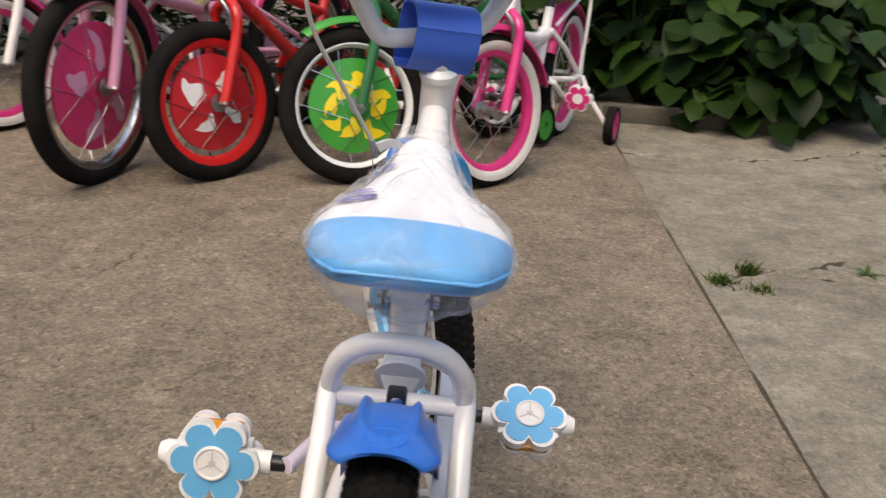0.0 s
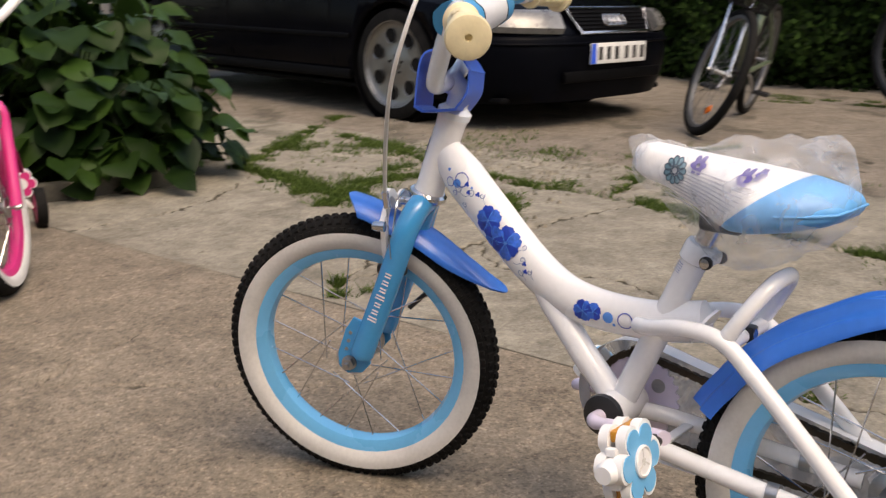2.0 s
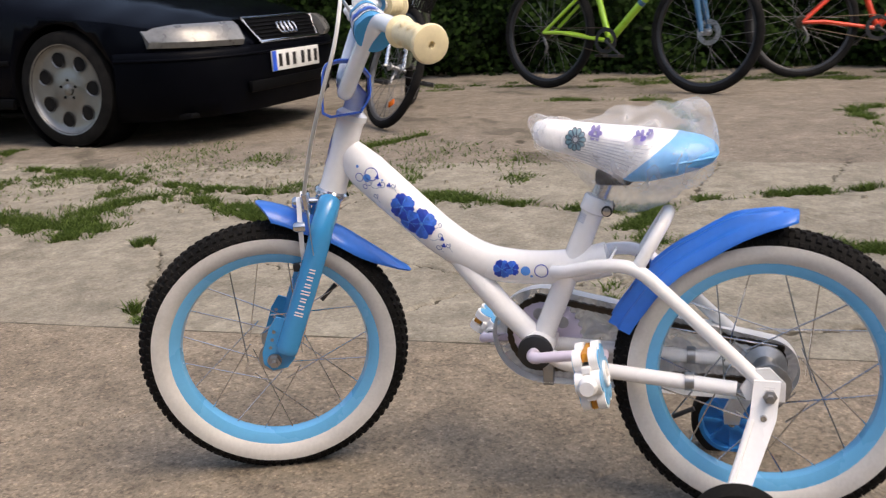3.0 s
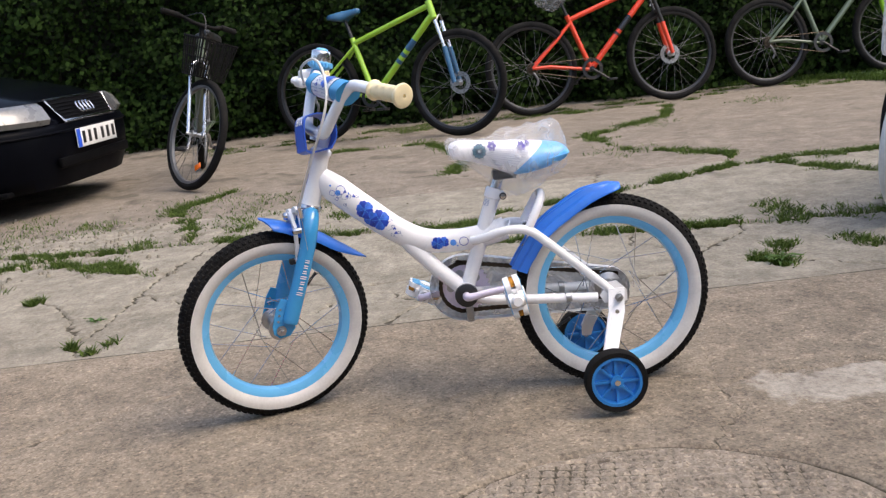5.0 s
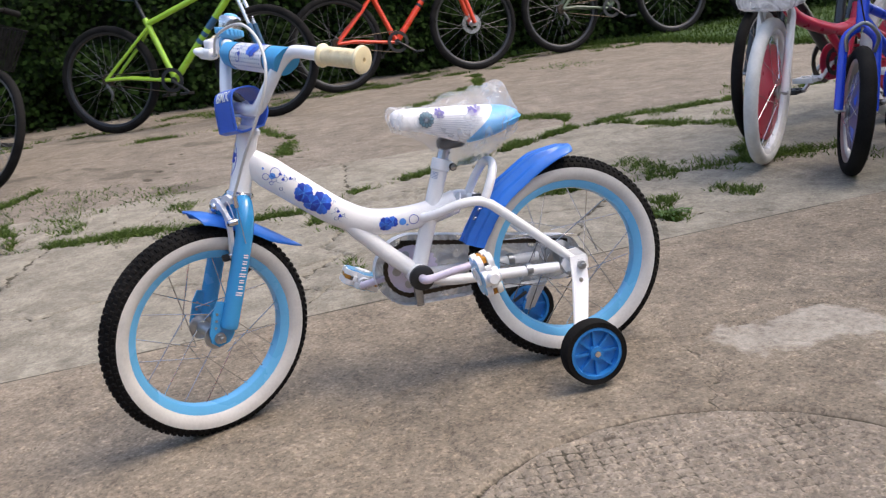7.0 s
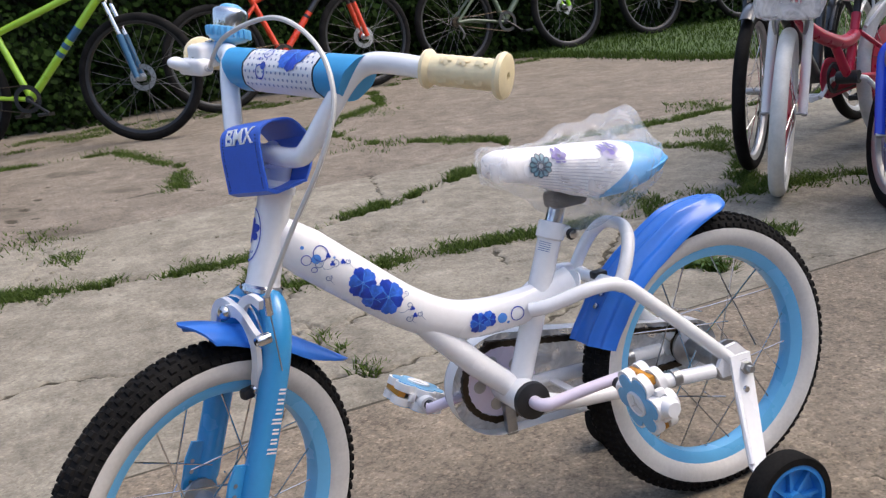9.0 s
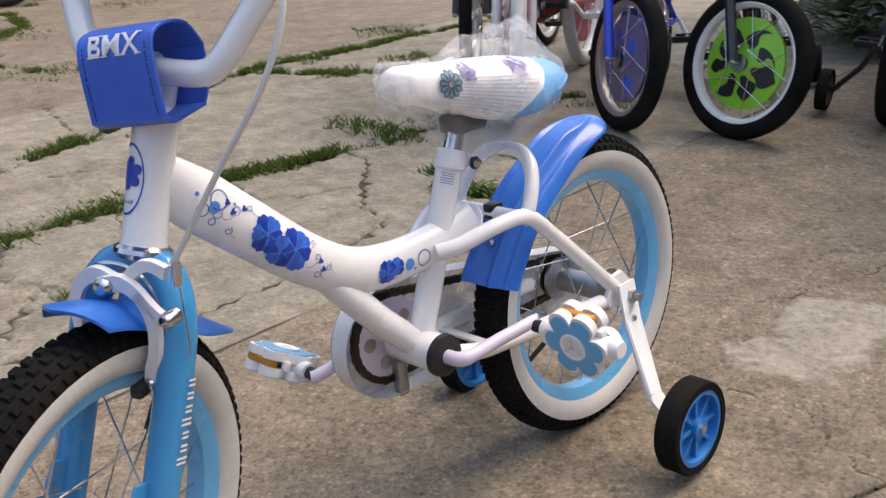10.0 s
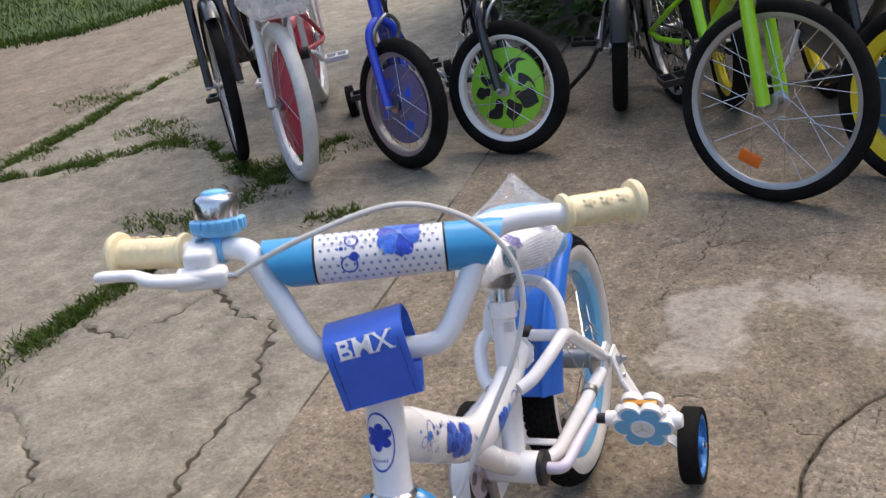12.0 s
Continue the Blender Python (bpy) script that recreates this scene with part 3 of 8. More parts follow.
def slab_height(X, Y):
    d = seg_dist(X, Y, CRACKS, 0.008)
    g = seg_dist(X, Y, GRASS_JOINTS, 0.02)
    z = 0.006 * fbm(X, Y, 1.6, 6) + 0.002 * fbm(X, Y, 25, 7) - 0.009 * np.clip(1.1 - d / 0.009, 0, 1) - 0.012 * np.clip(1.2 - g / 0.035, 0, 1)
    rub = np.exp(-((X - 2.45) / 0.45) ** 2 - ((Y - 2.1) / 0.7) ** 2) + np.exp(-((X - 1.8) / 0.3) ** 2 - ((Y + 0.1) / 0.4) ** 2)
    z += 0.01 * np.clip(rub, 0, 1) * fbm(X, Y, 38, 9)
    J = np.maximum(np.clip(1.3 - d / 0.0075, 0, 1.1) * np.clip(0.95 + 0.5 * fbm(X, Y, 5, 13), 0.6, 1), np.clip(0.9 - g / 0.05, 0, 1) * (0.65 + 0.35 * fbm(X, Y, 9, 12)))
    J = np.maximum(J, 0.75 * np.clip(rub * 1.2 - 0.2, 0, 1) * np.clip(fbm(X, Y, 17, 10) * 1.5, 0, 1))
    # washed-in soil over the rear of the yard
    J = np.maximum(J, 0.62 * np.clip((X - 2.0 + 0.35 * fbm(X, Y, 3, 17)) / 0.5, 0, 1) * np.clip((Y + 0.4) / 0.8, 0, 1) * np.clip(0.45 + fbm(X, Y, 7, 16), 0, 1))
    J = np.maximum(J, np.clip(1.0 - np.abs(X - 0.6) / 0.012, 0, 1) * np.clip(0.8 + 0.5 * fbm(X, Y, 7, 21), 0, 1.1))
    z = z * np.clip(np.abs(X - 0.6) / 0.05, 0.0, 1)
    W = np.clip(fbm(X, Y, 3.3, 8) - 0.45, 0, 0.26)
    return z, J, W


ground = tagged(new("ground", None), "dry earth and grass ground reaching the horizon", "ground", kind="structure")
bm = bmesh.new()
block(bm, (0, 0, -0.55), (600, 600, 1.0), 0)
part("earth", bm, SOIL, ground)
yard = tagged(new("pavement", None), "old cracked concrete yard, brown pad beside paler slabs", "concrete yard", kind="structure")
in_lid = lambda x, y: np.hypot(x - LID_C[0], y - LID_C[1]) < LID_R
field("concrete_pad", -1.2, 0.6, -1.2, 2.1, 0.006, pad_height, PAD_MAT, yard, lambda x, y: ~in_lid(x, y), "brown worn concrete pad")
field("concrete_pad", -1.9, -1.2, -2.4, 3.4, 0.014, pad_height, PAD_MAT, yard)
field("concrete_pad", -1.2, 0.6, -2.4, -1.2, 0.012, pad_height, PAD_MAT, yard)
field("concrete_pad", -1.2, 0.6, 2.1, 3.4, 0.012, pad_height, PAD_MAT, yard)
field("round_cover", -1.19, -0.33, -0.345, 0.52, 0.0045, pad_height, LID_MAT, yard, in_lid, "round pale concrete well cover with worn lozenges")
field("slab", 0.6, 1.65, -1.3, 1.9, 0.005, slab_height, SLAB_MAT, yard, None, "grey cracked slab with grassy joints")
field("slab", 1.65, 2.7, -1.3, 1.9, 0.009, slab_height, SLAB_MAT, yard)
field("slab", 0.6, 1.7, 1.9, 2.75, 0.006, slab_height, SLAB_MAT, yard)
field("slab", 1.7, 2.7, 1.9, 2.75, 0.0105, slab_height, SLAB_MAT, yard)
field("slab", 0.6, 2.7, 2.75, 3.4, 0.0105, slab_height, SLAB_MAT, yard)
field("slab", 0.6, 2.7, -2.6, -1.3, 0.0105, slab_height, SLAB_MAT, yard)
field("slab", 2.7, 7.2, -4.6, 6.0, 0.03, slab_height, FAR_MAT, yard, None, "dirty brownish slab with grassy joints")
field("slab", 0.6, 2.7, 3.4, 6.0, 0.05, slab_height, SLAB_MAT, yard)
field("slab", 0.6, 2.7, -4.6, -2.6, 0.05, slab_height, SLAB_MAT, yard)
field("concrete_pad", -1.9, 0.6, -5.0, -2.4, 0.06, pad_height, PAD_MAT, yard)
field("concrete_pad", -1.9, 0.6, 3.4, 6.0, 0.06, pad_height, PAD_MAT, yard)
field("concrete_pad", -6.0, -1.9, -5.0, 6.0, 0.1, pad_height, PAD_MAT, yard)

# ---- the white and blue children's bicycle ----
LEAN_B, HEAD_B, STEER = 3.4, -0.9, 23.0
bike = thing("child_bicycle", "white children's bicycle with blue flower prints and training wheels", "bicycle",
             m=Matrix.Rotation(radians(HEAD_B), 4, "Z") @ Matrix.Rotation(radians(LEAN_B), 4, "Y"))
WR = 0.203
HUB_F, BB = Vector((0, 0.717, WR + 0.006)), Vector((0, 0.308, 0.232))
HEAD_LO, HEAD_HI = Vector((0, 0.613, 0.447)), Vector((0, 0.577, 0.556))
AX = (HEAD_HI - HEAD_LO).normalized()
STEERED = Matrix.Translation(HEAD_LO) @ Matrix.Rotation(radians(STEER), 4, AX) @ Matrix.Translation(-HEAD_LO)


def on_axis(z, fwd=0.0):
    """A point of the steering axis at height z, moved forward."""
    return HEAD_LO + AX * ((z - HEAD_LO.z) / AX.z) + Vector((0, fwd, 0))


def bpart(name, bm, mat, label="", steer=False, angle=38):
    return part(name, bm, mat, bike, label, STEERED if steer else None, angle)


# wheels
wheel("front_wheel", bike, STEERED @ Matrix.Translation(HUB_F) @ Matrix.Rotation(radians(8), 4, "X"), WR - 0.002, 0.05, 0.016, RIMBLUE, wall=WALL, spokes=20, knobs=92, hub_w=0.075, valve=radians(-142))
wheel("rear_wheel", bike, Matrix.Translation((0, 0, WR)) @ Matrix.Rotation(radians(3), 4, "X"), WR, 0.05, 0.016, RIMBLUE, wall=WALL, spokes=20, knobs=92, hub_r=0.024, hub_w=0.09, valve=radians(58))

# frame tubes
main_pts = spline([(0, 0.588, 0.508), (0, 0.555, 0.478), (0, 0.50, 0.430), (0, 0.445, 0.384), (0, 0.395, 0.355), (0, 0.345, 0.345), (0, 0.29, 0.345), (0, 0.25, 0.350), (0, 0.212, 0.359)], 5)
MAIN_N, TUBE_FLAT = len(main_pts), 0.74
main_r = [0.0305 - 0.0065 * min(1, i / (MAIN_N * 0.7)) - 0.008 * max(0, 1 - i / 5) for i in range(MAIN_N)]
frame_tube = bpart("main_tube", bar(main_pts, main_r, 22, flat=TUBE_FLAT), WHITE)
bpart("head_tube", bar([HEAD_LO + AX * 0.004, HEAD_LO + AX * 0.012, HEAD_HI - AX * 0.012, HEAD_HI], [0.021, 0.0195, 0.0195, 0.021], 24), WHITE)
bpart("lower_head_race", turned([(0.012, -0.006), (0.022, -0.006), (0.0262, -0.001), (0.0255, 0.003), (0.022, 0.006), (0.012, 0.006)], 24, closed=True, m=Matrix.Translation(HEAD_LO) @ AX.to_track_quat("X", "Z").to_matrix().to_4x4()), CHROME, "chrome ring")
bpart("upper_head_race", turned([(0.01, -0.002), (0.0225, -0.002), (0.0225, 0.006), (0.015, 0.012), (0.01, 0.012)], 24, closed=True, m=Matrix.Translation(HEAD_HI) @ AX.to_track_quat("X", "Z").to_matrix().to_4x4()), SILVERW, "pale ring")
bpart("seat_tube", bar([BB + Vector((0, -0.004, 0.01)), (0, 0.268, 0.335), (0, 0.2305, 0.432)], 0.0155, 18), WHITE)
bpart("strut", bar([(0, 0.432, 0.365), (0, 0.41, 0.34), (0, 0.36, 0.284), BB + Vector((0, 0.006, 0.008))], [0.0135, 0.0165, 0.0165, 0.016], 18), WHITE)
bpart("bottom_bracket", turned([(0.021, -0.036), (0.0225, -0.034), (0.0225, 0.034), (0.021, 0.036)], 24, caps=True, m=Matrix.Translation(BB)), WHITE)
bpart("bridge_plate", slab_of(bmesh.new(), [(0.0235 * math.cos(2 * math.pi * k / 28), 0.0245 * math.sin(2 * math.pi * k / 28)) for k in range(28)], 0.003, Matrix.Translation((0, 0.212, 0.352)) @ pose(0, 0, 0, 60, 0, 180)), WHITE)
for s in (-1, 1):
    bpart("seat_stay", bar(spline([(s * 0.02, 0.284, 0.343), (s * 0.036, 0.262, 0.348), (s * 0.054, 0.215, 0.361), (s * 0.058, 0.172, 0.358), (s * 0.058, 0.13, 0.325), (s * 0.06, 0.03, 0.232), (s * 0.062, 0.012, 0.214)], 5), 0.0095, 12), WHITE)
    bpart("chain_stay", bar(spline([(s * 0.022, 0.296, 0.226), (s * 0.044, 0.262, 0.219), (s * 0.05, 0.2, 0.214), (s * 0.06, 0.04, 0.203)], 5), [0.0105] * 16, 12), WHITE)
    bpart("dropout", slab_of(bmesh.new(), [(-0.02, -0.012), (0.028, -0.012), (0.036, 0.004), (0.018, 0.03), (0.0, 0.032), (-0.02, 0.012)], 0.006, Matrix.Translation((s * 0.063 - 0.003, 0, WR)) @ Matrix(((0, 0, 1, 0), (1, 0, 0, 0), (0, 1, 0, 0), (0, 0, 0, 1)))), WHITE)
    bpart("stay_clamp", turned([(0.0125, -0.006), (0.0125, 0.006)], 14, caps=True, m=Matrix.Translation((s * 0.0555, 0.10, 0.2085)) @ pose(0, 0, 0, 0, 0, 92)), STEEL, "steel strap round the stay")
bpart("stay_bridge", bar([(-0.056, 0.168, 0.354), (0.056, 0.168, 0.354)], 0.0085, 12), WHITE)
bpart("lower_bridge", block(bmesh.new(), (0, 0.235, 0.217), (0.088, 0.012, 0.004), 0.001), WHITE)
bpart("carrier_loop", bar([Vector((0.056 * math.copysign(abs(math.cos(a)) ** 0.72, math.cos(a)), 0.17 - 0.037 * math.sin(a) ** 0.9, 0.358 + 0.067 * math.sin(a) ** 0.9)) for a in [math.pi * k / 30 for k in range(31)]], 0.0088, 14), WHITE)
bpart("fender_clip", block(bmesh.new(), (0, 0.166, 0.356), (0.017, 0.02, 0.019), 0.003), BLACKP, "black clip with a steel screw")
bpart("clip_screw", turned([(0.0065, -0.001), (0.0065, 0.0015), (0.003, 0.003)], 14, caps=True, m=Matrix.Translation((0, 0.1575, 0.357)) @ pose(0, 0, 0, 0, 0, -90)), CHROME)

# seat post, clamp and saddle
bpart("seat_post", bar([(0, 0.232, 0.428), (0, 0.2175, 0.462), (0, 0.209, 0.482)], 0.0115, 16), CHROME)
bpart("seat_clamp", bar([(0, 0.2338, 0.4235), (0, 0.2331, 0.4255), (0, 0.2265, 0.4425), (0, 0.2255, 0.445)], [0.0165, 0.0188, 0.0188, 0.0172], 20), WHITE)
bpart("clamp_bolt", turned([(0.003, -0.027), (0.0055, -0.0265), (0.0055, -0.022), (0.004, -0.0215), (0.004, 0.022), (0.0055, 0.0225), (0.0055, 0.027), (0.003, 0.0275)], 14, caps=True, m=Matrix.Translation((0, 0.212, 0.4285))), CHROME, "small clamp bolt")
bpart("bolt_washer", turned([(0.0075, -0.0225), (0.0075, -0.0195)], 16, caps=True, m=Matrix.Translation((0, 0.212, 0.4285))), BLACKP)
bpart("bolt_washer", turned([(0.0075, 0.0195), (0.0075, 0.0225)], 16, caps=True, m=Matrix.Translation((0, 0.212, 0.4285))), BLACKP)
bpart("clamp_ear", block(bmesh.new(), (0, 0.2165, 0.431), (0.034, 0.02, 0.016), 0.006), WHITE)
bpart("saddle_bracket", block(bmesh.new(), (0, 0.204, 0.473), (0.034, 0.05, 0.022), 0.006), BLACKP)


SADDLE_ROWS = [(0.07, 0.03, 0.505, 0.512), (0.076, 0.05, 0.496, 0.52), (0.09, 0.061, 0.489, 0.527), (0.12, 0.076, 0.48, 0.533), (0.155, 0.0805, 0.473, 0.537), (0.18, 0.069, 0.471, 0.54), (0.205, 0.052, 0.478, 0.542), (0.235, 0.038, 0.492, 0.545), (0.265, 0.03, 0.504, 0.548), (0.295, 0.025, 0.511, 0.551), (0.31, 0.016, 0.518, 0.547), (0.314, 0.004, 0.53, 0.538)]


def saddle_at(y):
    """Half width, underside and top of the saddle at y."""
    y = min(0.3139, max(0.0701, y))
    for a, b in zip(SADDLE_ROWS, SADDLE_ROWS[1:]):
        if a[0] <= y <= b[0]:
            u = (y - a[0]) / (b[0] - a[0])
            return tuple(a[n] + (b[n] - a[n]) * u for n in (1, 2, 3))


def saddle_mesh(y0, y1, grow=0.0, rough=0.0, rings=26, seg=28):
    """A padded saddle from tail to nose, between y0 and y1; grow swells it, rough crumples it."""
    bm = bmesh.new()
    rows = []
    for i in range(rings + 1):
        y = y0 + (y1 - y0) * i / rings
        w, lo, hi = saddle_at(y)
        w, lo, hi = w + grow, lo - grow, hi + grow
        row = []
        for s in range(seg):
            t = 2 * math.pi * s / seg
            cx, cz = math.cos(t), math.sin(t)
            x = math.copysign(abs(cx) ** (0.8 if cz > 0 else 0.42), cx) * w * (1 - 0.06 * max(0, -cz))
            z = lo + (hi - lo) * 0.36 + (abs(cz) ** 0.8 * (hi - lo) * 0.64 if cz > 0 else -abs(cz) ** 0.6 * (hi - lo) * 0.36) - 0.05 * x * x / max(w, 0.03) * (0.5 if cz > 0 else 0.2)
            p = Vector((x, y, z))
            if rough:
                p += noise.noise_vector(p * 38) * rough + noise.noise_vector(p * 95) * rough * 0.5
            row.append(bm.verts.new(p))
        rows.append(row)
    for a, b in zip(rows, rows[1:]):
        for s in range(seg):
            bm.faces.new((a[s], a[(s + 1) % seg], b[(s + 1) % seg], b[s]))
    bm.faces.new(rows[0][::-1])
    bm.faces.new(rows[-1])
    return bm


def print_flower(bm, place, r, petals=5, hole=0.0, depth=0.62, rings=4, n=40, spin=0.0):
    """A petalled print; place maps flat (u, v) metres on to a surface."""
    rows = []
    for i in range(rings + 1):
        q = hole + (1 - hole) * i / rings
        row = []
        for s in range(n):
            a = 2 * math.pi * s / n
            e = depth + (1 - depth) * abs(math.cos(petals * (a + spin) / 2)) ** 0.7
            row.append(bm.verts.new(place(r * q * e * math.cos(a), r * q * e * math.sin(a))))
        rows.append(row)
    for a, b in zip(rows, rows[1:]):
        for s in range(n):
            bm.faces.new((a[s], a[(s + 1) % n], b[(s + 1) % n], b[s]))
    return bm


def print_ring(bm, place, u, v, r0, r1, a0=0, a1=360, n=28):
    row = []
    for s in range(n + 1):
        a = radians(a0 + (a1 - a0) * s / n)
        row.append([bm.verts.new(place(u + q * math.cos(a), v + q * math.sin(a))) for q in (r0, r1)])
    for a, b in zip(row, row[1:]):
        bm.faces.new((a[0], a[1], b[1], b[0]))
    return bm


def print_dot(bm, place, u, v, r, n=10):
    c = bm.verts.new(place(u, v))
    row = [bm.verts.new(place(u + r * math.cos(2 * math.pi * s / n), v + r * math.sin(2 * math.pi * s / n))) for s in range(n)]
    for s in range(n):
        bm.faces.new((c, row[s], row[(s + 1) % n]))
    return bm


def print_line(bm, place, pts, w):
    """A drawn stroke of width w through flat points."""
    pts = spline([(*p, 0) for p in pts], 5)
    row = []
    for i, p in enumerate(pts):
        d = (pts[min(len(pts) - 1, i + 1)] - pts[max(0, i - 1)]).normalized()
        k = w * (0.35 + 0.65 * math.sin(math.pi * (i + 0.5) / len(pts))) / 2
        row.append([bm.verts.new(place(p.x - d.y * k * s, p.y + d.x * k * s)) for s in (-1, 1)])
    for a, b in zip(row, row[1:]):
        bm.faces.new((a[0], a[1], b[1], b[0]))
    return bm


SAD_M = Matrix.Identity(4)


def saddle_half(tail):
    """The saddle's covering: light blue behind a slanting seam, white before it."""
    bm = saddle_mesh(0.0705, 0.314, 0.0, 0.0, 72, 36)
    bmesh.ops.bisect_plane(bm, geom=bm.verts[:] + bm.edges[:] + bm.faces[:], plane_co=(0, 0.196, 0.471), plane_no=(0, 1, 1.2), clear_outer=tail, clear_inner=not tail)
    return bm


saddle = part("saddle", saddle_half(False), SADDLE_W, bike, "white vinyl saddle with flower prints", SAD_M)
part("saddle_tail", saddle_half(True), SADDLE_B, saddle, "light blue padded tail")
ridge = [Vector((saddle_at(y)[0] - 0.0004, y, saddle_at(y)[1] + 0.36 * (saddle_at(y)[2] - saddle_at(y)[1]))) for y in (0.128, 0.115, 0.1, 0.09, 0.082, 0.076, 0.0715)]
part("saddle_piping", bar(spline(ridge + [Vector((-p.x, p.y, p.z)) for p in ridge[::-1]], 4), 0.0017, 8), SADDLE_B, saddle)


def saddle_side(y, z, off=0.0022):
    """Maps a flat (u, v) on to the left flank of the saddle round (y, z)."""
    def place(u, v):
        yy, zz = y - u, z + v
        w, lo, hi = saddle_at(yy)
        zc = lo + (hi - lo) * 0.36
        q = min(0.97, max(0, (zz - zc) / ((hi - lo) * 0.64))) ** 1.25
        x = (1 - q * q) ** 0.4 * w
        return Vector((-x - off, yy, min(zz, hi) - 0.025 * x * x / max(w, 0.03) + off * q))
    return place


petals, rims = bmesh.new(), bmesh.new()
for k in range(11):
    a = 2 * math.pi * k / 11
    for bm, lift, r0, r1 in ((petals, 0.0022, 0.0, 0.0034), (rims, 0.0026, 0.0028, 0.0037)):
        pl = saddle_side(0.252, 0.526, lift)
        print_ring(bm, lambda u, v: pl(0.0095 * math.cos(a) + 1.35 * u * math.cos(a) - v * math.sin(a), 0.0095 * math.sin(a) + 1.35 * u * math.sin(a) + v * math.cos(a)), 0, 0, r0, r1, 0, 360, 14)
part("daisy_petals", petals, DAISY_P, saddle)
part("daisy_print", print_ring(rims, saddle_side(0.252, 0.526, 0.0026), 0, 0, 0.003, 0.0045), DAISY, saddle)
for y_, z_, r_ in ((0.226, 0.5335, 0.0095), (0.168, 0.529, 0.0085), (0.155, 0.533, 0.005)):
    part("violet_print", print_flower(bmesh.new(), saddle_side(y_, z_), r_, 6, 0.25, 0.55), VIOLET, saddle)
# pleats along the flank, converging towards the seam
for k in range(11):
    pl = saddle_side(0.2, 0.49, 0.0026)
    part("cover_rib", print_line(bmesh.new(), pl, [(-0.062 + 0.003 * k, 0.013 + 0.0026 * k), (-0.02 + 0.002 * k, 0.001 + 0.0034 * k), (0.006 + 0.0044 * k, -0.011 + 0.0042 * k)], 0.0014), RIB, saddle)

# the bag round the saddle: pulled up to a peak over the tail and gathered below
bag = saddle_mesh(0.071, 0.3135, 0.004, 0.004, 60, 48)
for v in bag.verts:
    p = v.co.copy()
    _, lo_, hi_ = saddle_at(p.y)
    up_ = min(1, max(0, (p.z - hi_ + 0.014) / 0.014))
    ramp_ = min(1, max(0, (0.258 - p.y) / 0.17))
    if ramp_ > 0:
        rise = (0.552 + 0.024 * ramp_ - hi_) * min(1, max(0, (p.y - 0.074) / 0.024)) ** 0.6 * min(1, ramp_ * 3)
        v.co += Vector((-p.x * 0.45 * ramp_ * up_, -0.004 * ramp_, rise)) * up_ * math.exp(-(p.x / 0.032) ** 2)
    if p.y > 0.298:
        v.co += Vector((0, 0.008, 0.006)) * up_
    low_ = math.exp(-((p.y - 0.165) / 0.085) ** 2 - (p.x / 0.075) ** 4) * min(1, max(0, (lo_ + 0.025 - p.z) / 0.02))
    v.co += Vector((-p.x * 0.62, 0.014, -0.042)) * low_
    v.co += noise.noise_vector(p * 45) * (0.0045 if p.y < 0.27 else 0.002) + noise.noise_vector(Vector((p.x * 30, p.y * 140, p.z * 140))) * 0.0018
part("plastic_wrap", bag, WRAP, saddle, "clear crumpled plastic bag", angle=180)

# mudguards
rear_fl = lambda u: (0.034 * (max(0, u - 0.55) / 0.45) ** 1.4 + 0.006 * max(0, 0.15 - u) / 0.15, (1.06 - 0.14 * u) * max(0.5, 1 - 0.5 * (max(0, u - 0.92) / 0.08) ** 2) ** 0.5, 1.0 - 0.62 * (max(0, u - 0.72) / 0.28) ** 1.3)
REAR_G = bpart("rear_mudguard", strip_arc(0, WR, WR - 0.02, 19, 98, 0.082, 64, 0.026, 0.003, rear_fl, 0.0, 0.008, 44), ROYAL, "glossy royal blue plastic mudguard", angle=85)


def on_guard(deg, lift):
    u = (deg - 19) / 79
    q = WR - 0.02 + rear_fl(u)[0] + 0.026 * rear_fl(u)[2] + lift
    return Vector((0, q * math.cos(radians(deg)), WR + q * math.sin(radians(deg))))


part("tip_rim", bar([on_guard(93.2 + 3.0 * math.cos(a), 0.002) + Vector((0.0135 * math.sin(a), 0, 0)) for a in [2 * math.pi * k / 24 for k in range(24)]], 0.0014, 8, closed=True), ROYAL, REAR_G, "raised loop at the tip")
for deg in (38, 33):
    part("screw", turned([(0.0045, -0.001), (0.004, 0.002), (0.001, 0.003)], 10, caps=True, m=Matrix.Translation(on_guard(deg, 0.004) + Vector((-0.006, 0, 0))) @ pose(0, 0, 0, 0, -deg, 90)), CHROME, REAR_G)
front_fl = lambda u: (0.03 * (max(0, u - 0.62) / 0.38) ** 2 + 0.012 * max(0, 0.25 - u) / 0.25, 1.08 - 0.46 * (max(0, u - 0.55) / 0.45) ** 1.3, 1.0 - 0.4 * max(0, u - 0.7) / 0.3 + 0.25 * max(0, 0.25 - u) / 0.25)
front_edge = lambda u, v: -6 * (1 - abs(v) ** 1.6) * max(0, 0.3 - u) / 0.3 + 4 * (1 - v * v) * max(0, u - 0.8) / 0.2
bpart("front_mudguard", strip_arc(HUB_F.y, HUB_F.z, WR - 0.006, 94, 149, 0.062, 44, 0.017, 0.003, front_fl, 0.0, 0.0, 16, front_edge), ROYAL, "glossy royal blue plastic mudguard", True, 60)

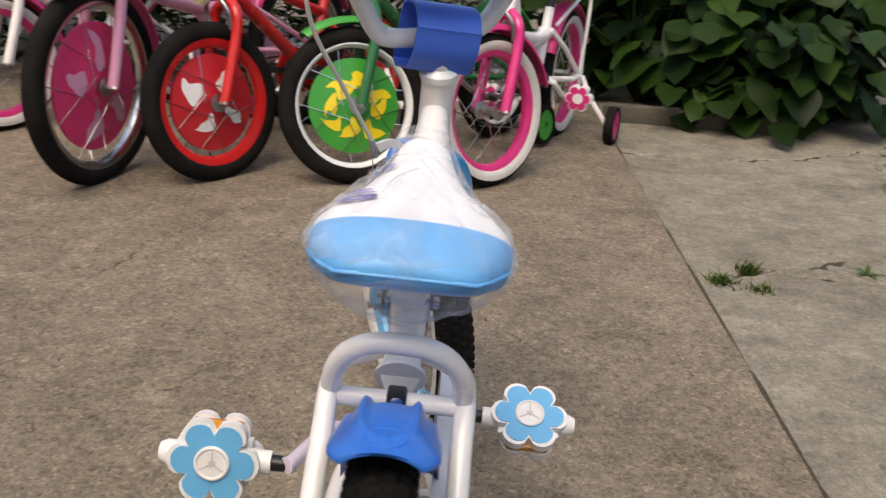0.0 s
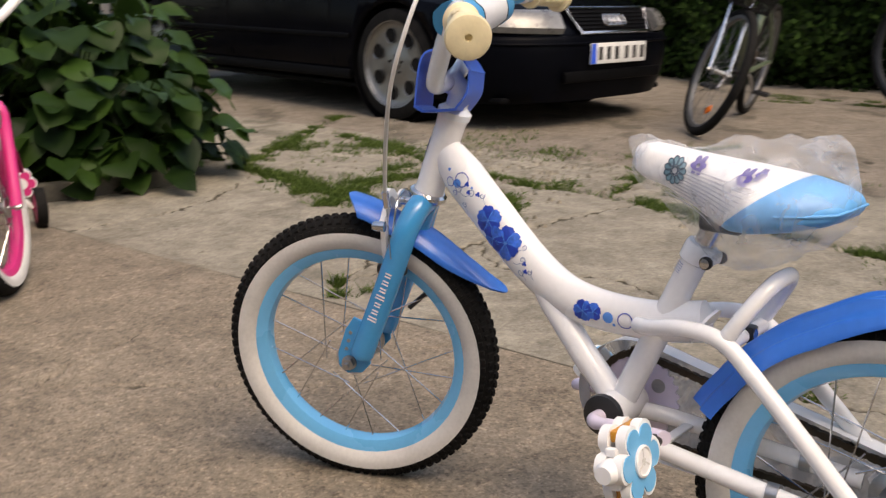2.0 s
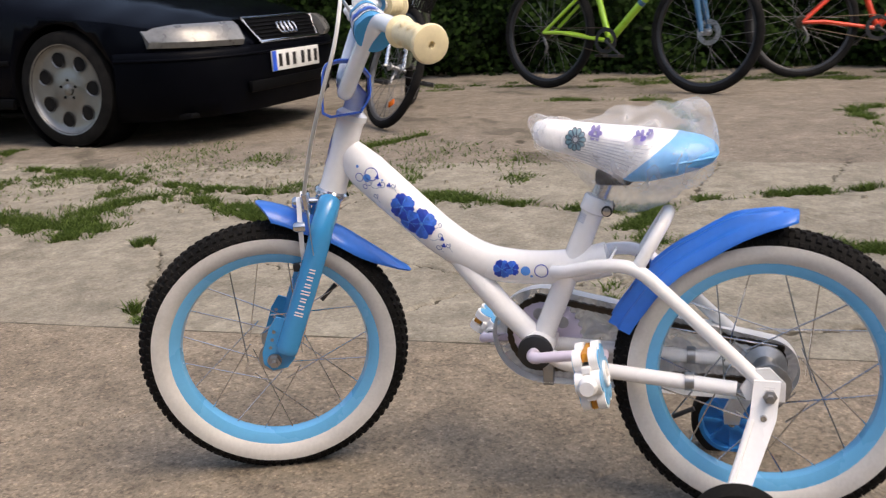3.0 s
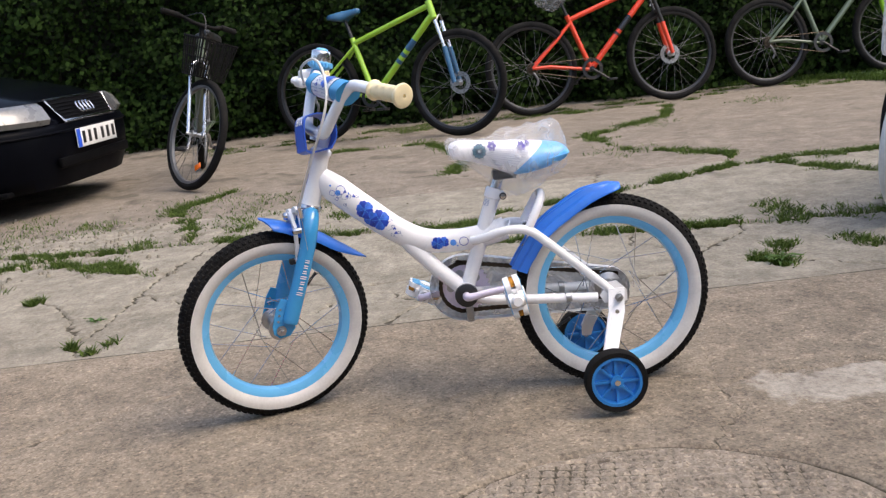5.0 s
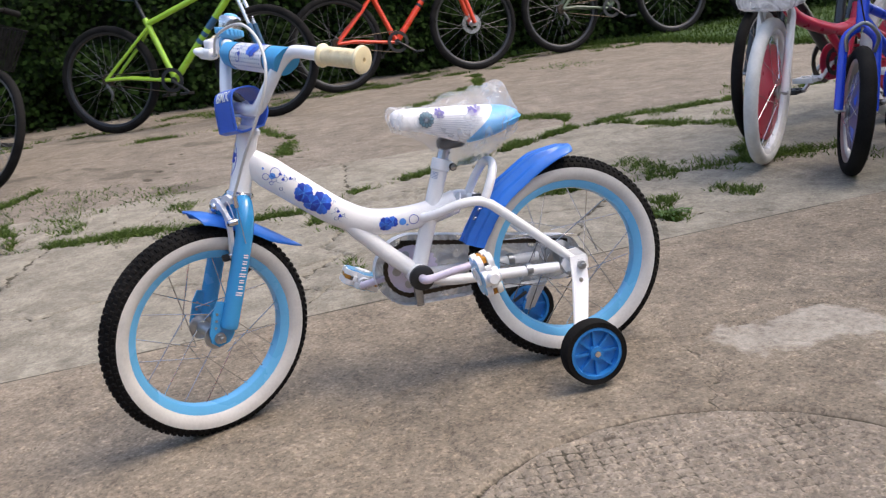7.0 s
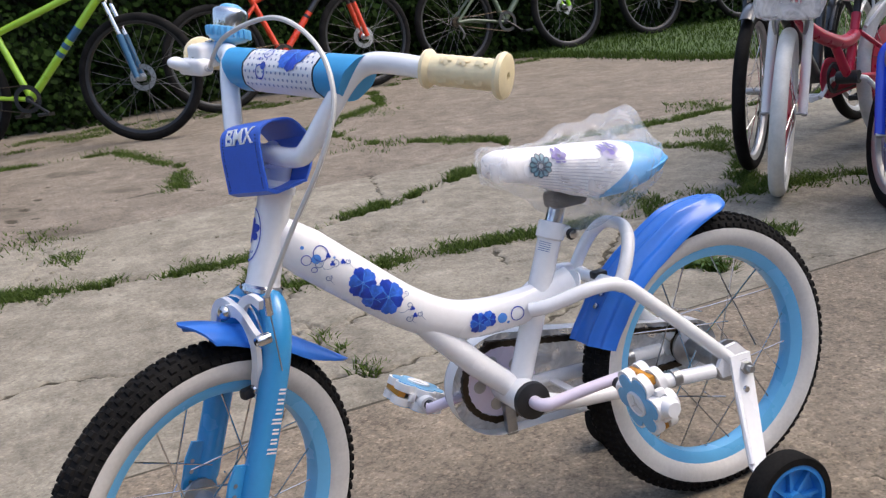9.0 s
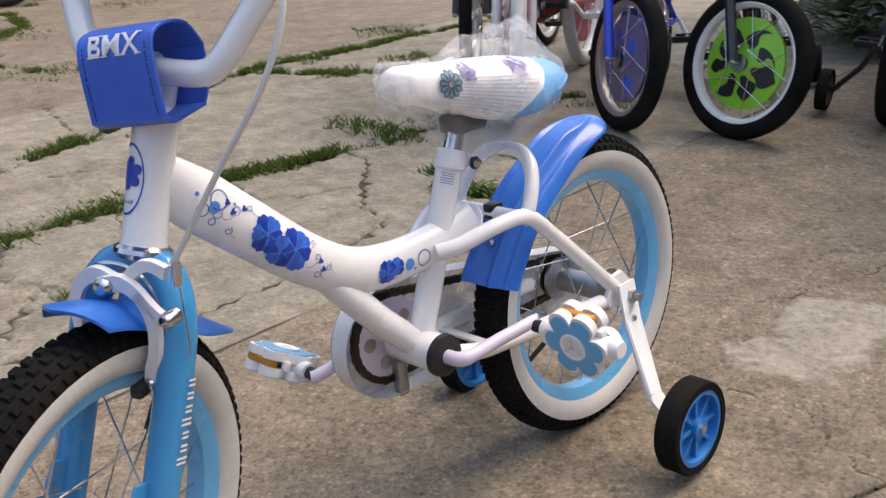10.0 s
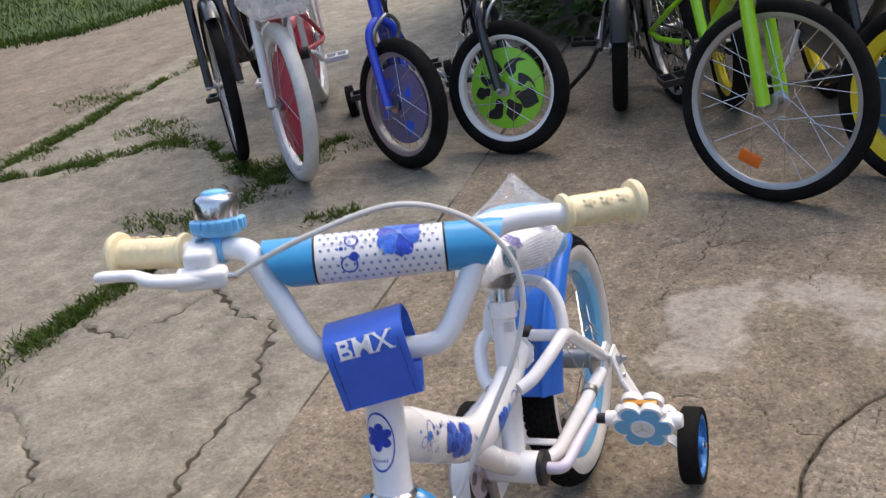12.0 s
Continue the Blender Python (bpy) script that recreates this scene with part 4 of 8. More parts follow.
# fork: one bent tube a side from the crown to the hub
crown = on_axis(0.438)
bpart("steerer", bar([on_axis(0.40), HEAD_LO], 0.017, 18), SKY, "", True)
for s in (-1, 1):
    low = HUB_F + Vector((s * 0.049, -0.019, 0.014))
    leg = bpart("fork_leg", bar(spline([crown + Vector((s * 0.004, 0.0, 0.0)), crown + Vector((s * 0.026, 0.004, -0.004)), crown + Vector((s * 0.043, 0.014, -0.028)), crown + Vector((s * 0.048, 0.026, -0.065)), Vector((s * 0.0488, *(low + (crown - low) * 0.4).yz)), Vector((s * 0.049, *(low + (crown - low) * 0.15).yz)), low], 5), [0.0165] * 30 + [0.015], 16), SKY, "sky blue fork leg", True)
    part("fork_end", slab_of(bmesh.new(), [(-0.03, 0.0), (-0.018, -0.014), (0.004, -0.017), (0.016, -0.006), (0.017, 0.012), (0.004, 0.05), (-0.008, 0.068), (-0.03, 0.06)], 0.004, Matrix.Translation(HUB_F + Vector((s * 0.044 - 0.002, 0, 0))) @ Matrix(((0, 0, 1, 0), (1, 0, 0, 0), (0, 1, 0, 0), (0, 0, 0, 1)))), SKY, leg)
    for k in range(3):
        part("plate_hole", turned([(0.0026, -0.0026), (0.0026, 0.0026)], 12, caps=True, m=Matrix.Translation(HUB_F + Vector((s * 0.044, 0.004 - 0.0035 * k, 0.02 + 0.0125 * k)))), STEEL, leg)
    part("axle_washer", turned([(0.004, -0.0015), (0.0105, -0.001), (0.0105, 0.001)], 24, caps=True, m=Matrix.Translation(HUB_F + Vector((s * 0.048, 0, 0)))), STEEL, leg)
    part("axle_nut", turned([(0.009, 0), (0.009, 0.007), (0.005, 0.008), (0.005, 0.015)], 6, caps=True, m=Matrix.Translation(HUB_F + Vector((s * 0.049, 0, 0))) @ (Matrix.Identity(4) if s > 0 else pose(0, 0, 0, 0, 0, 180))), STEEL, leg)
    # maker's mark along the leg, as plain strokes
    a, b = low + (crown - low) * 0.27, low + (crown - low) * 0.62
    a.x = b.x = s * 0.0489
    bm = bmesh.new()
    d = (b - a).normalized()
    q = d.cross(Vector((s, 0, 0))).normalized()
    for i in range(7):
        c = a + (b - a) * (i + 0.5) / 7
        hh = 0.0072 if i in (0, 3) else 0.005
        for du, wide in ((-0.0022, 0.0011), (0.0022, 0.0011)):
            vs = []
            for eu, dv in ((-wide, -hh), (wide, -hh * 0.9), (wide, hh * 0.9), (-wide, hh * 0.8)):
                p = c + d * (du + eu) + q * dv
                vs.append(bm.verts.new(p + Vector((s * math.sqrt(max(0, 0.0184 ** 2 - dv * dv)), 0, 0))))
            bm.faces.new(vs)
    part("printed_bars", bm, OFFWHITE, leg, "white printed strokes")

# front brake: two flat white arms round the mudguard, with horns for the cable
def flat_band(pts, wide, depth, m):
    """A flat bent plate: a band of the given widths along points (u, w), of that depth."""
    line = spline([(*p, 0) for p in pts], 6)
    a, b = [], []
    for i, p in enumerate(line):
        d = (line[min(len(line) - 1, i + 1)] - line[max(0, i - 1)]).normalized()
        f = i / (len(line) - 1) * (len(wide) - 1)
        k = min(len(wide) - 2, int(f))
        h = (wide[k] + (wide[k + 1] - wide[k]) * (f - k)) / 2
        a.append((p.x - d.y * h, p.y + d.x * h))
        b.append((p.x + d.y * h, p.y - d.x * h))
    bm = bmesh.new()
    rows = []
    for (x0, y0), (x1, y1) in zip(a, b):
        rows.append([bm.verts.new(m @ Vector(q)) for q in ((x0, y0, 0), (x1, y1, 0), (x1, y1, depth), (x0, y0, depth))])
    for p, q in zip(rows, rows[1:]):
        for s in range(4):
            bm.faces.new((p[s], p[(s + 1) % 4], q[(s + 1) % 4], q[s]))
    bm.faces.new(rows[0])
    bm.faces.new(rows[-1][::-1])
    return bm


cal = Matrix.Translation(crown + Vector((0, 0.035, -0.002)))
cal2 = cal @ Matrix(((-1, 0, 0, 0), (0, 0, 1, 0), (0, 1, 0, 0), (0, 0, 0, 1)))
for s, dep in ((-1, 0.0), (1, 0.007)):
    mm = cal2 @ Matrix.Translation((0, 0, dep))
    arm = bpart("brake_arm", flat_band([(s * -0.006, -0.002), (s * 0.016, 0.004), (s * 0.034, -0.007), (s * 0.0435, -0.03), (s * 0.0415, -0.056), (s * 0.035, -0.076), (s * 0.034, -0.098)], [0.015, 0.014, 0.012, 0.011, 0.0105, 0.01, 0.011], 0.0065, mm), OFFWHITE, "flat white brake arm", True)
    horn = [(0.012, -0.004), (0.024, 0.014), (0.04, 0.022), (0.056, 0.018)] if s < 0 else [(0.03, -0.002), (0.043, -0.014), (0.053, -0.02), (0.062, -0.019)]
    part("arm_horn", flat_band(horn, [0.012, 0.0105, 0.01, 0.012], 0.0065, mm), OFFWHITE, arm)
    bpart("brake_block", block(bmesh.new(), tuple(cal @ Vector((s * -0.028, 0.006, -0.09))), (0.012, 0.042, 0.012), 0.003), BLACKP, "", True)
    bpart("brake_bolt", turned([(0.006, -0.006), (0.006, 0.006), (0.0045, 0.0085), (0.001, 0.0095)], 14, caps=True, m=cal @ Matrix.Translation((s * -0.034, 0.008, -0.086)) @ pose(0, 0, 0, 0, 0, 90)), CHROME, "", True)
bpart("cable_bolt", turned([(0.007, -0.004), (0.007, 0.009), (0.005, 0.0125), (0.001, 0.0135)], 14, caps=True, m=cal @ Matrix.Translation((-0.061, 0.007, -0.019)) @ pose(0, 0, 0, 0, 0, 90)), CHROME, "", True)
bpart("pivot_bolt", bar([cal @ Vector((0, -0.03, 0.0)), cal @ Vector((0, 0.018, 0.0))], 0.006, 12), CHROME, "", True)
bpart("pivot_nut", turned([(0.0085, 0.0), (0.0085, 0.004), (0.006, 0.0075), (0.001, 0.0085)], 16, caps=True, m=cal @ Matrix.Translation((0, 0.0135, 0)) @ pose(0, 0, 0, 0, 0, 90)), CHROME, "", True)
bpart("caliper_spring", bar(spline([cal @ Vector((-0.045, -0.003, -0.03)), cal @ Vector((-0.028, -0.003, 0.004)), cal @ Vector((0, -0.003, 0.014)), cal @ Vector((0.028, -0.003, 0.004)), cal @ Vector((0.045, -0.003, -0.03))], 5), 0.0016, 6), CHROME, "", True)

# stem, handlebar, crossbar and pads
CLAMP = on_axis(0.6, 0.02) + Vector((-0.009, 0, 0))
bpart("stem", bar([HEAD_HI, on_axis(0.585), on_axis(0.6, 0.02)], [0.0145, 0.0165, 0.018], 18), SILVERW, "", True)
BAR_R = 0.0113
half = [(0, 0, 0.0), (0.045, 0.001, 0.002), (0.064, -0.003, 0.013), (0.085, -0.018, 0.05), (0.104, -0.034, 0.084), (0.122, -0.046, 0.099), (0.15, -0.056, 0.1), (0.192, -0.069, 0.094)]
left = [Vector((-x, y, z)) + CLAMP for x, y, z in half[::-1]]
right = [Vector((x + (0.007 if 0.06 < x < 0.11 else 0), y, z)) + CLAMP for x, y, z in half[1:]]
bpart("handlebar", bar(spline(left + right, 6), BAR_R, 16), SILVERW, "pale grey bent handlebar tube", True)
for s in (-1, 1):
    p0 = CLAMP + Vector((s * 0.186, -0.0672, 0.0948))
    d = Vector((s * 0.935, -0.33, -0.09)).normalized()
    rot = d.to_track_quat("X", "Z").to_matrix().to_4x4()
    pr = [(0.013, 0), (0.019, 0.0), (0.02, 0.004), (0.0175, 0.007), (0.0155, 0.009)]
    pr += [(0.0155 + (0.0005 if i % 2 else 0), 0.012 + i * 0.005) for i in range(13)]
    pr += [(0.016, 0.077), (0.022, 0.079), (0.0235, 0.083), (0.022, 0.087), (0.016, 0.089), (0.004, 0.0885), (0.003, 0.083)]
    grip_ob = bpart("grip", turned(pr, 24, caps=True, m=Matrix.Translation(p0) @ rot), CREAM, "cream rubber grip", True)
    for k in range(3):
        for a0 in (35, 125, 215):
            def on_grip(u, v, k=k, a0=a0):
                q = 0.0168 + 0.0012 * max(0, 1 - (u * u + v * v) / 0.00004)
                return Vector((0.026 + 0.019 * k + u, q * math.cos(radians(a0) + v / q), q * math.sin(radians(a0) + v / q)))
            part("raised_flower", print_flower(bmesh.new(), on_grip, 0.0072, 5, 0.15, 0.5, 3, 30), CREAM, grip_ob, m=Matrix.Translation(p0) @ rot)
bpart("crossbar", bar([CLAMP + Vector((-0.106, -0.036, 0.086)), CLAMP + Vector((0.106, -0.036, 0.086))], 0.008, 12), SILVERW, "", True)
PADC = CLAMP + Vector((-0.006, -0.04, 0.085))


def pad_ring(x, r=0.023, fold=0.007):
    return [PADC + Vector((x, r * 0.95 * math.cos(a) + (fold if abs(math.cos(a)) > 0.8 else 0) * math.copysign(0.4, math.cos(a)), r * 1.05 * math.sin(a))) for a in [2 * math.pi * s / 24 for s in range(24)]]


def sleeve(x0, x1, r, slant=0.0):
    bm = bmesh.new()
    rows = []
    n = 6
    for i in range(n + 1):
        x = x0 + (x1 - x0) * i / n
        rows.append([bm.verts.new(Vector((p.x + slant * (p.z - PADC.z) * (abs(x) - min(abs(x0), abs(x1))) / abs(x1 - x0), p.y, p.z))) for p in pad_ring(x, r)])
    for a, b in zip(rows, rows[1:]):
        for s in range(24):
            bm.faces.new((a[s], a[(s + 1) % 24], b[(s + 1) % 24], b[s]))
    bm.faces.new(rows[0])
    bm.faces.new(rows[-1][::-1])
    return bm


pad = bpart("crossbar_pad", sleeve(-0.062, 0.062, 0.0235), PADWHITE, "white dotted pad with blue ends", True)
part("pad_end", sleeve(-0.108, -0.0635, 0.0234, -0.5), BLADE_SKY, pad, "sky blue vinyl end")
part("pad_end", sleeve(0.0635, 0.1, 0.0236, 0.55), BLADE_SKY, pad, "sky blue vinyl end")
part("pad_piping", sleeve(-0.0638, -0.0618, 0.0241), BLACKP, pad, "dark piping")
part("pad_piping", sleeve(0.0618, 0.0638, 0.0241), BLACKP, pad, "dark piping")


def pad_face(u, v, r=0.0243):
    """Flat (u, v) on to the front of the crossbar pad."""
    a = radians(42) + v / r
    return PADC + Vector((u, r * 0.95 * math.cos(a) + (0.0028 if math.cos(a) > 0.8 else 0), r * 1.05 * math.sin(a)))


bm = bmesh.new()
for i in range(15):
    for j in range(9):
        u, v = -0.056 + 0.008 * i + (0.004 if j % 2 else 0), -0.028 + 0.007 * j
        if abs(u) < 0.06 and (u + 0.022) ** 2 + (v - 0.012) ** 2 > 0.0004:
            print_dot(bm, pad_face, u, v, 0.0016, 8)
part("dot_print", bm, DECAL3, pad)
bm = print_ring(bmesh.new(), lambda u, v: pad_face(u, v, 0.0246), 0.026, 0.008, 0.0055, 0.0068)
print_ring(bm, lambda u, v: pad_face(u, v, 0.0246), 0.029, -0.014, 0.0068, 0.0084)
print_dot(bm, lambda u, v: pad_face(u, v, 0.0246), 0.024, -0.007, 0.0045, 14)
print_dot(bm, lambda u, v: pad_face(u, v, 0.0246), 0.036, 0.0, 0.002, 10)
part("circle_print", bm, DECAL, pad)

# the vinyl sleeve round the stem, open at its sides, with its stitched front
prof = [(0.035, -0.041), (0.035, -0.037), (0.033, 0.0), (0.029, 0.022), (0.02, 0.032), (0.0, 0.035), (-0.022, 0.03), (-0.038, 0.01), (-0.038, 0.006), (-0.036, -0.02), (-0.022, -0.041), (-0.018, -0.043), (0.02, -0.047), (0.026, -0.046)]
prof = [(p.x, p.y) for p in spline([(*p, 0) for p in prof], 3, closed=True)]
bm = bmesh.new()
cl = CLAMP + Vector((0.012, 0.001, 0.003))
rows = []
for x in (-0.039, -0.0385, 0.0385, 0.039):
    k = 0.97 if abs(x) < 0.0388 else 0.955
    rows.append(([bm.verts.new(cl + Vector((x, y * k, z * k))) for y, z in prof], [bm.verts.new(cl + Vector((x, y * 0.9, z * 0.9))) for y, z in prof]))
c = len(prof)
for (a, a2), (b, b2) in zip(rows, rows[1:]):
    for s in range(c):
        bm.faces.new((a[s], a[(s + 1) % c], b[(s + 1) % c], b[s]))
        bm.faces.new((a2[s], b2[s], b2[(s + 1) % c], a2[(s + 1) % c]))
for a, a2 in (rows[0], rows[-1]):
    for s in range(c):
        bm.faces.new((a[s], a2[s], a2[(s + 1) % c], a[(s + 1) % c]))
PAD_M = STEERED @ Matrix.Translation(cl) @ pose(0, 0, 0, 0, 11, 0) @ Matrix.Translation(-cl)
stem_pad = part("stem_pad", bm, PADBLUE, bike, "royal blue vinyl sleeve with white lettering", PAD_M)
fc = bpy.data.curves.new("lettering", "FONT")
fc.body, fc.size, fc.extrude, fc.align_x, fc.align_y, fc.offset = "BMX", 0.0265, 0.0004, "CENTER", "CENTER", 0.0001
tmp = new("lettering", fc)
tm = bpy.data.meshes.new_from_object(tmp.evaluated_get(bpy.context.evaluated_depsgraph_get()))
bpy.data.objects.remove(tmp)
# the letters bend with the sleeve's front
curve_yz = spline([(0.97 * y, 0.97 * z, 0) for y, z in ((0.035, -0.037), (0.033, 0.0), (0.029, 0.022), (0.02, 0.032), (0.0, 0.035))], 14)
run = [0.0]
for a, b in zip(curve_yz, curve_yz[1:]):
    run.append(run[-1] + (b - a).length)
bm = bmesh.new()
bm.from_mesh(tm)
# short feet on the ends of the letters' strokes
left_, groups_ = set(bm.verts), []
while left_:
    todo, seen = [left_.pop()], []
    while todo:
        v = todo.pop()
        seen.append(v)
        for e in v.link_edges:
            o = e.other_vert(v)
            if o in left_:
                left_.discard(o)
                todo.append(o)
    groups_.append((min(v.co.x for v in seen), max(v.co.x for v in seen), min(v.co.y for v in seen), max(v.co.y for v in seen)))
for n_, (x0, x1, y0, y1) in enumerate(sorted(groups_)):
    for y_ in (y0 + 0.0006, y1 - 0.0006):
        for x_ in ([x0 + 0.0016] if n_ == 0 else [x0 + 0.0017, x1 - 0.0017]):
            block(bm, (x_, y_, 0.0001), (0.0062, 0.0013, 0.0006))
for k in range(-6, 7):
    bmesh.ops.bisect_plane(bm, geom=bm.verts[:] + bm.edges[:] + bm.faces[:], plane_co=(0, 0.0018 * k, 0), plane_no=(0, 1, 0))
bm.to_mesh(tm)
bm.free()
for v in tm.vertices:
    want = run[28] + v.co.y
    i = max(k for k in range(len(run) - 1) if run[k] <= want)
    t_ = (curve_yz[i + 1] - curve_yz[i]).normalized()
    p = curve_yz[i] + t_ * (want - run[i]) + Vector((t_.y, -t_.x, 0)) * (0.0007 + v.co.z)
    v.co = cl + Vector((-v.co.x, p.x, p.y))
part("lettering", tm, LETTER, stem_pad, "white letters")
for x in (-0.0325, 0.0325):
    bm = bmesh.new()
    for i in range(18):
        p = curve_yz[max(k for k in range(len(run)) if run[k] <= 0.0034 * i)]
        block(bm, tuple(cl + Vector((x, p.x + 0.0002, p.y))), (0.0007, 0.001, 0.0016))
    part("stitching", bm, BLACKP, stem_pad, "dark stitching")

# bell, lever and cable on the right of the bar
BELL = CLAMP + Vector((0.152, -0.057, 0.1))
up = Matrix.Translation(BELL + Vector((-0.001, -0.002, -0.004))) @ pose(0, 0, 0, 16, 0, 0) @ pose(0, 0, 0, 0, -90, 0)
bell = bpart("bell", turned([(0.006, 0.012), (0.022, 0.018), (0.025, 0.022), (0.025, 0.032), (0.021, 0.034)], 24, caps=True, m=up), RIMBLUE, "chrome bell with a light blue base", True)
bm = bmesh.new()
for i in range(20):
    a = 2 * math.pi * i / 20
    block(bm, tuple(up @ Vector((0.027, 0.025 * math.cos(a), 0.025 * math.sin(a)))), (0.005, 0.005, 0.012), 0.0015)
part("bell_ribs", bm, RIMBLUE, bell)
part("bell_dome", turned([(0.0215, 0.032), (0.0222, 0.034), (0.0222, 0.05), (0.0212, 0.0535), (0.0175, 0.0565), (0.009, 0.058)], 28, m=up), CHROME, bell, "polished chrome dome")
part("bell_cap", turned([(0.014, 0.0565), (0.0125, 0.0595), (0.008, 0.0615), (0.001, 0.0622)], 20, m=up), RIMBLUE, bell)
part("bell_clamp", turned([(0.0155, -0.005), (0.0155, 0.005)], 18, caps=True, m=Matrix.Translation(BELL)), RIMBLUE, bell)
LV = CLAMP + Vector((0.165, -0.06, 0.1))
lever = bpart("brake_lever", bar(spline([LV + Vector((-0.012, 0.036, -0.014)), LV + Vector((0.02, 0.042, -0.012)), LV + Vector((0.05, 0.036, -0.012)), LV + Vector((0.072, 0.018, -0.013)), LV + Vector((0.114, 0.0, -0.02))], 5), [0.0075] * 8 + [0.0068] * 5 + [0.0058] * 5 + [0.0062] * 2 + [0.005], 14, flat=1.35), OFFWHITE, "white plastic brake lever", True)
part("lever_mount", block(bmesh.new(), tuple(LV + Vector((0.002, 0.014, -0.002))), (0.03, 0.048, 0.029), 0.006, segs=3), OFFWHITE, lever)
part("lever_housing", block(bmesh.new(), tuple(LV + Vector((0.001, 0.037, -0.0135))), (0.05, 0.021, 0.02), 0.0055, segs=3), OFFWHITE, lever)
for dy in (0.012, 0.034):
    part("lever_screw", turned([(0.0045, 0), (0.0045, 0.002), (0.002, 0.0024)], 12, caps=True, m=Matrix.Translation(LV + Vector((0.003, dy, 0.0125 if dy < 0.02 else -0.0035))) @ pose(0, 0, 0, 0, -90, 0)), CHROME, lever)
part("cable_adjuster", bar([LV + Vector((-0.012, 0.036, -0.014)), LV + Vector((-0.034, 0.038, -0.014))], [0.005, 0.0035], 10), CHROME, lever)
CF = CLAMP + Vector((-0.055, 0.069, -0.135))
bpart("brake_cable", bar(spline([LV + Vector((-0.03, 0.038, -0.014)), CLAMP + Vector((0.06, 0.0, 0.128)), CLAMP + Vector((-0.03, -0.004, 0.15)), CLAMP + Vector((-0.1, 0.0, 0.125)), CLAMP + Vector((-0.134, 0.012, 0.075)), CLAMP + Vector((-0.128, 0.032, 0.015)), CLAMP + Vector((-0.092, 0.053, -0.06)), CF], 8), 0.0027, 8), CABLE, "pale cable housing", True)
bpart("cable_end", bar([CF, CF + Vector((0.002, -0.002, -0.022))], 0.0045, 10), CHROME, "", True)
bpart("inner_cable", bar([CF, CF + Vector((-0.002, -0.006, -0.09))], 0.0008, 5), STEEL, "", True)

# cranks, pedals, chainring, chain and its case
bpart("bearing_cap", turned([(0.016, -0.047), (0.024, -0.044), (0.025, -0.037), (0.02, -0.035)], 24, caps=True, m=Matrix.Translation(BB)), BLACKP, "black bearing cap")
CRK = Vector((0, -0.0925, 0.018))
bpart("crank_arm", bar(spline([BB + Vector((-0.035, 0, 0)), BB + Vector((-0.062, 0, 0.001)), BB + Vector((-0.072, -0.012, 0.003)), BB + Vector((-0.08, -0.045, 0.01)), BB + CRK + Vector((-0.092, 0.0, 0)), BB + CRK + Vector((-0.096, -0.008, 0.001))], 5), [0.0085] * 10 + [0.0075] * 15 + [0.0085], 14), LILAC, "lilac-white bent crank")
bpart("crank_arm", bar(spline([BB + Vector((0.035, 0, 0)), BB + Vector((0.05, 0, -0.001)), BB + Vector((0.056, 0.012, -0.003)), BB + Vector((0.066, 0.045, -0.01)), BB - CRK + Vector((0.074, 0.0, 0)), BB - CRK + Vector((0.077, 0.008, -0.001))], 5), [0.0085] * 10 + [0.0075] * 15 + [0.0085], 14), LILAC, "lilac-white bent crank")


def flower_outline(r, n=48, petals=6, spin=0.0):
    out = []
    for s in range(n):
        a = 2 * math.pi * s / n
        e = 0.66 + 0.34 * abs(math.cos(petals * (a + spin) / 2)) ** 0.55
        out.append((r * e * math.cos(a), r * e * math.sin(a)))
    return out


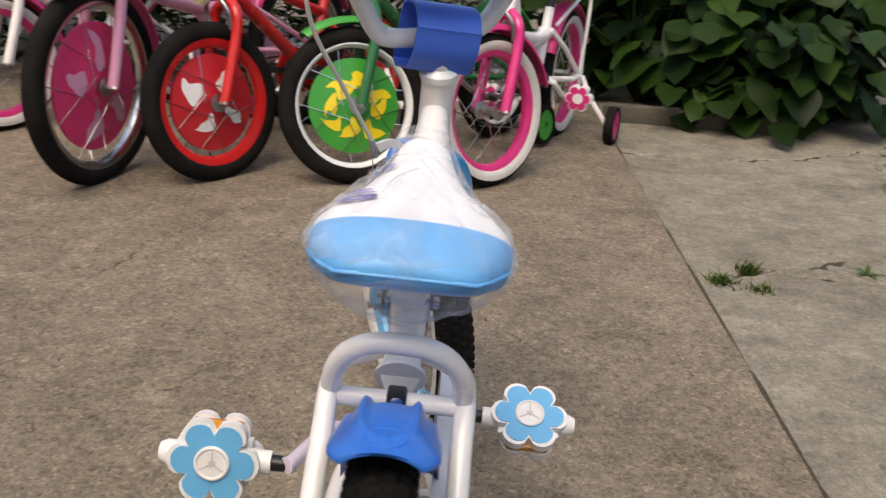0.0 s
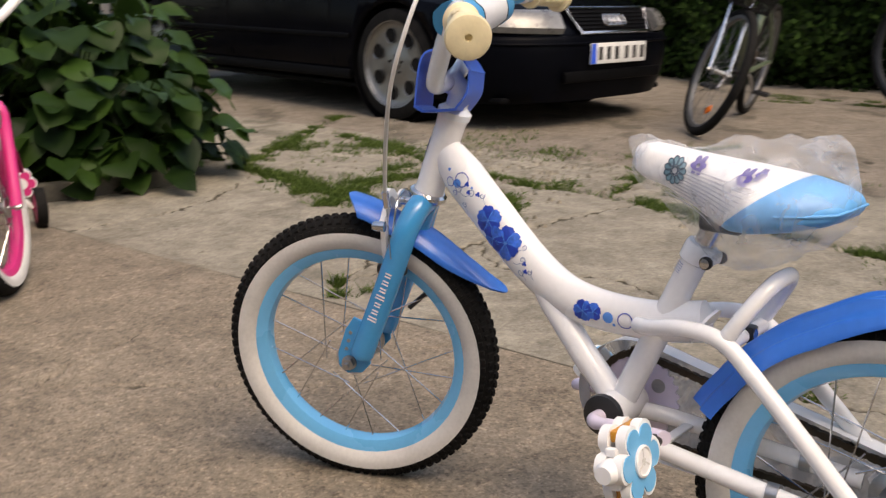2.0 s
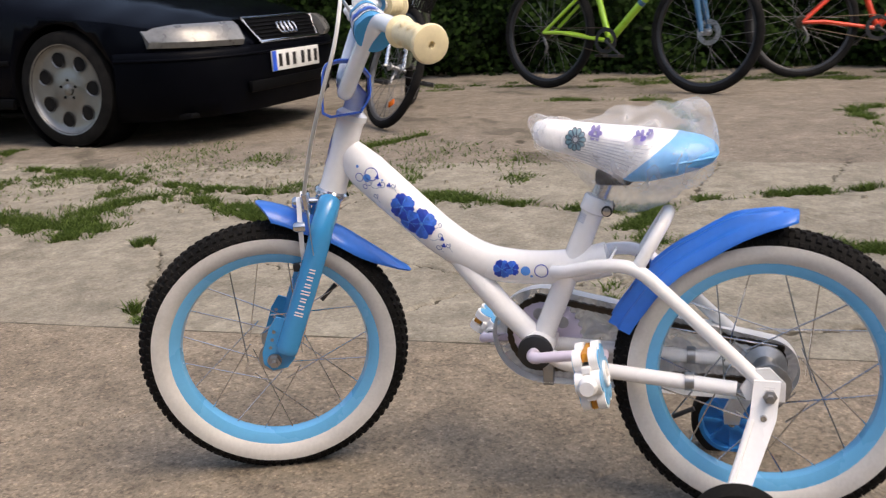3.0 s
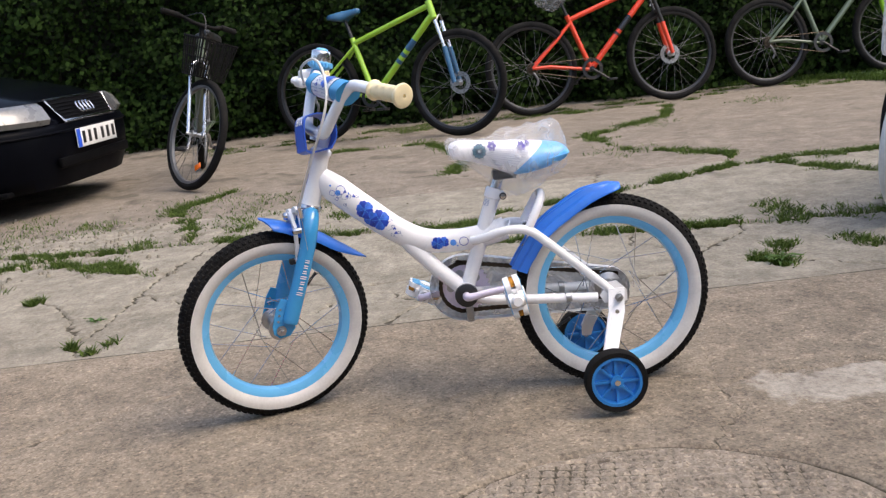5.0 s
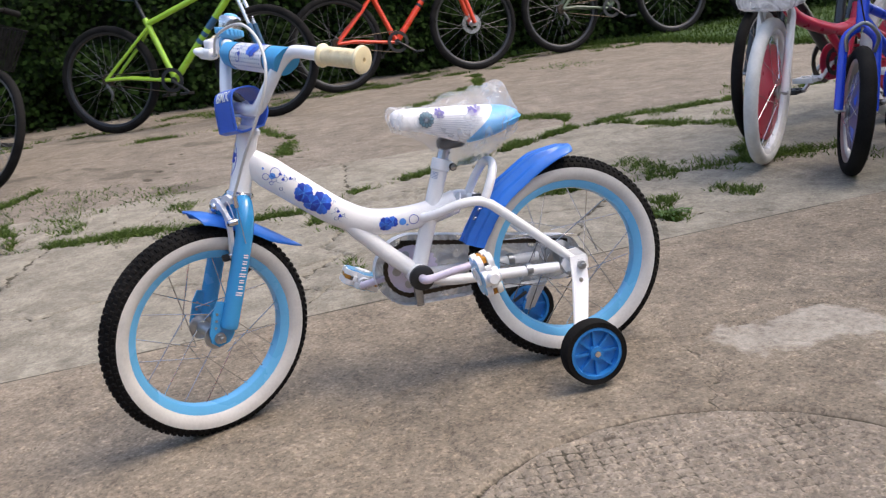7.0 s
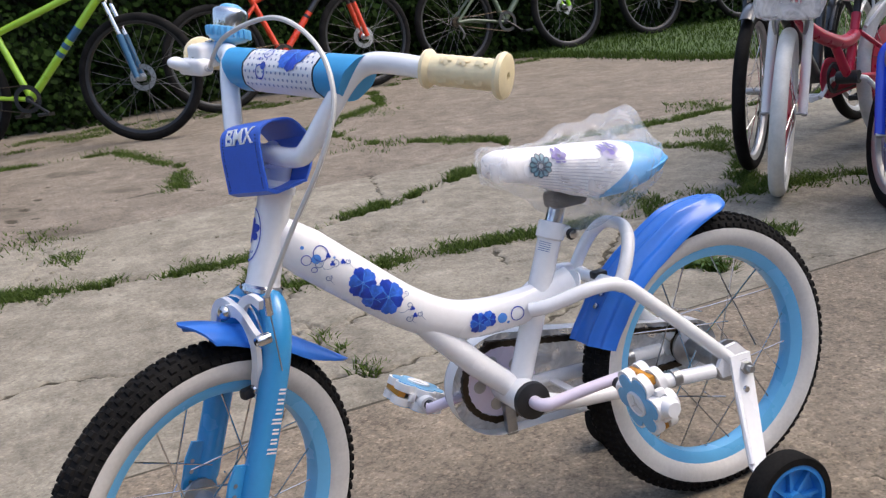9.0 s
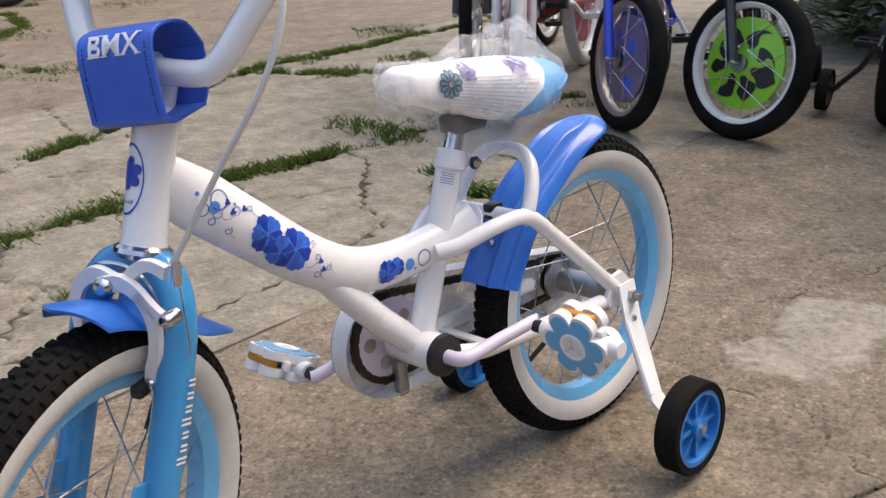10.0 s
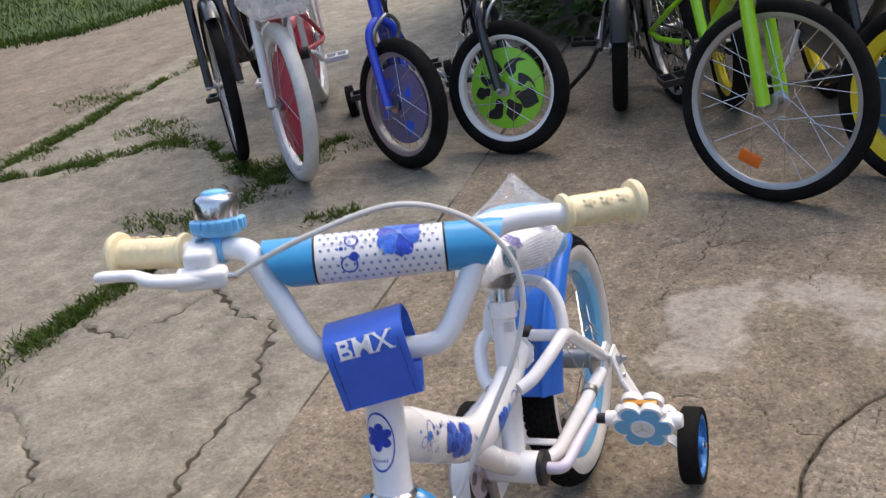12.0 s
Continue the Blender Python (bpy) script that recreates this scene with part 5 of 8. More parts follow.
def pedal(at, s, tilt):
    """A flower-shaped pedal: two white flower plates with blue faces on a hub, amber reflectors between."""
    m = Matrix.Translation(at) @ pose(0, 0, 0, tilt, 0, 0)
    to = Matrix(((1, 0, 0, 0), (0, 0, -1, 0), (0, 1, 0, 0), (0, 0, 0, 1)))
    bm = slab_of(bmesh.new(), flower_outline(0.043), 0.0105, m @ Matrix.Translation((0, 0.015, 0)) @ to)
    slab_of(bm, flower_outline(0.043), 0.0105, m @ Matrix.Translation((0, -0.0045, 0)) @ to)
    for a in (0.52, 2.62, 3.67, 5.76):
        block(bm, (0.034 * math.cos(a), 0, 0.034 * math.sin(a)), (0.009, 0.012, 0.009), 0.002, m)
    p = part("pedal", bm, OFFWHITE, bike, "white flower-shaped pedal with light blue faces")
    for f in (-1, 1):
        part("pedal_face", slab_of(bmesh.new(), flower_outline(0.0385), 0.0016, m @ Matrix.Translation((0, f * 0.0155 + 0.0008, 0)) @ to), RIMBLUE if f else None, p, "light blue flower face")
        part("pedal_boss", turned([(0.0165, -0.001), (0.0165, 0.0012), (0.0145, 0.0022), (0.013, 0.0008), (0.003, 0.0008)], 22, m=m @ Matrix.Translation((0, f * 0.0175, 0)) @ pose(0, 0, 0, 0, 0, 90 * f)), OFFWHITE, p)
        bm = bmesh.new()
        for q in range(3):
            block(bm, (0, 0, 0), (0.0015, 0.0022, 0.02), 0, m @ Matrix.Translation((0, f * 0.0178, 0)) @ Matrix.Rotation(2 * math.pi * q / 3, 4, "Y") @ Matrix.Translation((0, 0, 0.006)))
        part("boss_mark", bm, WALL, p)
    part("pedal_reflector", block(bmesh.new(), (0, 0, 0.03), (0.046, 0.009, 0.012), 0.002, m), AMBER, p, "amber reflector")
    part("pedal_reflector", block(bmesh.new(), (0, 0, -0.03), (0.046, 0.009, 0.012), 0.002, m), AMBER, p, "amber reflector")
    part("pedal_axle", turned([(0.011, -0.052), (0.012, -0.02), (0.012, 0.046), (0.009, 0.052)], 16, caps=True, m=m @ (Matrix.Identity(4) if s > 0 else pose(0, 0, 0, 0, 0, 180))), OFFWHITE, p)
    part("axle_stub", bar([m @ Vector((-s * 0.05, 0, 0)), m @ Vector((-s * 0.066, 0, 0))], 0.0075, 12), BLACKP, p)


pedal(BB + CRK + Vector((-0.163, 0, -0.003)), -1, -12)
pedal(BB - CRK + Vector((0.143, 0.0, -0.002)), 1, -62)
CX = 0.052
tox = Matrix(((0, 0, 1, 0), (1, 0, 0, 0), (0, 1, 0, 0), (0, 0, 0, 1)))
ring_out = []
for i in range(112):
    a = 2 * math.pi * i / 112
    r = 0.052 + (0.002 if i % 4 < 2 else -0.002)
    ring_out.append((BB.y + r * math.cos(a), BB.z + r * math.sin(a)))
chainring = bpart("chainring", slab_of(bmesh.new(), ring_out, 0.003, Matrix.Translation((CX - 0.0015, 0, 0)) @ tox), LILAC, "white chainring with cut-outs")
for i in range(5):
    a = 2 * math.pi * i / 5
    part("ring_slot", turned([(0.009, 0), (0.009, 0.0045)], 12, caps=True, m=Matrix.Translation((CX - 0.0022, BB.y + 0.031 * math.cos(a), BB.z + 0.031 * math.sin(a)))), STEEL, chainring)
path = []
for i in range(41):
    a = radians(-98 + 196 * i / 40)
    path.append((CX, BB.y + 0.053 * math.cos(a), BB.z + 0.053 * math.sin(a)))
for i in range(21):
    a = radians(98 + 164 * i / 20)
    path.append((CX, 0.026 * math.cos(a), WR + 0.026 * math.sin(a)))
full = spline(path, 2, closed=True)
step, links = 0.0066, []
acc = 0.0
for a, b in zip(full, full[1:] + full[:1]):
    d = (b - a).length
    while acc < d:
        links.append((a + (b - a) * (acc / d), (b - a).normalized()))
        acc += step
    acc -= d
bm = bmesh.new()
for i, (p, d) in enumerate(links):
    up_ = Vector((1, 0, 0)).cross(d)
    w = 0.0045 if i % 2 else 0.0036
    v = [bm.verts.new(p + Vector((sx * 0.0035, 0, 0)) + d * sd * 0.0042 + up_ * su * w) for sx in (-1, 1) for sd, su in ((-1, -1), (1, -1), (1, 1), (-1, 1))]
    bm.faces.new(v[:4][::-1])
    bm.faces.new(v[4:])
    for s in range(4):
        bm.faces.new((v[s], v[(s + 1) % 4], v[4 + (s + 1) % 4], v[4 + s]))
bpart("chain", bm, CHAIN, "oily brown roller chain")
bpart("sprocket", turned([(0.026, -0.0015), (0.026, 0.0015)], 26, caps=True, m=Matrix.Translation((CX, 0, WR))), CHAIN)
case = []
for i in range(31):
    a = radians(-94 + 188 * i / 30)
    case.append((BB.y + 0.077 * math.cos(a), BB.z + 0.072 * math.sin(a)))
for i in range(21):
    a = radians(94 + 172 * i / 20)
    case.append((-0.002 + 0.044 * math.cos(a), WR - 0.006 + 0.046 * math.sin(a)))
bpart("chain_case", slab_of(bmesh.new(), case, 0.0025, Matrix.Translation((CX + 0.012, 0, 0)) @ tox), CASE, "milky plastic chain case")
bm = bmesh.new()
c = len(case)
vv = [[bm.verts.new((x, y, z)) for x in (CX - 0.014, CX + 0.012)] for y, z in case]
for i in range(c):
    bm.faces.new((vv[i][0], vv[i][1], vv[(i + 1) % c][1], vv[(i + 1) % c][0]))
bpart("chain_case_rim", bm, OFFWHITE, "milky plastic rim")
bpart("case_bracket", block(bmesh.new(), (0.045, 0.303, 0.178), (0.012, 0.016, 0.045), 0.002), STEEL)

# training wheels
for s in (-1, 1):
    at = Vector((s * 0.188, 0.038, 0.0635))
    tw = part("training_wheel", turned([(0.061, -0.013), (0.0615, 0.013), (0.059, 0.0155), (0.05, 0.0155), (0.05, -0.0155), (0.059, -0.0155)], 40, closed=True), RUBBER, bike, "black training wheel with a blue spoked centre", Matrix.Translation(at))
    bm = turned([(0.0505, -0.014), (0.0505, 0.014), (0.044, 0.0145), (0.042, 0.004), (0.042, -0.004), (0.044, -0.0145)], 40, closed=True)
    lathe(bm, [(0.043, -0.002), (0.043, 0.002), (0.012, 0.002), (0.012, -0.002)], 40, closed=True)
    lathe(bm, [(0.004, -0.016), (0.013, -0.016), (0.014, 0.014), (0.009, 0.0165), (0.004, 0.0165)], 20, closed=True)
    for i in range(8):
        block(bm, (0, 0, 0), (0.018, 0.005, 0.034), 0.0, Matrix.Rotation(2 * math.pi * i / 8, 4, "X") @ Matrix.Translation((0, 0, 0.027)))
    part("wheel_centre", bm, TRAINBLUE, tw, "blue plastic spoked centre")
    part("wheel_bolt", turned([(0.006, -0.02), (0.006, 0.019), (0.003, 0.021)], 8, caps=True), CHROME, tw)
    a, b = Vector((s * 0.073, 0.003, WR + 0.018)), at + Vector((-s * 0.022, 0, 0))
    knee = Vector((s * 0.085, 0.008, WR - 0.03))
    low2 = b + Vector((-s * 0.03, 0, 0.028))
    br = bmesh.new()
    pts = [a, knee, low2, b]
    rows = []
    for i, p in enumerate(pts):
        w = (0.0165, 0.0165, 0.0135, 0.011)[i]
        rows.append([br.verts.new(p + Vector((dx, dy * w, 0))) for dx, dy in ((-0.002, -1), (0.002, -1), (0.002, 1), (-0.002, 1))])
    for x, y in zip(rows, rows[1:]):
        for q in range(4):
            br.faces.new((x[q], x[(q + 1) % 4], y[(q + 1) % 4], y[q]))
    br.faces.new(rows[0])
    br.faces.new(rows[-1][::-1])
    bk = bpart("training_wheel_bracket", br, WHITE, "white folded steel bracket", angle=20)
    part("stiffener", bar([knee + Vector((s * 0.001, 0.0135, 0.0)), low2 + Vector((s * 0.001, 0.0105, 0.004))], 0.0045, 8), WHITE, bk)
    part("axle_nut", turned([(0.012, 0.0), (0.012, 0.003), (0.009, 0.003), (0.009, 0.011), (0.005, 0.012), (0.005, 0.02)], 6, caps=True, m=Matrix.Translation((s * 0.074, 0, WR)) @ (Matrix.Identity(4) if s > 0 else pose(0, 0, 0, 0, 0, 180))), STEEL, bk)
    part("rivet", turned([(0.005, 0), (0.004, 0.003)], 10, caps=True, m=Matrix.Translation((s * 0.086, 0.007, WR - 0.028)) @ (Matrix.Identity(4) if s > 0 else pose(0, 0, 0, 0, 0, 180))), CHROME, bk)

# prints on the frame and on the crossbar pad
main_s = [0.0]
for a, b in zip(main_pts, main_pts[1:]):
    main_s.append(main_s[-1] + (b - a).length)


def on_tube(s0, ang, off=0.0007, side=-1):
    """Maps flat (u along the tube, v up its flank) on to the left of the main tube."""
    def place(u, v):
        s = min(main_s[-1] - 1e-4, max(0, s0 + u))
        i = max(j for j in range(MAIN_N - 1) if main_s[j] <= s)
        f = (s - main_s[i]) / (main_s[i + 1] - main_s[i])
        p = main_pts[i].lerp(main_pts[i + 1], f)
        r = main_r[i] + (main_r[i + 1] - main_r[i]) * f + off
        t = (main_pts[i + 1] - main_pts[i]).normalized()
        n1 = Vector((side, 0, 0))
        n2 = n1.cross(t) if side > 0 else t.cross(n1)
        if n2.z < 0:
            n2 = -n2
        a = radians(ang) + v / r
        return p + n1 * ((r * TUBE_FLAT + off * 0.3) * math.cos(a)) + n2 * (r * math.sin(a))
    return place


def print_part(name, bm, mat, label=""):
    return part(name, bm, mat, frame_tube, label)


def along(y):
    """How far along the main tube its axis comes to that y."""
    for k in range(MAIN_N - 1):
        if main_pts[k].y >= y >= main_pts[k + 1].y:
            return main_s[k] + (main_s[k + 1] - main_s[k]) * (main_pts[k].y - y) / (main_pts[k].y - main_pts[k + 1].y)
    return 0.0


def petal_print(bm, place, r, a, half):
    """One ruffled petal of a printed flower, as wide as half an angle each way."""
    rows = []
    for q in (0.02, 0.27, 0.52, 0.77, 1.0):
        row = []
        for k in range(13):
            t_ = k / 12
            e = (0.74 + 0.26 * math.sin(math.pi * t_) ** 0.7) * (1 - 0.1 * math.exp(-((t_ - 0.5) / 0.09) ** 2)) * (1 + 0.03 * math.sin(29 * t_ + a * 3))
            w = a + (2 * t_ - 1) * half
            row.append(bm.verts.new(place(r * q * e * math.cos(w), r * q * e * math.sin(w))))
        rows.append(row)
    for x, y in zip(rows, rows[1:]):
        for k in range(12):
            bm.faces.new((x[k], x[k + 1], y[k + 1], y[k]))
    return bm


def bloom(owner, place_at, r, n, spin):
    """A printed flower: petals of two blues, pale lines between them and a pale heart."""
    for k in range(n):
        a = 2 * math.pi * k / n + spin
        part("petal_print", petal_print(bmesh.new(), place_at(0.0003 * (k % 2)), r * (1.0 if k % 3 else 0.9), a, math.pi / n * (1.22 if k % 2 else 1.05)), DECAL_MID if k % 2 else DECAL, owner, "blue printed petal")
        a += math.pi / n
        part("petal_vein", print_line(bmesh.new(), place_at(0.0007), [(0.12 * r * math.cos(a), 0.12 * r * math.sin(a)), (0.4 * r * math.cos(a + 0.1), 0.4 * r * math.sin(a + 0.1)), (0.62 * r * math.cos(a), 0.62 * r * math.sin(a))], 0.0009), DECAL2, owner)
    part("flower_heart", print_flower(bmesh.new(), place_at(0.0009), r * 0.12, 5, 0.35, 0.5), DECAL2, owner)


for sd in (-1, 1):
    for n_, (y_, v, r, n, sp) in enumerate(((0.5, 3, 0.0205, 6, 0.3), (0.472, 3, 0.0235, 6, 0.1), (0.484, -16, 0.0175, 5, 0.6), (0.357, -5, 0.0145, 6, 0.0), (0.343, 2, 0.0115, 5, 0.4))):
        u = along(y_)
        bloom(frame_tube, lambda lift: on_tube(u, v, 0.0007 + 0.0004 * (n_ % 3) + lift, sd), r, n, sp)
    for y_, v, r in ((0.549, -2, 0.0058), (0.324, -4, 0.0068), (0.565, 4, 0.0022), (0.316, -22, 0.002), (0.535, 22, 0.0016)):
        print_part("dot_print", print_dot(bmesh.new(), on_tube(along(y_), v, 0.0007, sd), 0, 0, r, 18), DECAL2)
    for y_, v, r0, r1 in ((0.548, 14, 0.0086, 0.0098), (0.556, -16, 0.0055, 0.0064), (0.302, -4, 0.0085, 0.0098), (0.545, -26, 0.003, 0.0038)):
        print_part("ring_print", print_ring(bmesh.new(), on_tube(along(y_), v, 0.0007, sd), 0, 0, r0, r1), DECAL)
    for y_, h, turn, size in ((0.545, -0.004, 1, 0.006), (0.532, 0.006, -1, 0.005), (0.53, -0.012, 1, 0.0045), (0.522, 0.014, 1, 0.004), (0.448, 0.004, -1, 0.005), (0.442, -0.01, 1, 0.0055), (0.434, 0.0, 1, 0.004), (0.456, 0.016, -1, 0.004)):
        coil = [((0.25 + 0.75 * q / 14) * size * math.cos(turn * q * 0.55), (0.25 + 0.75 * q / 14) * size * math.sin(turn * q * 0.55)) for q in range(15)]
        coil += [(coil[-1][0] + 0.004 * turn, coil[-1][1] - 0.006), (coil[-1][0] + 0.01 * turn, coil[-1][1] - 0.008)]
        print_part("scroll_print", print_line(bmesh.new(), on_tube(along(y_), math.degrees(h / 0.026), 0.0007, sd), coil, 0.0011), DECAL3)
    for y_, v in ((0.541, 18), (0.534, 8), (0.526, 24), (0.444, 6), (0.438, -8)):
        print_part("petal_print", print_flower(bmesh.new(), on_tube(along(y_), v, 0.0007, sd), 0.0035, 3, 0, 0.5, n=18), DECAL)

bloom(pad, lambda lift: (lambda u, v: pad_face(u - 0.02, v + 0.012, 0.0246 + lift)), 0.0245, 6, 0.3)


def on_head(u, v):
    """Flat (u across, v up) on to the front of the head tube."""
    r = 0.0203
    c0 = HEAD_LO + AX * (0.062 + v)
    fwd = AX.cross(Vector((-1, 0, 0))).normalized()
    if fwd.y < 0:
        fwd = -fwd
    a = u / r
    return c0 + fwd * (r * math.cos(a)) + Vector((r * math.sin(a), 0, 0))


head = [o for o in bike.children if o.name.startswith("head_tube")][0]
bm = bmesh.new()
row = []
for s in range(49):
    a = 2 * math.pi * s / 48
    row.append([bm.verts.new(on_head(q * 0.0165 * math.cos(a), q * 0.031 * math.sin(a))) for q in (0.93, 1.0)])
for a, b in zip(row, row[1:]):
    bm.faces.new((a[0], a[1], b[1], b[0]))
print_flower(bm, lambda u, v: on_head(u, v + 0.005), 0.0148, 6, 0, 0.6, n=60, spin=0.4)
for i in range(6):
    print_line(bm, on_head, [(-0.0075 + 0.003 * i, -0.017 - 0.0014 * math.sin(math.pi * i / 5)), (-0.0068 + 0.003 * i, -0.0195), (-0.0062 + 0.003 * i, -0.021)], 0.0012)
part("badge_print", bm, DECAL, head, "blue oval badge with a flower")
bm = bmesh.new()
for i in range(5):
    c0 = Vector((0, 0.2362, 0.4188)) + Vector((0, 0.001, -0.0026)) * i
    ring_ = [[bm.verts.new(c0 + Vector((-0.0159 * math.cos(a), 0.0159 * math.sin(a), 0.007 * math.sin(a) + dz))) for dz in (0, 0.0009)] for a in [radians(14 + 8 * q) for q in range(8)]]
    for x, y in zip(ring_, ring_[1:]):
        bm.faces.new((x[0], x[1], y[1], y[0]))
part("label_bars", bm, DECAL3, [o for o in bike.children if o.name.startswith("seat_tube")][0], "grey lines of unreadable print")

# ---- the other bicycles ----
def bicycle(name, label, group, front, face, steer, R, wb, P):
    """A parked bicycle. front: where its front tyre stands; face: degrees from -y towards -x in which it heads (90: -x, 180: +y)."""
    a = radians(face)
    f = Vector((-math.sin(a), -math.cos(a), 0))
    zrot = math.atan2(-f.x, f.y)
    g = P.get
    base = Vector((*front, 0)) - f * wb
    th = thing(name, label, "bicycle", group, m=Matrix.Translation(base) @ Matrix.Rotation(zrot, 4, "Z") @ Matrix.Rotation(radians(g("lean", 4)), 4, "Y"))
    adult = g("adult", False)
    rake = 0.32
    hub = Vector((0, wb, R))
    lo = Vector((0, wb - (0.16 if adult else 0.09), 2 * R + (0.09 if adult else 0.045)))
    ax = Vector((0, -rake, 1)).normalized()
    hi = lo + ax * (0.13 if adult else 0.1)
    st = Matrix.Translation(lo) @ Matrix.Rotation(radians(steer), 4, ax) @ Matrix.Translation(-lo)
    bb = Vector((0, wb * 0.42, R * (0.86 if adult else 1.12)))
    seat_top = bb + Vector((0, -0.16, 0.44)) if adult else bb + Vector((0, -0.09, 0.2))
    t = 0.0205 if adult else 0.015
    frame_m, fork_m = g("frame"), g("fork", g("frame"))
    steered = lambda n, bmx, m, lab="": part(n, bmx, m, th, lab, st)
    fixed = lambda n, bmx, m, lab="": part(n, bmx, m, th, lab)
    ns = g("spokes", 20)
    tw = g("tyre_w", 0.05)
    wheel("front_wheel", th, st @ Matrix.Translation(hub) @ Matrix.Rotation(0.4, 4, "X"), R, tw, g("rim_d", 0.016), g("rim", STEEL), g("tyre"), g("wall"), g("disc"), g("disc_label", ""), ns, g("knobs", 0), spoke_t=0.0013, seg=48, spoke_mat=g("spoke_m"))
    if g("disc_print"):
        wheel_ob = [o for o in th.children if o.name.startswith("front_wheel")][-1]
        g("disc_print")(wheel_ob, (R - tw * 0.92) * 0.78)
    wheel("rear_wheel", th, Matrix.Translation((0, 0, R)), R, tw, g("rim_d", 0.016), g("rim", STEEL), g("tyre"), g("wall"), g("disc_rear"), "", ns, 0, spoke_t=0.0013, seg=48, spoke_mat=g("spoke_m"))
    # frame
    if g("step"):
        fixed("main_tube", bar(spline([lo + ax * 0.05, lo + ax * 0.02 + Vector((0, -0.1 * wb, -0.08)), bb + Vector((0, 0.1, 0.13)), bb + Vector((0, 0.0, 0.12)), bb + Vector((0, -0.06, 0.13))], 6), t * 1.5, 14), frame_m)
        fixed("down_tube", bar([bb + Vector((0, 0.1, 0.12)), bb], t, 12), frame_m)
    else:
        fixed("top_tube", bar([hi - ax * 0.03, seat_top - (seat_top - bb).normalized() * 0.04], t, 12), g("frame2", frame_m))
        fixed("down_tube", bar([lo + ax * 0.03, bb], t * 1.2, 12), frame_m)
    if g("mark"):
        for u0, u1, m_ in g("mark"):
            a_, b_ = lo + ax * 0.03, bb
            fixed("frame_mark", bar([a_ + (b_ - a_) * u0, a_ + (b_ - a_) * u1], t * 1.23, 12), m_, "plain printed band")
    fixed("seat_tube", bar([bb, seat_top], t, 12), frame_m)
    fixed("head_tube", bar([lo, hi], t * 1.25, 14), frame_m)
    fixed("bottom_bracket", turned([(0.022, -0.036), (0.022, 0.036)], 16, caps=True, m=Matrix.Translation(bb)), BLACKP)
    for s in (-1, 1):
        fixed("chain_stay", bar([bb + Vector((s * 0.02, -0.02, 0)), Vector((s * 0.058, 0.12 * wb, R)), Vector((s * 0.06, 0, R))], t * 0.6, 8), frame_m)
        fixed("seat_stay", bar([seat_top + Vector((s * 0.015, 0.02, -0.06)), (seat_top + Vector((0, 0.02, -0.06))) * 0.62 + Vector((s * 0.045, 0.01, R * 0.38)), Vector((s * 0.06, 0, R))], t * 0.55, 8), frame_m)
        low = hub + Vector((s * 0.052, -0.004, 0.0))
        if adult and g("susp", True):
            steered("fork_stanchion", bar([lo + Vector((s * 0.052, 0.03, -0.02)), low + (lo - low) * 0.5 + Vector((s * 0.02, 0.02, 0))], 0.0155, 12), CHROME if g("chrome") else BLACKP)
            steered("fork_lower", bar([low + (lo - low) * 0.55 + Vector((s * 0.02, 0.02, 0)), low], [0.02, 0.017], 12), fork_m)
        else:
            steered("fork_leg", bar(spline([lo + Vector((s * 0.01, 0, 0.0)), lo + Vector((s * 0.045, 0.012, -0.03)), lo + Vector((s * 0.05, 0.025, -0.09)), low], 5), g("fork_r", 0.0145), 12), fork_m, g("fork_label", ""))
        steered("axle_nut", turned([(0.009, 0), (0.009, 0.01), (0.005, 0.016)], 6, caps=True, m=Matrix.Translation(hub + Vector((s * 0.05, 0, 0))) @ (Matrix.Identity(4) if s > 0 else pose(0, 0, 0, 0, 0, 180))), STEEL)
        crk = Vector((0, s * 0.8, -0.6)) * (0.165 if adult else 0.09)
        fixed("crank_arm", bar([bb + Vector((s * 0.04, 0, 0)), bb + Vector((s * 0.055, 0, 0)) + crk * 0.1, bb + Vector((s * 0.068, 0, 0)) + crk], 0.0085, 8), g("crank", STEEL))
        pm = Matrix.Translation(bb + crk + Vector((s * 0.12, 0, 0)))
        if g("flower"):
            to = Matrix(((1, 0, 0, 0), (0, 0, -1, 0), (0, 1, 0, 0), (0, 0, 0, 1)))
            pd = fixed("pedal", slab_of(bmesh.new(), flower_outline(0.042), 0.03, pm @ Matrix.Translation((0, 0.015, 0)) @ to), OFFWHITE, "white flower-shaped pedal")
            for fs in (-1, 1):
                part("pedal_face", slab_of(bmesh.new(), flower_outline(0.037), 0.002, pm @ Matrix.Translation((0, fs * 0.016 + 0.001, 0)) @ to), g("flower"), pd, "pink flower face")
                part("pedal_boss", turned([(0.016, -0.001), (0.016, 0.002), (0.004, 0.002)], 18, caps=True, m=pm @ Matrix.Translation((0, fs * 0.018, 0)) @ pose(0, 0, 0, 0, 0, 90 * fs)), OFFWHITE, pd)
        else:
            bmx = bmesh.new()
            for yy in (-0.03, 0.03):
                block(bmx, (0, yy, 0), (0.085, 0.008, 0.02), 0.002, pm)
            for xx in (-0.04, 0.0, 0.04):
                block(bmx, (xx, 0, 0), (0.008, 0.06, 0.016), 0.002, pm)
            fixed("pedal", bmx, g("pedal", BLACKP))
        # grips
        wdt = g("bar_w", 0.31 if adult else 0.27)
        gy = hi + ax * (0.09 if adult else g("bar_up", 0.12))
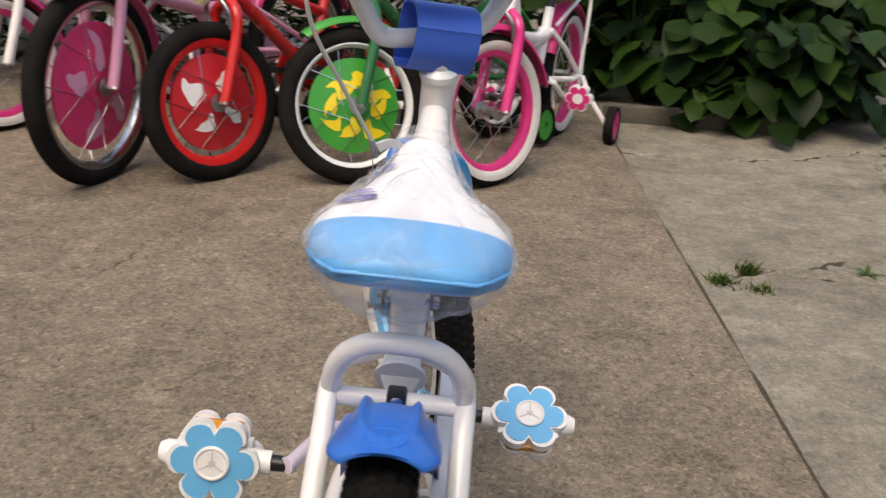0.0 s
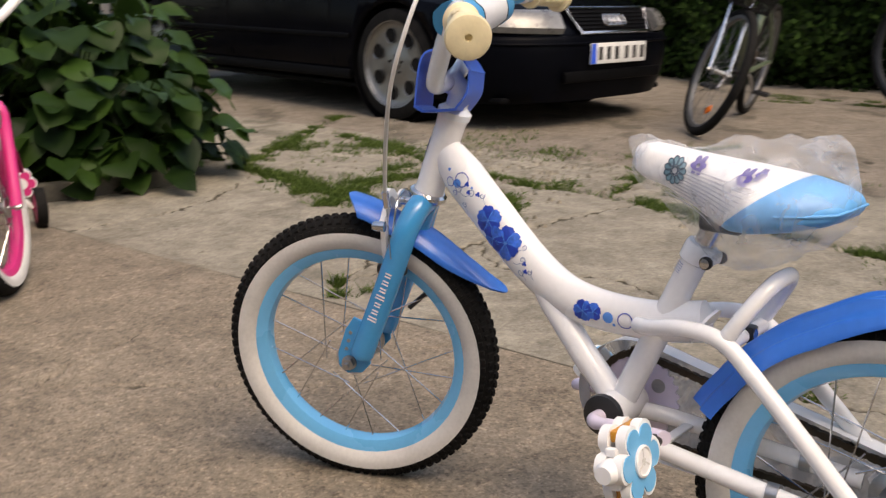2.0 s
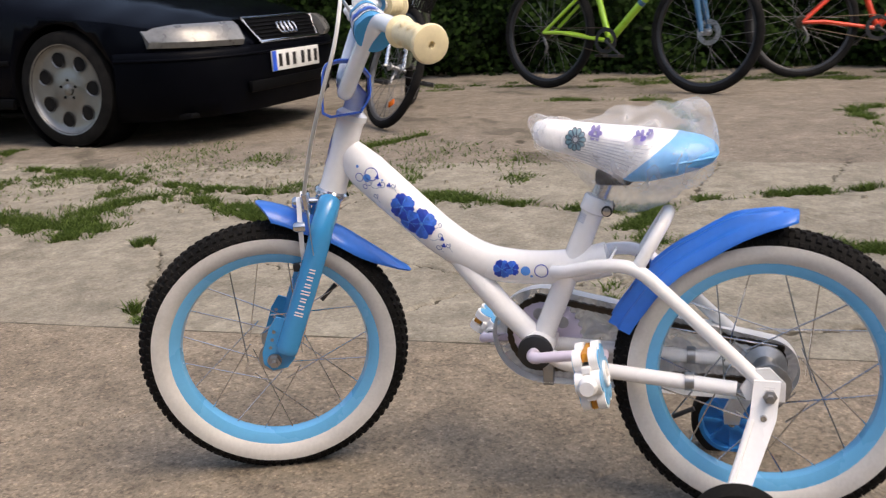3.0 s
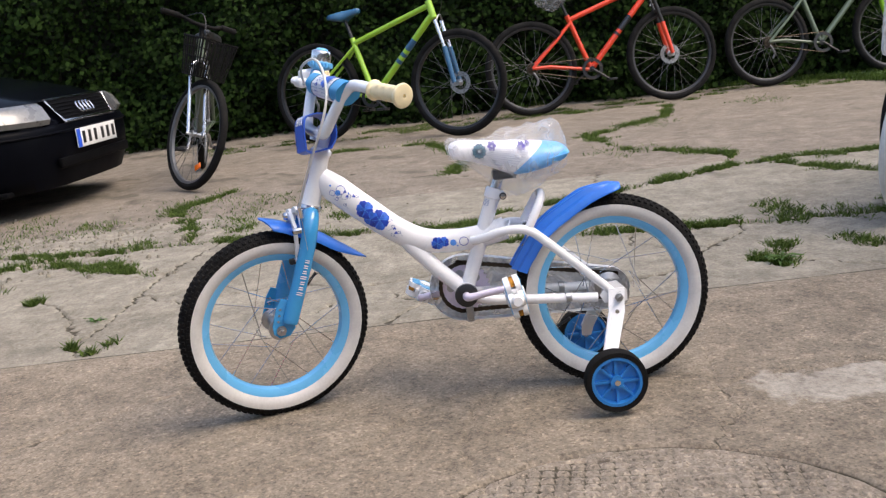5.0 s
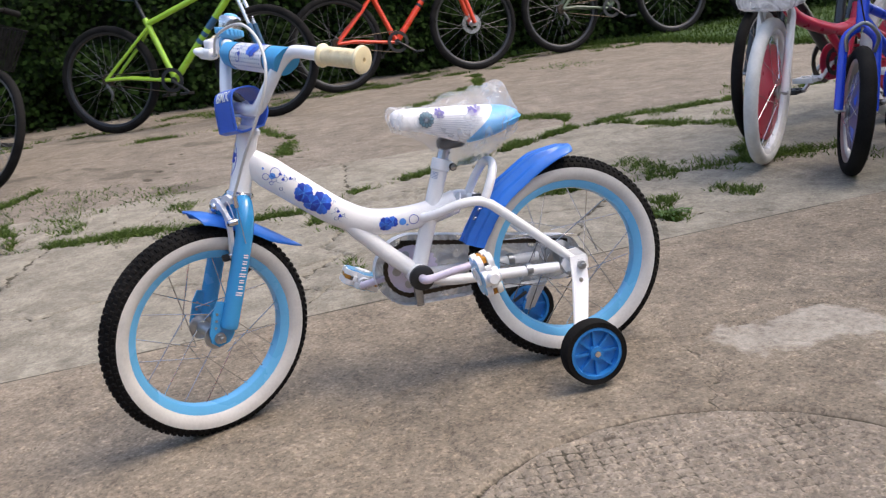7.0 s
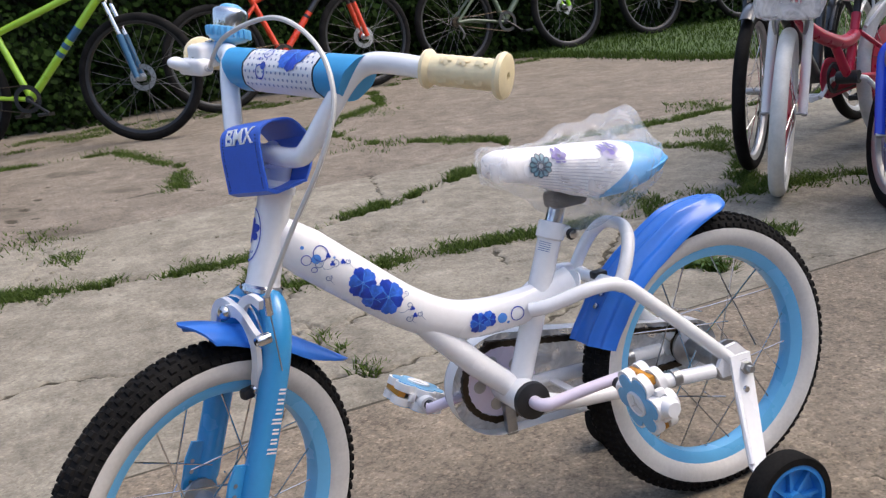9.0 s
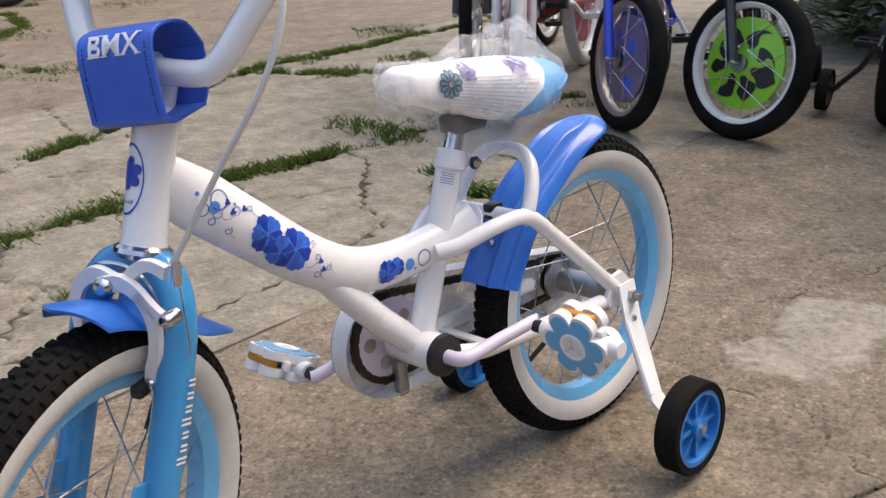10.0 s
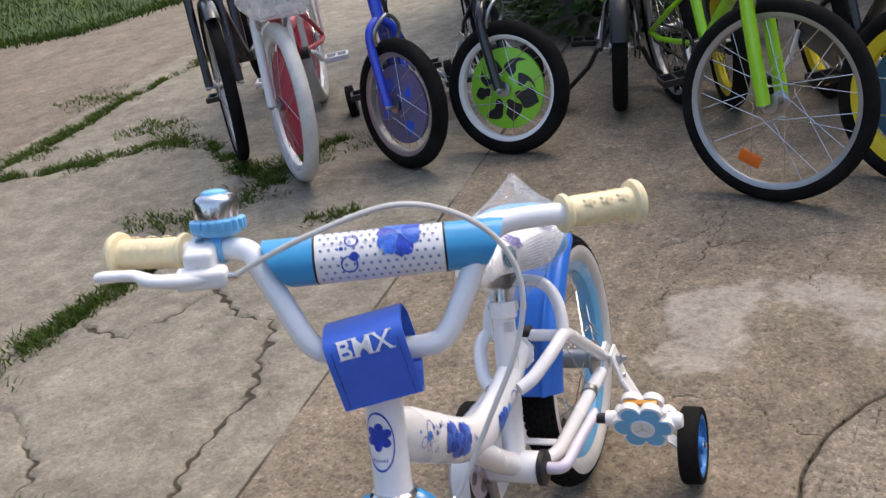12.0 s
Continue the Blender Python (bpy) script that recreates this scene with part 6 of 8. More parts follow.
        steered("grip", turned([(0.015, 0), (0.017, 0.004), (0.0165, 0.1), (0.019, 0.104), (0.012, 0.108)], 12, caps=True, m=Matrix.Translation(gy + Vector((s * (wdt - 0.11 if adult else 0.17), -0.03, 0.02))) @ Vector((s, -0.2, 0)).to_track_quat("X", "Z").to_matrix().to_4x4()), g("grip", BLACKP))
    steered("stem", bar([hi, hi + ax * (0.07 if adult else g("bar_up", 0.12) * 0.6), hi + ax * (0.09 if adult else g("bar_up", 0.12) * 0.7) + Vector((0, 0.03, 0))], 0.014, 10), g("bar", BLACKP))
    gy = hi + ax * (0.09 if adult else g("bar_up", 0.12))
    lowb = hi + ax * (0.09 if adult else g("bar_up", 0.12) * 0.6)
    steered("handlebar", bar(spline([gy + Vector((-wdt, -0.05, 0.02)), gy + Vector((-wdt * 0.55, -0.03, 0.02)), lowb + Vector((-0.06, 0.02, 0)), lowb + Vector((0.06, 0.02, 0)), gy + Vector((wdt * 0.55, -0.03, 0.02)), gy + Vector((wdt, -0.05, 0.02))], 6), 0.0115, 10), g("bar", BLACKP))
    steered("brake_caliper", bar(spline([lo + Vector((-0.04, 0.03, -0.07)), lo + Vector((-0.045, 0.04, -0.02)), lo + Vector((0, 0.045, 0.02)), lo + Vector((0.045, 0.04, -0.02)), lo + Vector((0.04, 0.03, -0.07))], 5), 0.006, 8), g("brake", STEEL))
    steered("brake_cable", bar(spline([lo + Vector((0, 0.045, 0.02)), lo + Vector((0.04, 0.09, 0.14)), gy + Vector((0.05, 0.08, 0.06)), gy + Vector((0.12, 0.0, 0.02))], 6), 0.0025, 6), g("cable", BLACKP))
    # saddle
    sp = seat_top + (seat_top - bb).normalized() * (0.16 if adult else 0.06)
    fixed("seat_post", bar([seat_top - (seat_top - bb).normalized() * 0.02, sp], 0.0125, 10), g("post", BLACKP))
    k = 1.12 if adult else 0.95
    smesh = saddle_mesh(0.071, 0.3125)
    bmesh.ops.transform(smesh, matrix=Matrix.Translation(sp) @ Matrix.Scale(k, 4) @ Matrix.Translation((0, -0.19, -0.49)), verts=smesh.verts)
    fixed("saddle", smesh, g("saddle", BLACKP))
    if g("bag"):
        bmx = saddle_mesh(0.071, 0.3125, 0.012, 0.006, 34, 34)
        bmesh.ops.transform(bmx, matrix=Matrix.Translation(sp + Vector((0, -0.01, 0.02))) @ Matrix.Diagonal((k * 0.9, k * 1.2, k * 2.7, 1)) @ Matrix.Translation((0, -0.19, -0.5)), verts=bmx.verts)
        for v in bmx.verts:
            v.co += noise.noise_vector(Vector((v.co.x * 9, v.co.y * 22, v.co.z * 5))) * 0.016 + Vector((0, 0.25 * (v.co.z - sp.z), 0))
        fixed("saddle_bag", bmx, BAG_GREY, "clear crumpled plastic bag")
    # chainring and chain
    cr = 0.085 if adult else 0.05
    fixed("chainring", turned([(cr * 0.7, -0.002), (cr, -0.002), (cr, 0.002), (cr * 0.7, 0.002)], 32, closed=True, m=Matrix.Translation(bb + Vector((0.05, 0, 0)))), g("ring", BLACKP))
    loop = [bb + Vector((0.05, 0, cr)), Vector((0.05, 0, R + 0.03)), Vector((0.05, -0.03, R)), Vector((0.05, 0, R - 0.03)), bb + Vector((0.05, 0, -cr)), bb + Vector((0.05, cr, 0))]
    fixed("chain", bar(loop, 0.0035, 6, closed=True), CHAIN)
    if adult:
        steered("brake_disc", turned([(0.05, -0.001), (0.08, -0.001), (0.08, 0.001), (0.05, 0.001)], 32, closed=True, m=Matrix.Translation(hub + Vector((-0.035, 0, 0)))), STEEL) if g("susp", True) else None
        fixed("derailleur", bar(spline([(0.06, 0.0, R - 0.03), (0.063, 0.02, R - 0.06), (0.063, 0.035, R - 0.1), (0.06, 0.02, R - 0.14)], 4), [0.009] * 12 + [0.006], 8), DULLSPOKE)
        fixed("cassette", turned([(0.045, 0.02), (0.04, 0.045)], 20, caps=True, m=Matrix.Translation((0, 0, R))), CHAIN)
    elif g("case", True):
        co = []
        for i in range(21):
            q = radians(-95 + 190 * i / 20)
            co.append((bb.y + 0.07 * math.cos(q), bb.z + 0.068 * math.sin(q)))
        for i in range(13):
            q = radians(95 + 170 * i / 12)
            co.append((0.03 * math.cos(q), R + 0.04 * math.sin(q)))
        fixed("chain_guard", slab_of(bmesh.new(), co, 0.004, Matrix.Translation((0.062, 0, 0)) @ tox), g("case_m", frame_m))
    if g("fender"):
        steered("front_mudguard", strip_arc(hub.y, R, R + 0.012, 60, 170, tw * 1.2, 24), g("fender"))
        fixed("rear_mudguard", strip_arc(0, R, R + 0.012, 25, 160, tw * 1.2, 28), g("fender"))
    if g("training"):
        for s in (-1, 1):
            at = Vector((s * 0.19, 0.03, 0.062))
            w = part("training_wheel", turned([(0.06, -0.014), (0.06, 0.014), (0.048, 0.016), (0.048, -0.016)], 28, closed=True), RUBBER, th, "small training wheel", Matrix.Translation(at))
            part("wheel_centre", turned([(0.048, -0.012), (0.048, 0.012), (0.012, 0.016), (0.012, -0.016)], 28, closed=True), g("training"), w)
            fixed("training_wheel_bracket", bar([Vector((s * 0.07, 0, R)), Vector((s * 0.1, 0.01, R * 0.7)), at + Vector((-s * 0.02, 0, 0))], 0.008, 6), g("bracket", WHITE))
    if g("carrier"):
        for s in (-1, 1):
            fixed("carrier_stay", bar(spline([Vector((s * 0.06, 0.0, R)), Vector((s * 0.06, -0.06, 2 * R + 0.02)), Vector((s * 0.05, -0.02, 2 * R + 0.05)), seat_top + Vector((s * 0.02, -0.02, -0.05))], 4), 0.006, 8), g("carrier"))
        fixed("carrier_plate", block(bmesh.new(), (0, -0.02, 2 * R + 0.055), (0.1, 0.16, 0.008), 0.003), g("carrier"))
    if g("basket"):
        bc = gy + Vector((0, 0.15, -0.1 - g("basket_drop", 0)))
        bw = g("basket_k", 1.0)
        bk = steered("basket", bar([bc + Vector((x * bw, y, 0.11)) for x, y in ((-0.17, -0.12), (0.17, -0.12), (0.17, 0.12), (-0.17, 0.12))], 0.007, 6, closed=True), g("basket"), g("basket_label", "woven wire basket"))
        for zz, w, d in ((0.055, 0.16, 0.112), (0.0, 0.15, 0.105), (-0.055, 0.14, 0.1), (-0.11, 0.13, 0.095)):
            part("basket_hoop", bar([bc + Vector((x * bw, y, zz)) for x, y in ((-w, -d), (w, -d), (w, d), (-w, d))], 0.004, 5, closed=True), g("basket"), bk)
        for i in range(-5, 6):
            part("basket_wire", bar([bc + Vector((i * 0.033 * bw, -0.12, 0.11)), bc + Vector((i * 0.026 * bw, -0.095, -0.11)), bc + Vector((i * 0.026 * bw, 0.095, -0.11)), bc + Vector((i * 0.033 * bw, 0.12, 0.11))], g("basket_wire", 0.003), 4), g("basket"), bk)
        for i in range(-4, 5):
            part("basket_wire", bar([bc + Vector((-0.17 * bw, i * 0.029, 0.11)), bc + Vector((-0.13 * bw, i * 0.023, -0.11)), bc + Vector((0.13 * bw, i * 0.023, -0.11)), bc + Vector((0.17 * bw, i * 0.029, 0.11))], g("basket_wire", 0.003), 4), g("basket"), bk)
        if g("lining"):
            part("basket_lining", block(bmesh.new(), tuple(bc), (0.36 * bw, 0.255, 0.25), 0.03), g("lining"), bk)
    if g("reflector"):
        part("spoke_reflector", block(bmesh.new(), (0.006, 0, -R * 0.62), (0.008, 0.06, 0.032), 0.0035, Matrix.Rotation(radians(g("reflector")), 4, "X")), ORANGE_R, [o for o in th.children if o.name.startswith("front_wheel")][-1], "orange spoke reflector")
    if g("extra"):
        g("extra")(th, st, hub, lo, hi, bb, seat_top, R)
    return th


def disc_art(mats, seed):
    """Plain painted shapes on a wheel cover: a few curved fields of colour."""
    def draw(wheel_ob, r):
        rnd = random.Random(seed)
        for n, m in enumerate(mats):
            for k in range(4):
                a0, r0, r1 = rnd.uniform(-0.3, 0.3) + 1.57 * k + 0.8 * n, rnd.uniform(0.24, 0.42), rnd.uniform(0.68, 0.95)
                wide, skew = rnd.uniform(0.15, 0.34), rnd.uniform(-0.9, 0.9)
                for s in (-1, 1):
                    bmx = bmesh.new()
                    at = lambda p, q: bmx.verts.new((s * (0.021 - 0.0165 * (p * r - 0.02) / (r - 0.02) + 0.001 + 0.0004 * n), p * r * math.cos(q), p * r * math.sin(q)))
                    rows = []
                    for i in range(13):
                        u = i / 12
                        p, w = r0 + (r1 - r0) * u, wide * math.sin(math.pi * min(1, u * 0.97 + 0.03)) ** 0.8 * (1 + 0.35 * math.sin(u * 7 + k))
                        q = a0 + skew * (u - 0.4) ** 2 * 1.6
                        rows.append([at(p, q - w / p * 0.7), at(p, q), at(p, q + w / p * 0.7)])
                    for x, y in zip(rows, rows[1:]):
                        for i in range(2):
                            bmx.faces.new((x[i], x[i + 1], y[i + 1], y[i]))
                    part("cover_print", bmx, m, wheel_ob, "painted shape on the wheel cover")
    return draw


PINK = paint("pink_paint", (0.66, 0.03, 0.2), 0.3)
HOTPINK = material("pink_plastic", (0.66, 0.035, 0.20), 0.35, var=0.08, s1=20, bump=0.03)
BAG_GREY = film("grey_plastic_bag", (0.5, 0.5, 0.52), 0.34, 0.12, 0.5)
BAGM = film("cloudy_plastic_bag", (0.8, 0.8, 0.82), 0.6, 0.2)
ROSE = material("rose_plastic", (0.74, 0.05, 0.17), 0.35, var=0.1, s1=20, bump=0.03)
PALEPINK = paint("pale_pink_paint", (0.75, 0.36, 0.52), 0.3)
RED = paint("red_paint", (0.62, 0.02, 0.02), 0.25)
REDP = material("red_plastic", (0.55, 0.02, 0.03), 0.35, var=0.08, s1=20, bump=0.03)
CORAL = material("clear_red_plastic", (0.50, 0.02, 0.055), 0.3, var=0.08, s1=20, bump=0.03)
GREEN = paint("green_paint", (0.012, 0.13, 0.035), 0.25)
GREENP = material("green_plastic", (0.035, 0.31, 0.04), 0.35, var=0.1, s1=20, bump=0.03)
LIME = paint("lime_paint", (0.32, 0.68, 0.02), 0.3)
LIMEP = material("lime_plastic", (0.25, 0.62, 0.04), 0.35, var=0.08, s1=20, bump=0.03)
YELLOWP = material("yellow_plastic", (0.85, 0.66, 0.03), 0.35, var=0.08, s1=20, bump=0.03)
LIMEYEL = paint("yellow_green_paint", (0.31, 0.54, 0.03), 0.3)
ORANGE = paint("orange_paint", (0.66, 0.05, 0.014), 0.3)
GREYP = paint("grey_green_paint", (0.085, 0.115, 0.07), 0.35)
DBLUE = paint("teal_blue_paint", (0.02, 0.10, 0.20), 0.3)
BLUE = paint("bright_blue_paint", (0.015, 0.06, 0.60), 0.25)
NAVYP = material("violet_blue_plastic", (0.13, 0.12, 0.25), 0.35, var=0.2, s1=20, bump=0.03)
BLUEP = material("vivid_blue_plastic", (0.02, 0.10, 0.65), 0.35, var=0.1, s1=20, bump=0.03)
WTYRE = material("white_rubber", (0.6, 0.59, 0.56), 0.65, var=0.12, s1=20, s2=120, bump=0.5, depth=0.002)
ALU = material("alloy_rim", (0.45, 0.45, 0.45), 0.5, 0.9, 0.1, 20, 120, 0.05, 0.0005)
BLACKPT = paint("black_paint", (0.012, 0.012, 0.013), 0.3)
ROW1, ROW2, ROW3 = "children's bicycles parked in a row", "bicycles lined up beside the pad", "mountain bicycles leaning along the hedge"

bicycle("child_bicycle", "pink children's bicycle with a pink disc in its front wheel", ROW1, (-0.815, 1.83), 28, 12, 0.25, 0.85,
        dict(frame=PALEPINK, fork=PALEPINK, rim=CHROME, disc=ROSE, disc_print=disc_art([PALEPINK], 3), step=True, fender=HOTPINK, saddle=HOTPINK, bar=WHITE, training=HOTPINK, basket=OFFWHITE))
bicycle("child_bicycle", "red children's bicycle with a red and white wheel disc", ROW1, (-0.545, 1.91), 30, -11, 0.205, 0.7,
        dict(frame=RED, rim=RED, disc=REDP, disc_print=disc_art([OFFWHITE], 5), saddle=REDP, bar=WHITE, training=REDP, rim_d=0.02))
bicycle("child_bicycle", "green children's bicycle with a green and yellow wheel disc", ROW1, (-0.18, 1.95), 34, -31, 0.205, 0.7,
        dict(frame=GREEN, rim=SILVERW, rim_d=0.009, disc=GREENP, disc_print=disc_art([YELLOWP, YELLOWP], 8), fender=GREENP, saddle=BLACKP, training=GREENP))
bicycle("child_bicycle", "pink and white children's bicycle with whitewall tyres and flower pedals", ROW1, (0.167, 1.98), 22, -23, 0.203, 0.66,
        dict(frame=WHITE, fork=PINK, rim=HOTPINK, wall=WALL, step=True, fender=HOTPINK, saddle=HOTPINK, bar=WHITE, training=HOTPINK, flower=HOTPINK, crank=WHITE, carrier=WHITE, lean=0, case_m=WHITE))
bicycle("child_bicycle", "white children's bicycle with pink trim behind the row", ROW1, (-1.28, 2.3), 35, 0, 0.203, 0.66,
        dict(frame=WHITE, fork=WHITE, rim=HOTPINK, wall=WALL, step=True, fender=HOTPINK, saddle=HOTPINK, bar=WHITE, training=HOTPINK, crank=WHITE))

bicycle("bicycle", "black trekking bicycle with an orange reflector strip", ROW2, (1.51, -1.45), 158, 16, 0.265, 0.92,
        dict(frame=BLACKPT, adult=True, susp=False, rim=ALU, tyre_w=0.042, fender=BLACKPT, saddle=BLACKP, reflector=35, spokes=24, lean=3))
bicycle("bicycle", "white and red bicycle with white tyres, red disc and basket", ROW2, (1.16, -1.26), 158, 21, 0.25, 0.85,
        dict(frame=CORAL, fork=WHITE, rim=WHITE, tyre=WTYRE, tyre_w=0.046, basket_k=0.52, disc=CORAL, disc_rear=CORAL, step=True, bar=WHITE, saddle=OFFWHITE, basket=OFFWHITE, basket_label="white wire basket in clear wrap", lining=BAGM, pedal=OFFWHITE, crank=WHITE, lean=2, carrier=WHITE))
bicycle("child_bicycle", "blue children's bicycle with a clear blue-printed wheel disc", ROW2, (0.815, -1.335), 156, 38, 0.203, 0.68,
        dict(frame=BLUE, rim=ALU, rim_d=0.012, disc=NAVYP, disc_print=disc_art([BLUEP], 2), saddle=BLUEP, training=BLUEP))
bicycle("child_bicycle", "black and green children's bicycle with a bright green wheel disc", ROW2, (0.505, -1.43), 156, 58, 0.203, 0.68,
        dict(frame=BLACKPT, fork=BLACKPT, rim=WHITE, rim_d=0.011, disc=LIMEP, disc_print=disc_art([BLACKP, BLACKP], 6), saddle=LIMEP, training=BLACKP))
bicycle("child_bicycle", "black children's bicycle with lime trim and training wheels", ROW2, (0.36, -2.44), -10, 0, 0.203, 0.68,
        dict(frame=BLACKPT, fork=LIME, rim=ALU, fender=BLACKP, saddle=LIMEP, training=BLACKP, bracket=BLACKP))
bicycle("bicycle", "lime green bicycle with alloy rims and an orange reflector", ROW2, (-0.285, -1.07), 155, 44, 0.248, 0.82,
        dict(frame=LIME, fork=LIME, rim=ALU, rim_d=0.012, tyre_w=0.04, spokes=28, reflector=-40, saddle=BLACKP, case=False, fork_r=0.017, lean=3))
bicycle("child_bicycle", "black children's bicycle with yellow rims and a dark blue disc", ROW2, (-0.62, -1.12), 162, 40, 0.225, 0.72,
        dict(frame=BLACKPT, fork=BLACKPT, rim=YELLOWP, rim_d=0.03, disc=DBLUE, saddle=YELLOWP, fender=None, training=YELLOWP))
bicycle("child_bicycle", "black and yellow children's bicycle parked behind the others", ROW2, (-0.12, -1.75), 172, 10, 0.203, 0.68,
        dict(frame=BLACKPT, fork=BLACKPT, rim=YELLOWP, rim_d=0.026, saddle=YELLOWP, training=BLACKP))

bicycle("city_bicycle", "silver and black city bicycle with a dark wire basket", ROW3, (3.75, 1.735), 82, 32, 0.33, 1.05,
        dict(frame=GREYP, fork=CHROME, fork_r=0.011, bar_w=0.25, rim=DULLSPOKE, adult=True, susp=False, step=True, tyre_w=0.045, spokes=28, spoke_m=DULLSPOKE, basket=RUBBER, basket_k=0.66, basket_wire=0.0048, basket_drop=0.09, reflector=10, bar=RUBBER, grip=RUBBER, lean=-12))
bicycle("mountain_bicycle", "yellow-green and blue mountain bicycle leaning by the hedge", ROW3, (5.05, 0.05), 28, 0, 0.38, 1.2,
        dict(frame=LIMEYEL, fork=DBLUE, adult=True, spoke_m=DULLSPOKE, crank=BLACKP, rim=BLACKP, tyre_w=0.055, spokes=28, saddle=DBLUE, chrome=True, lean=-5, mark=((0.3, 0.42, DBLUE), (0.46, 0.5, DBLUE), (0.54, 0.58, DBLUE))))
bicycle("mountain_bicycle", "orange mountain bicycle with a plastic bag over its saddle", ROW3, (5.95, -1.76), -4, 0, 0.375, 1.16,
        dict(frame=ORANGE, fork=ORANGE, adult=True, spoke_m=DULLSPOKE, crank=BLACKP, rim=BLACKP, tyre_w=0.055, spokes=28, bag=True, lean=-5, mark=((0.3, 0.48, BLACKPT), (0.52, 0.55, BLACKPT))))
bicycle("mountain_bicycle", "grey and green mountain bicycle at the hedge", ROW3, (6.3, -3.76), -4, 0, 0.365, 1.12,
        dict(frame=GREYP, fork=LIME, frame2=GREYP, adult=True, spoke_m=DULLSPOKE, crank=BLACKP, rim=BLACKP, tyre_w=0.055, spokes=28, lean=-5))
bicycle("mountain_bicycle", "dark mountain bicycle with a pale fork farther along the hedge", ROW3, (6.4, -5.76), -4, 0, 0.365, 1.1,
        dict(frame=BLACKPT, fork=SILVERW, adult=True, spoke_m=DULLSPOKE, crank=BLACKP, rim=BLACKP, tyre_w=0.055, spokes=28, lean=-5))

# ---- the dark saloon car ----
CARPAINT = material("dark_blue_car_paint", (0.0016, 0.0019, 0.0036), 0.18, 0.0, 0.2, 3, 60, 0.02, 0.0005, 0.0, spec=0.06)
BUMPER = material("dark_satin_bumper", (0.0017, 0.002, 0.0035), 0.4, var=0.2, s1=10, bump=0.05, spec=0.04)
CARPLASTIC = material("dark_bumper_plastic", (0.003, 0.003, 0.0035), 0.55, var=0.2, s1=10, bump=0.1, spec=0.06)
GLASS = material("dark_car_glass", (0.012, 0.014, 0.015), 0.06, var=0.1, bump=0)
LAMP = material("clear_headlight", (0.17, 0.168, 0.162), 0.3, 0.3, var=0.3, s1=14, s2=60, bump=0.3, depth=0.004, coat=0.4)
PLATE = material("white_number_plate", (0.72, 0.72, 0.70), 0.4, var=0.04, bump=0)
ALLOY = material("silver_alloy_wheel", (0.23, 0.228, 0.222), 0.34, 0.8, var=0.12, s1=12, s2=120, bump=0.05)


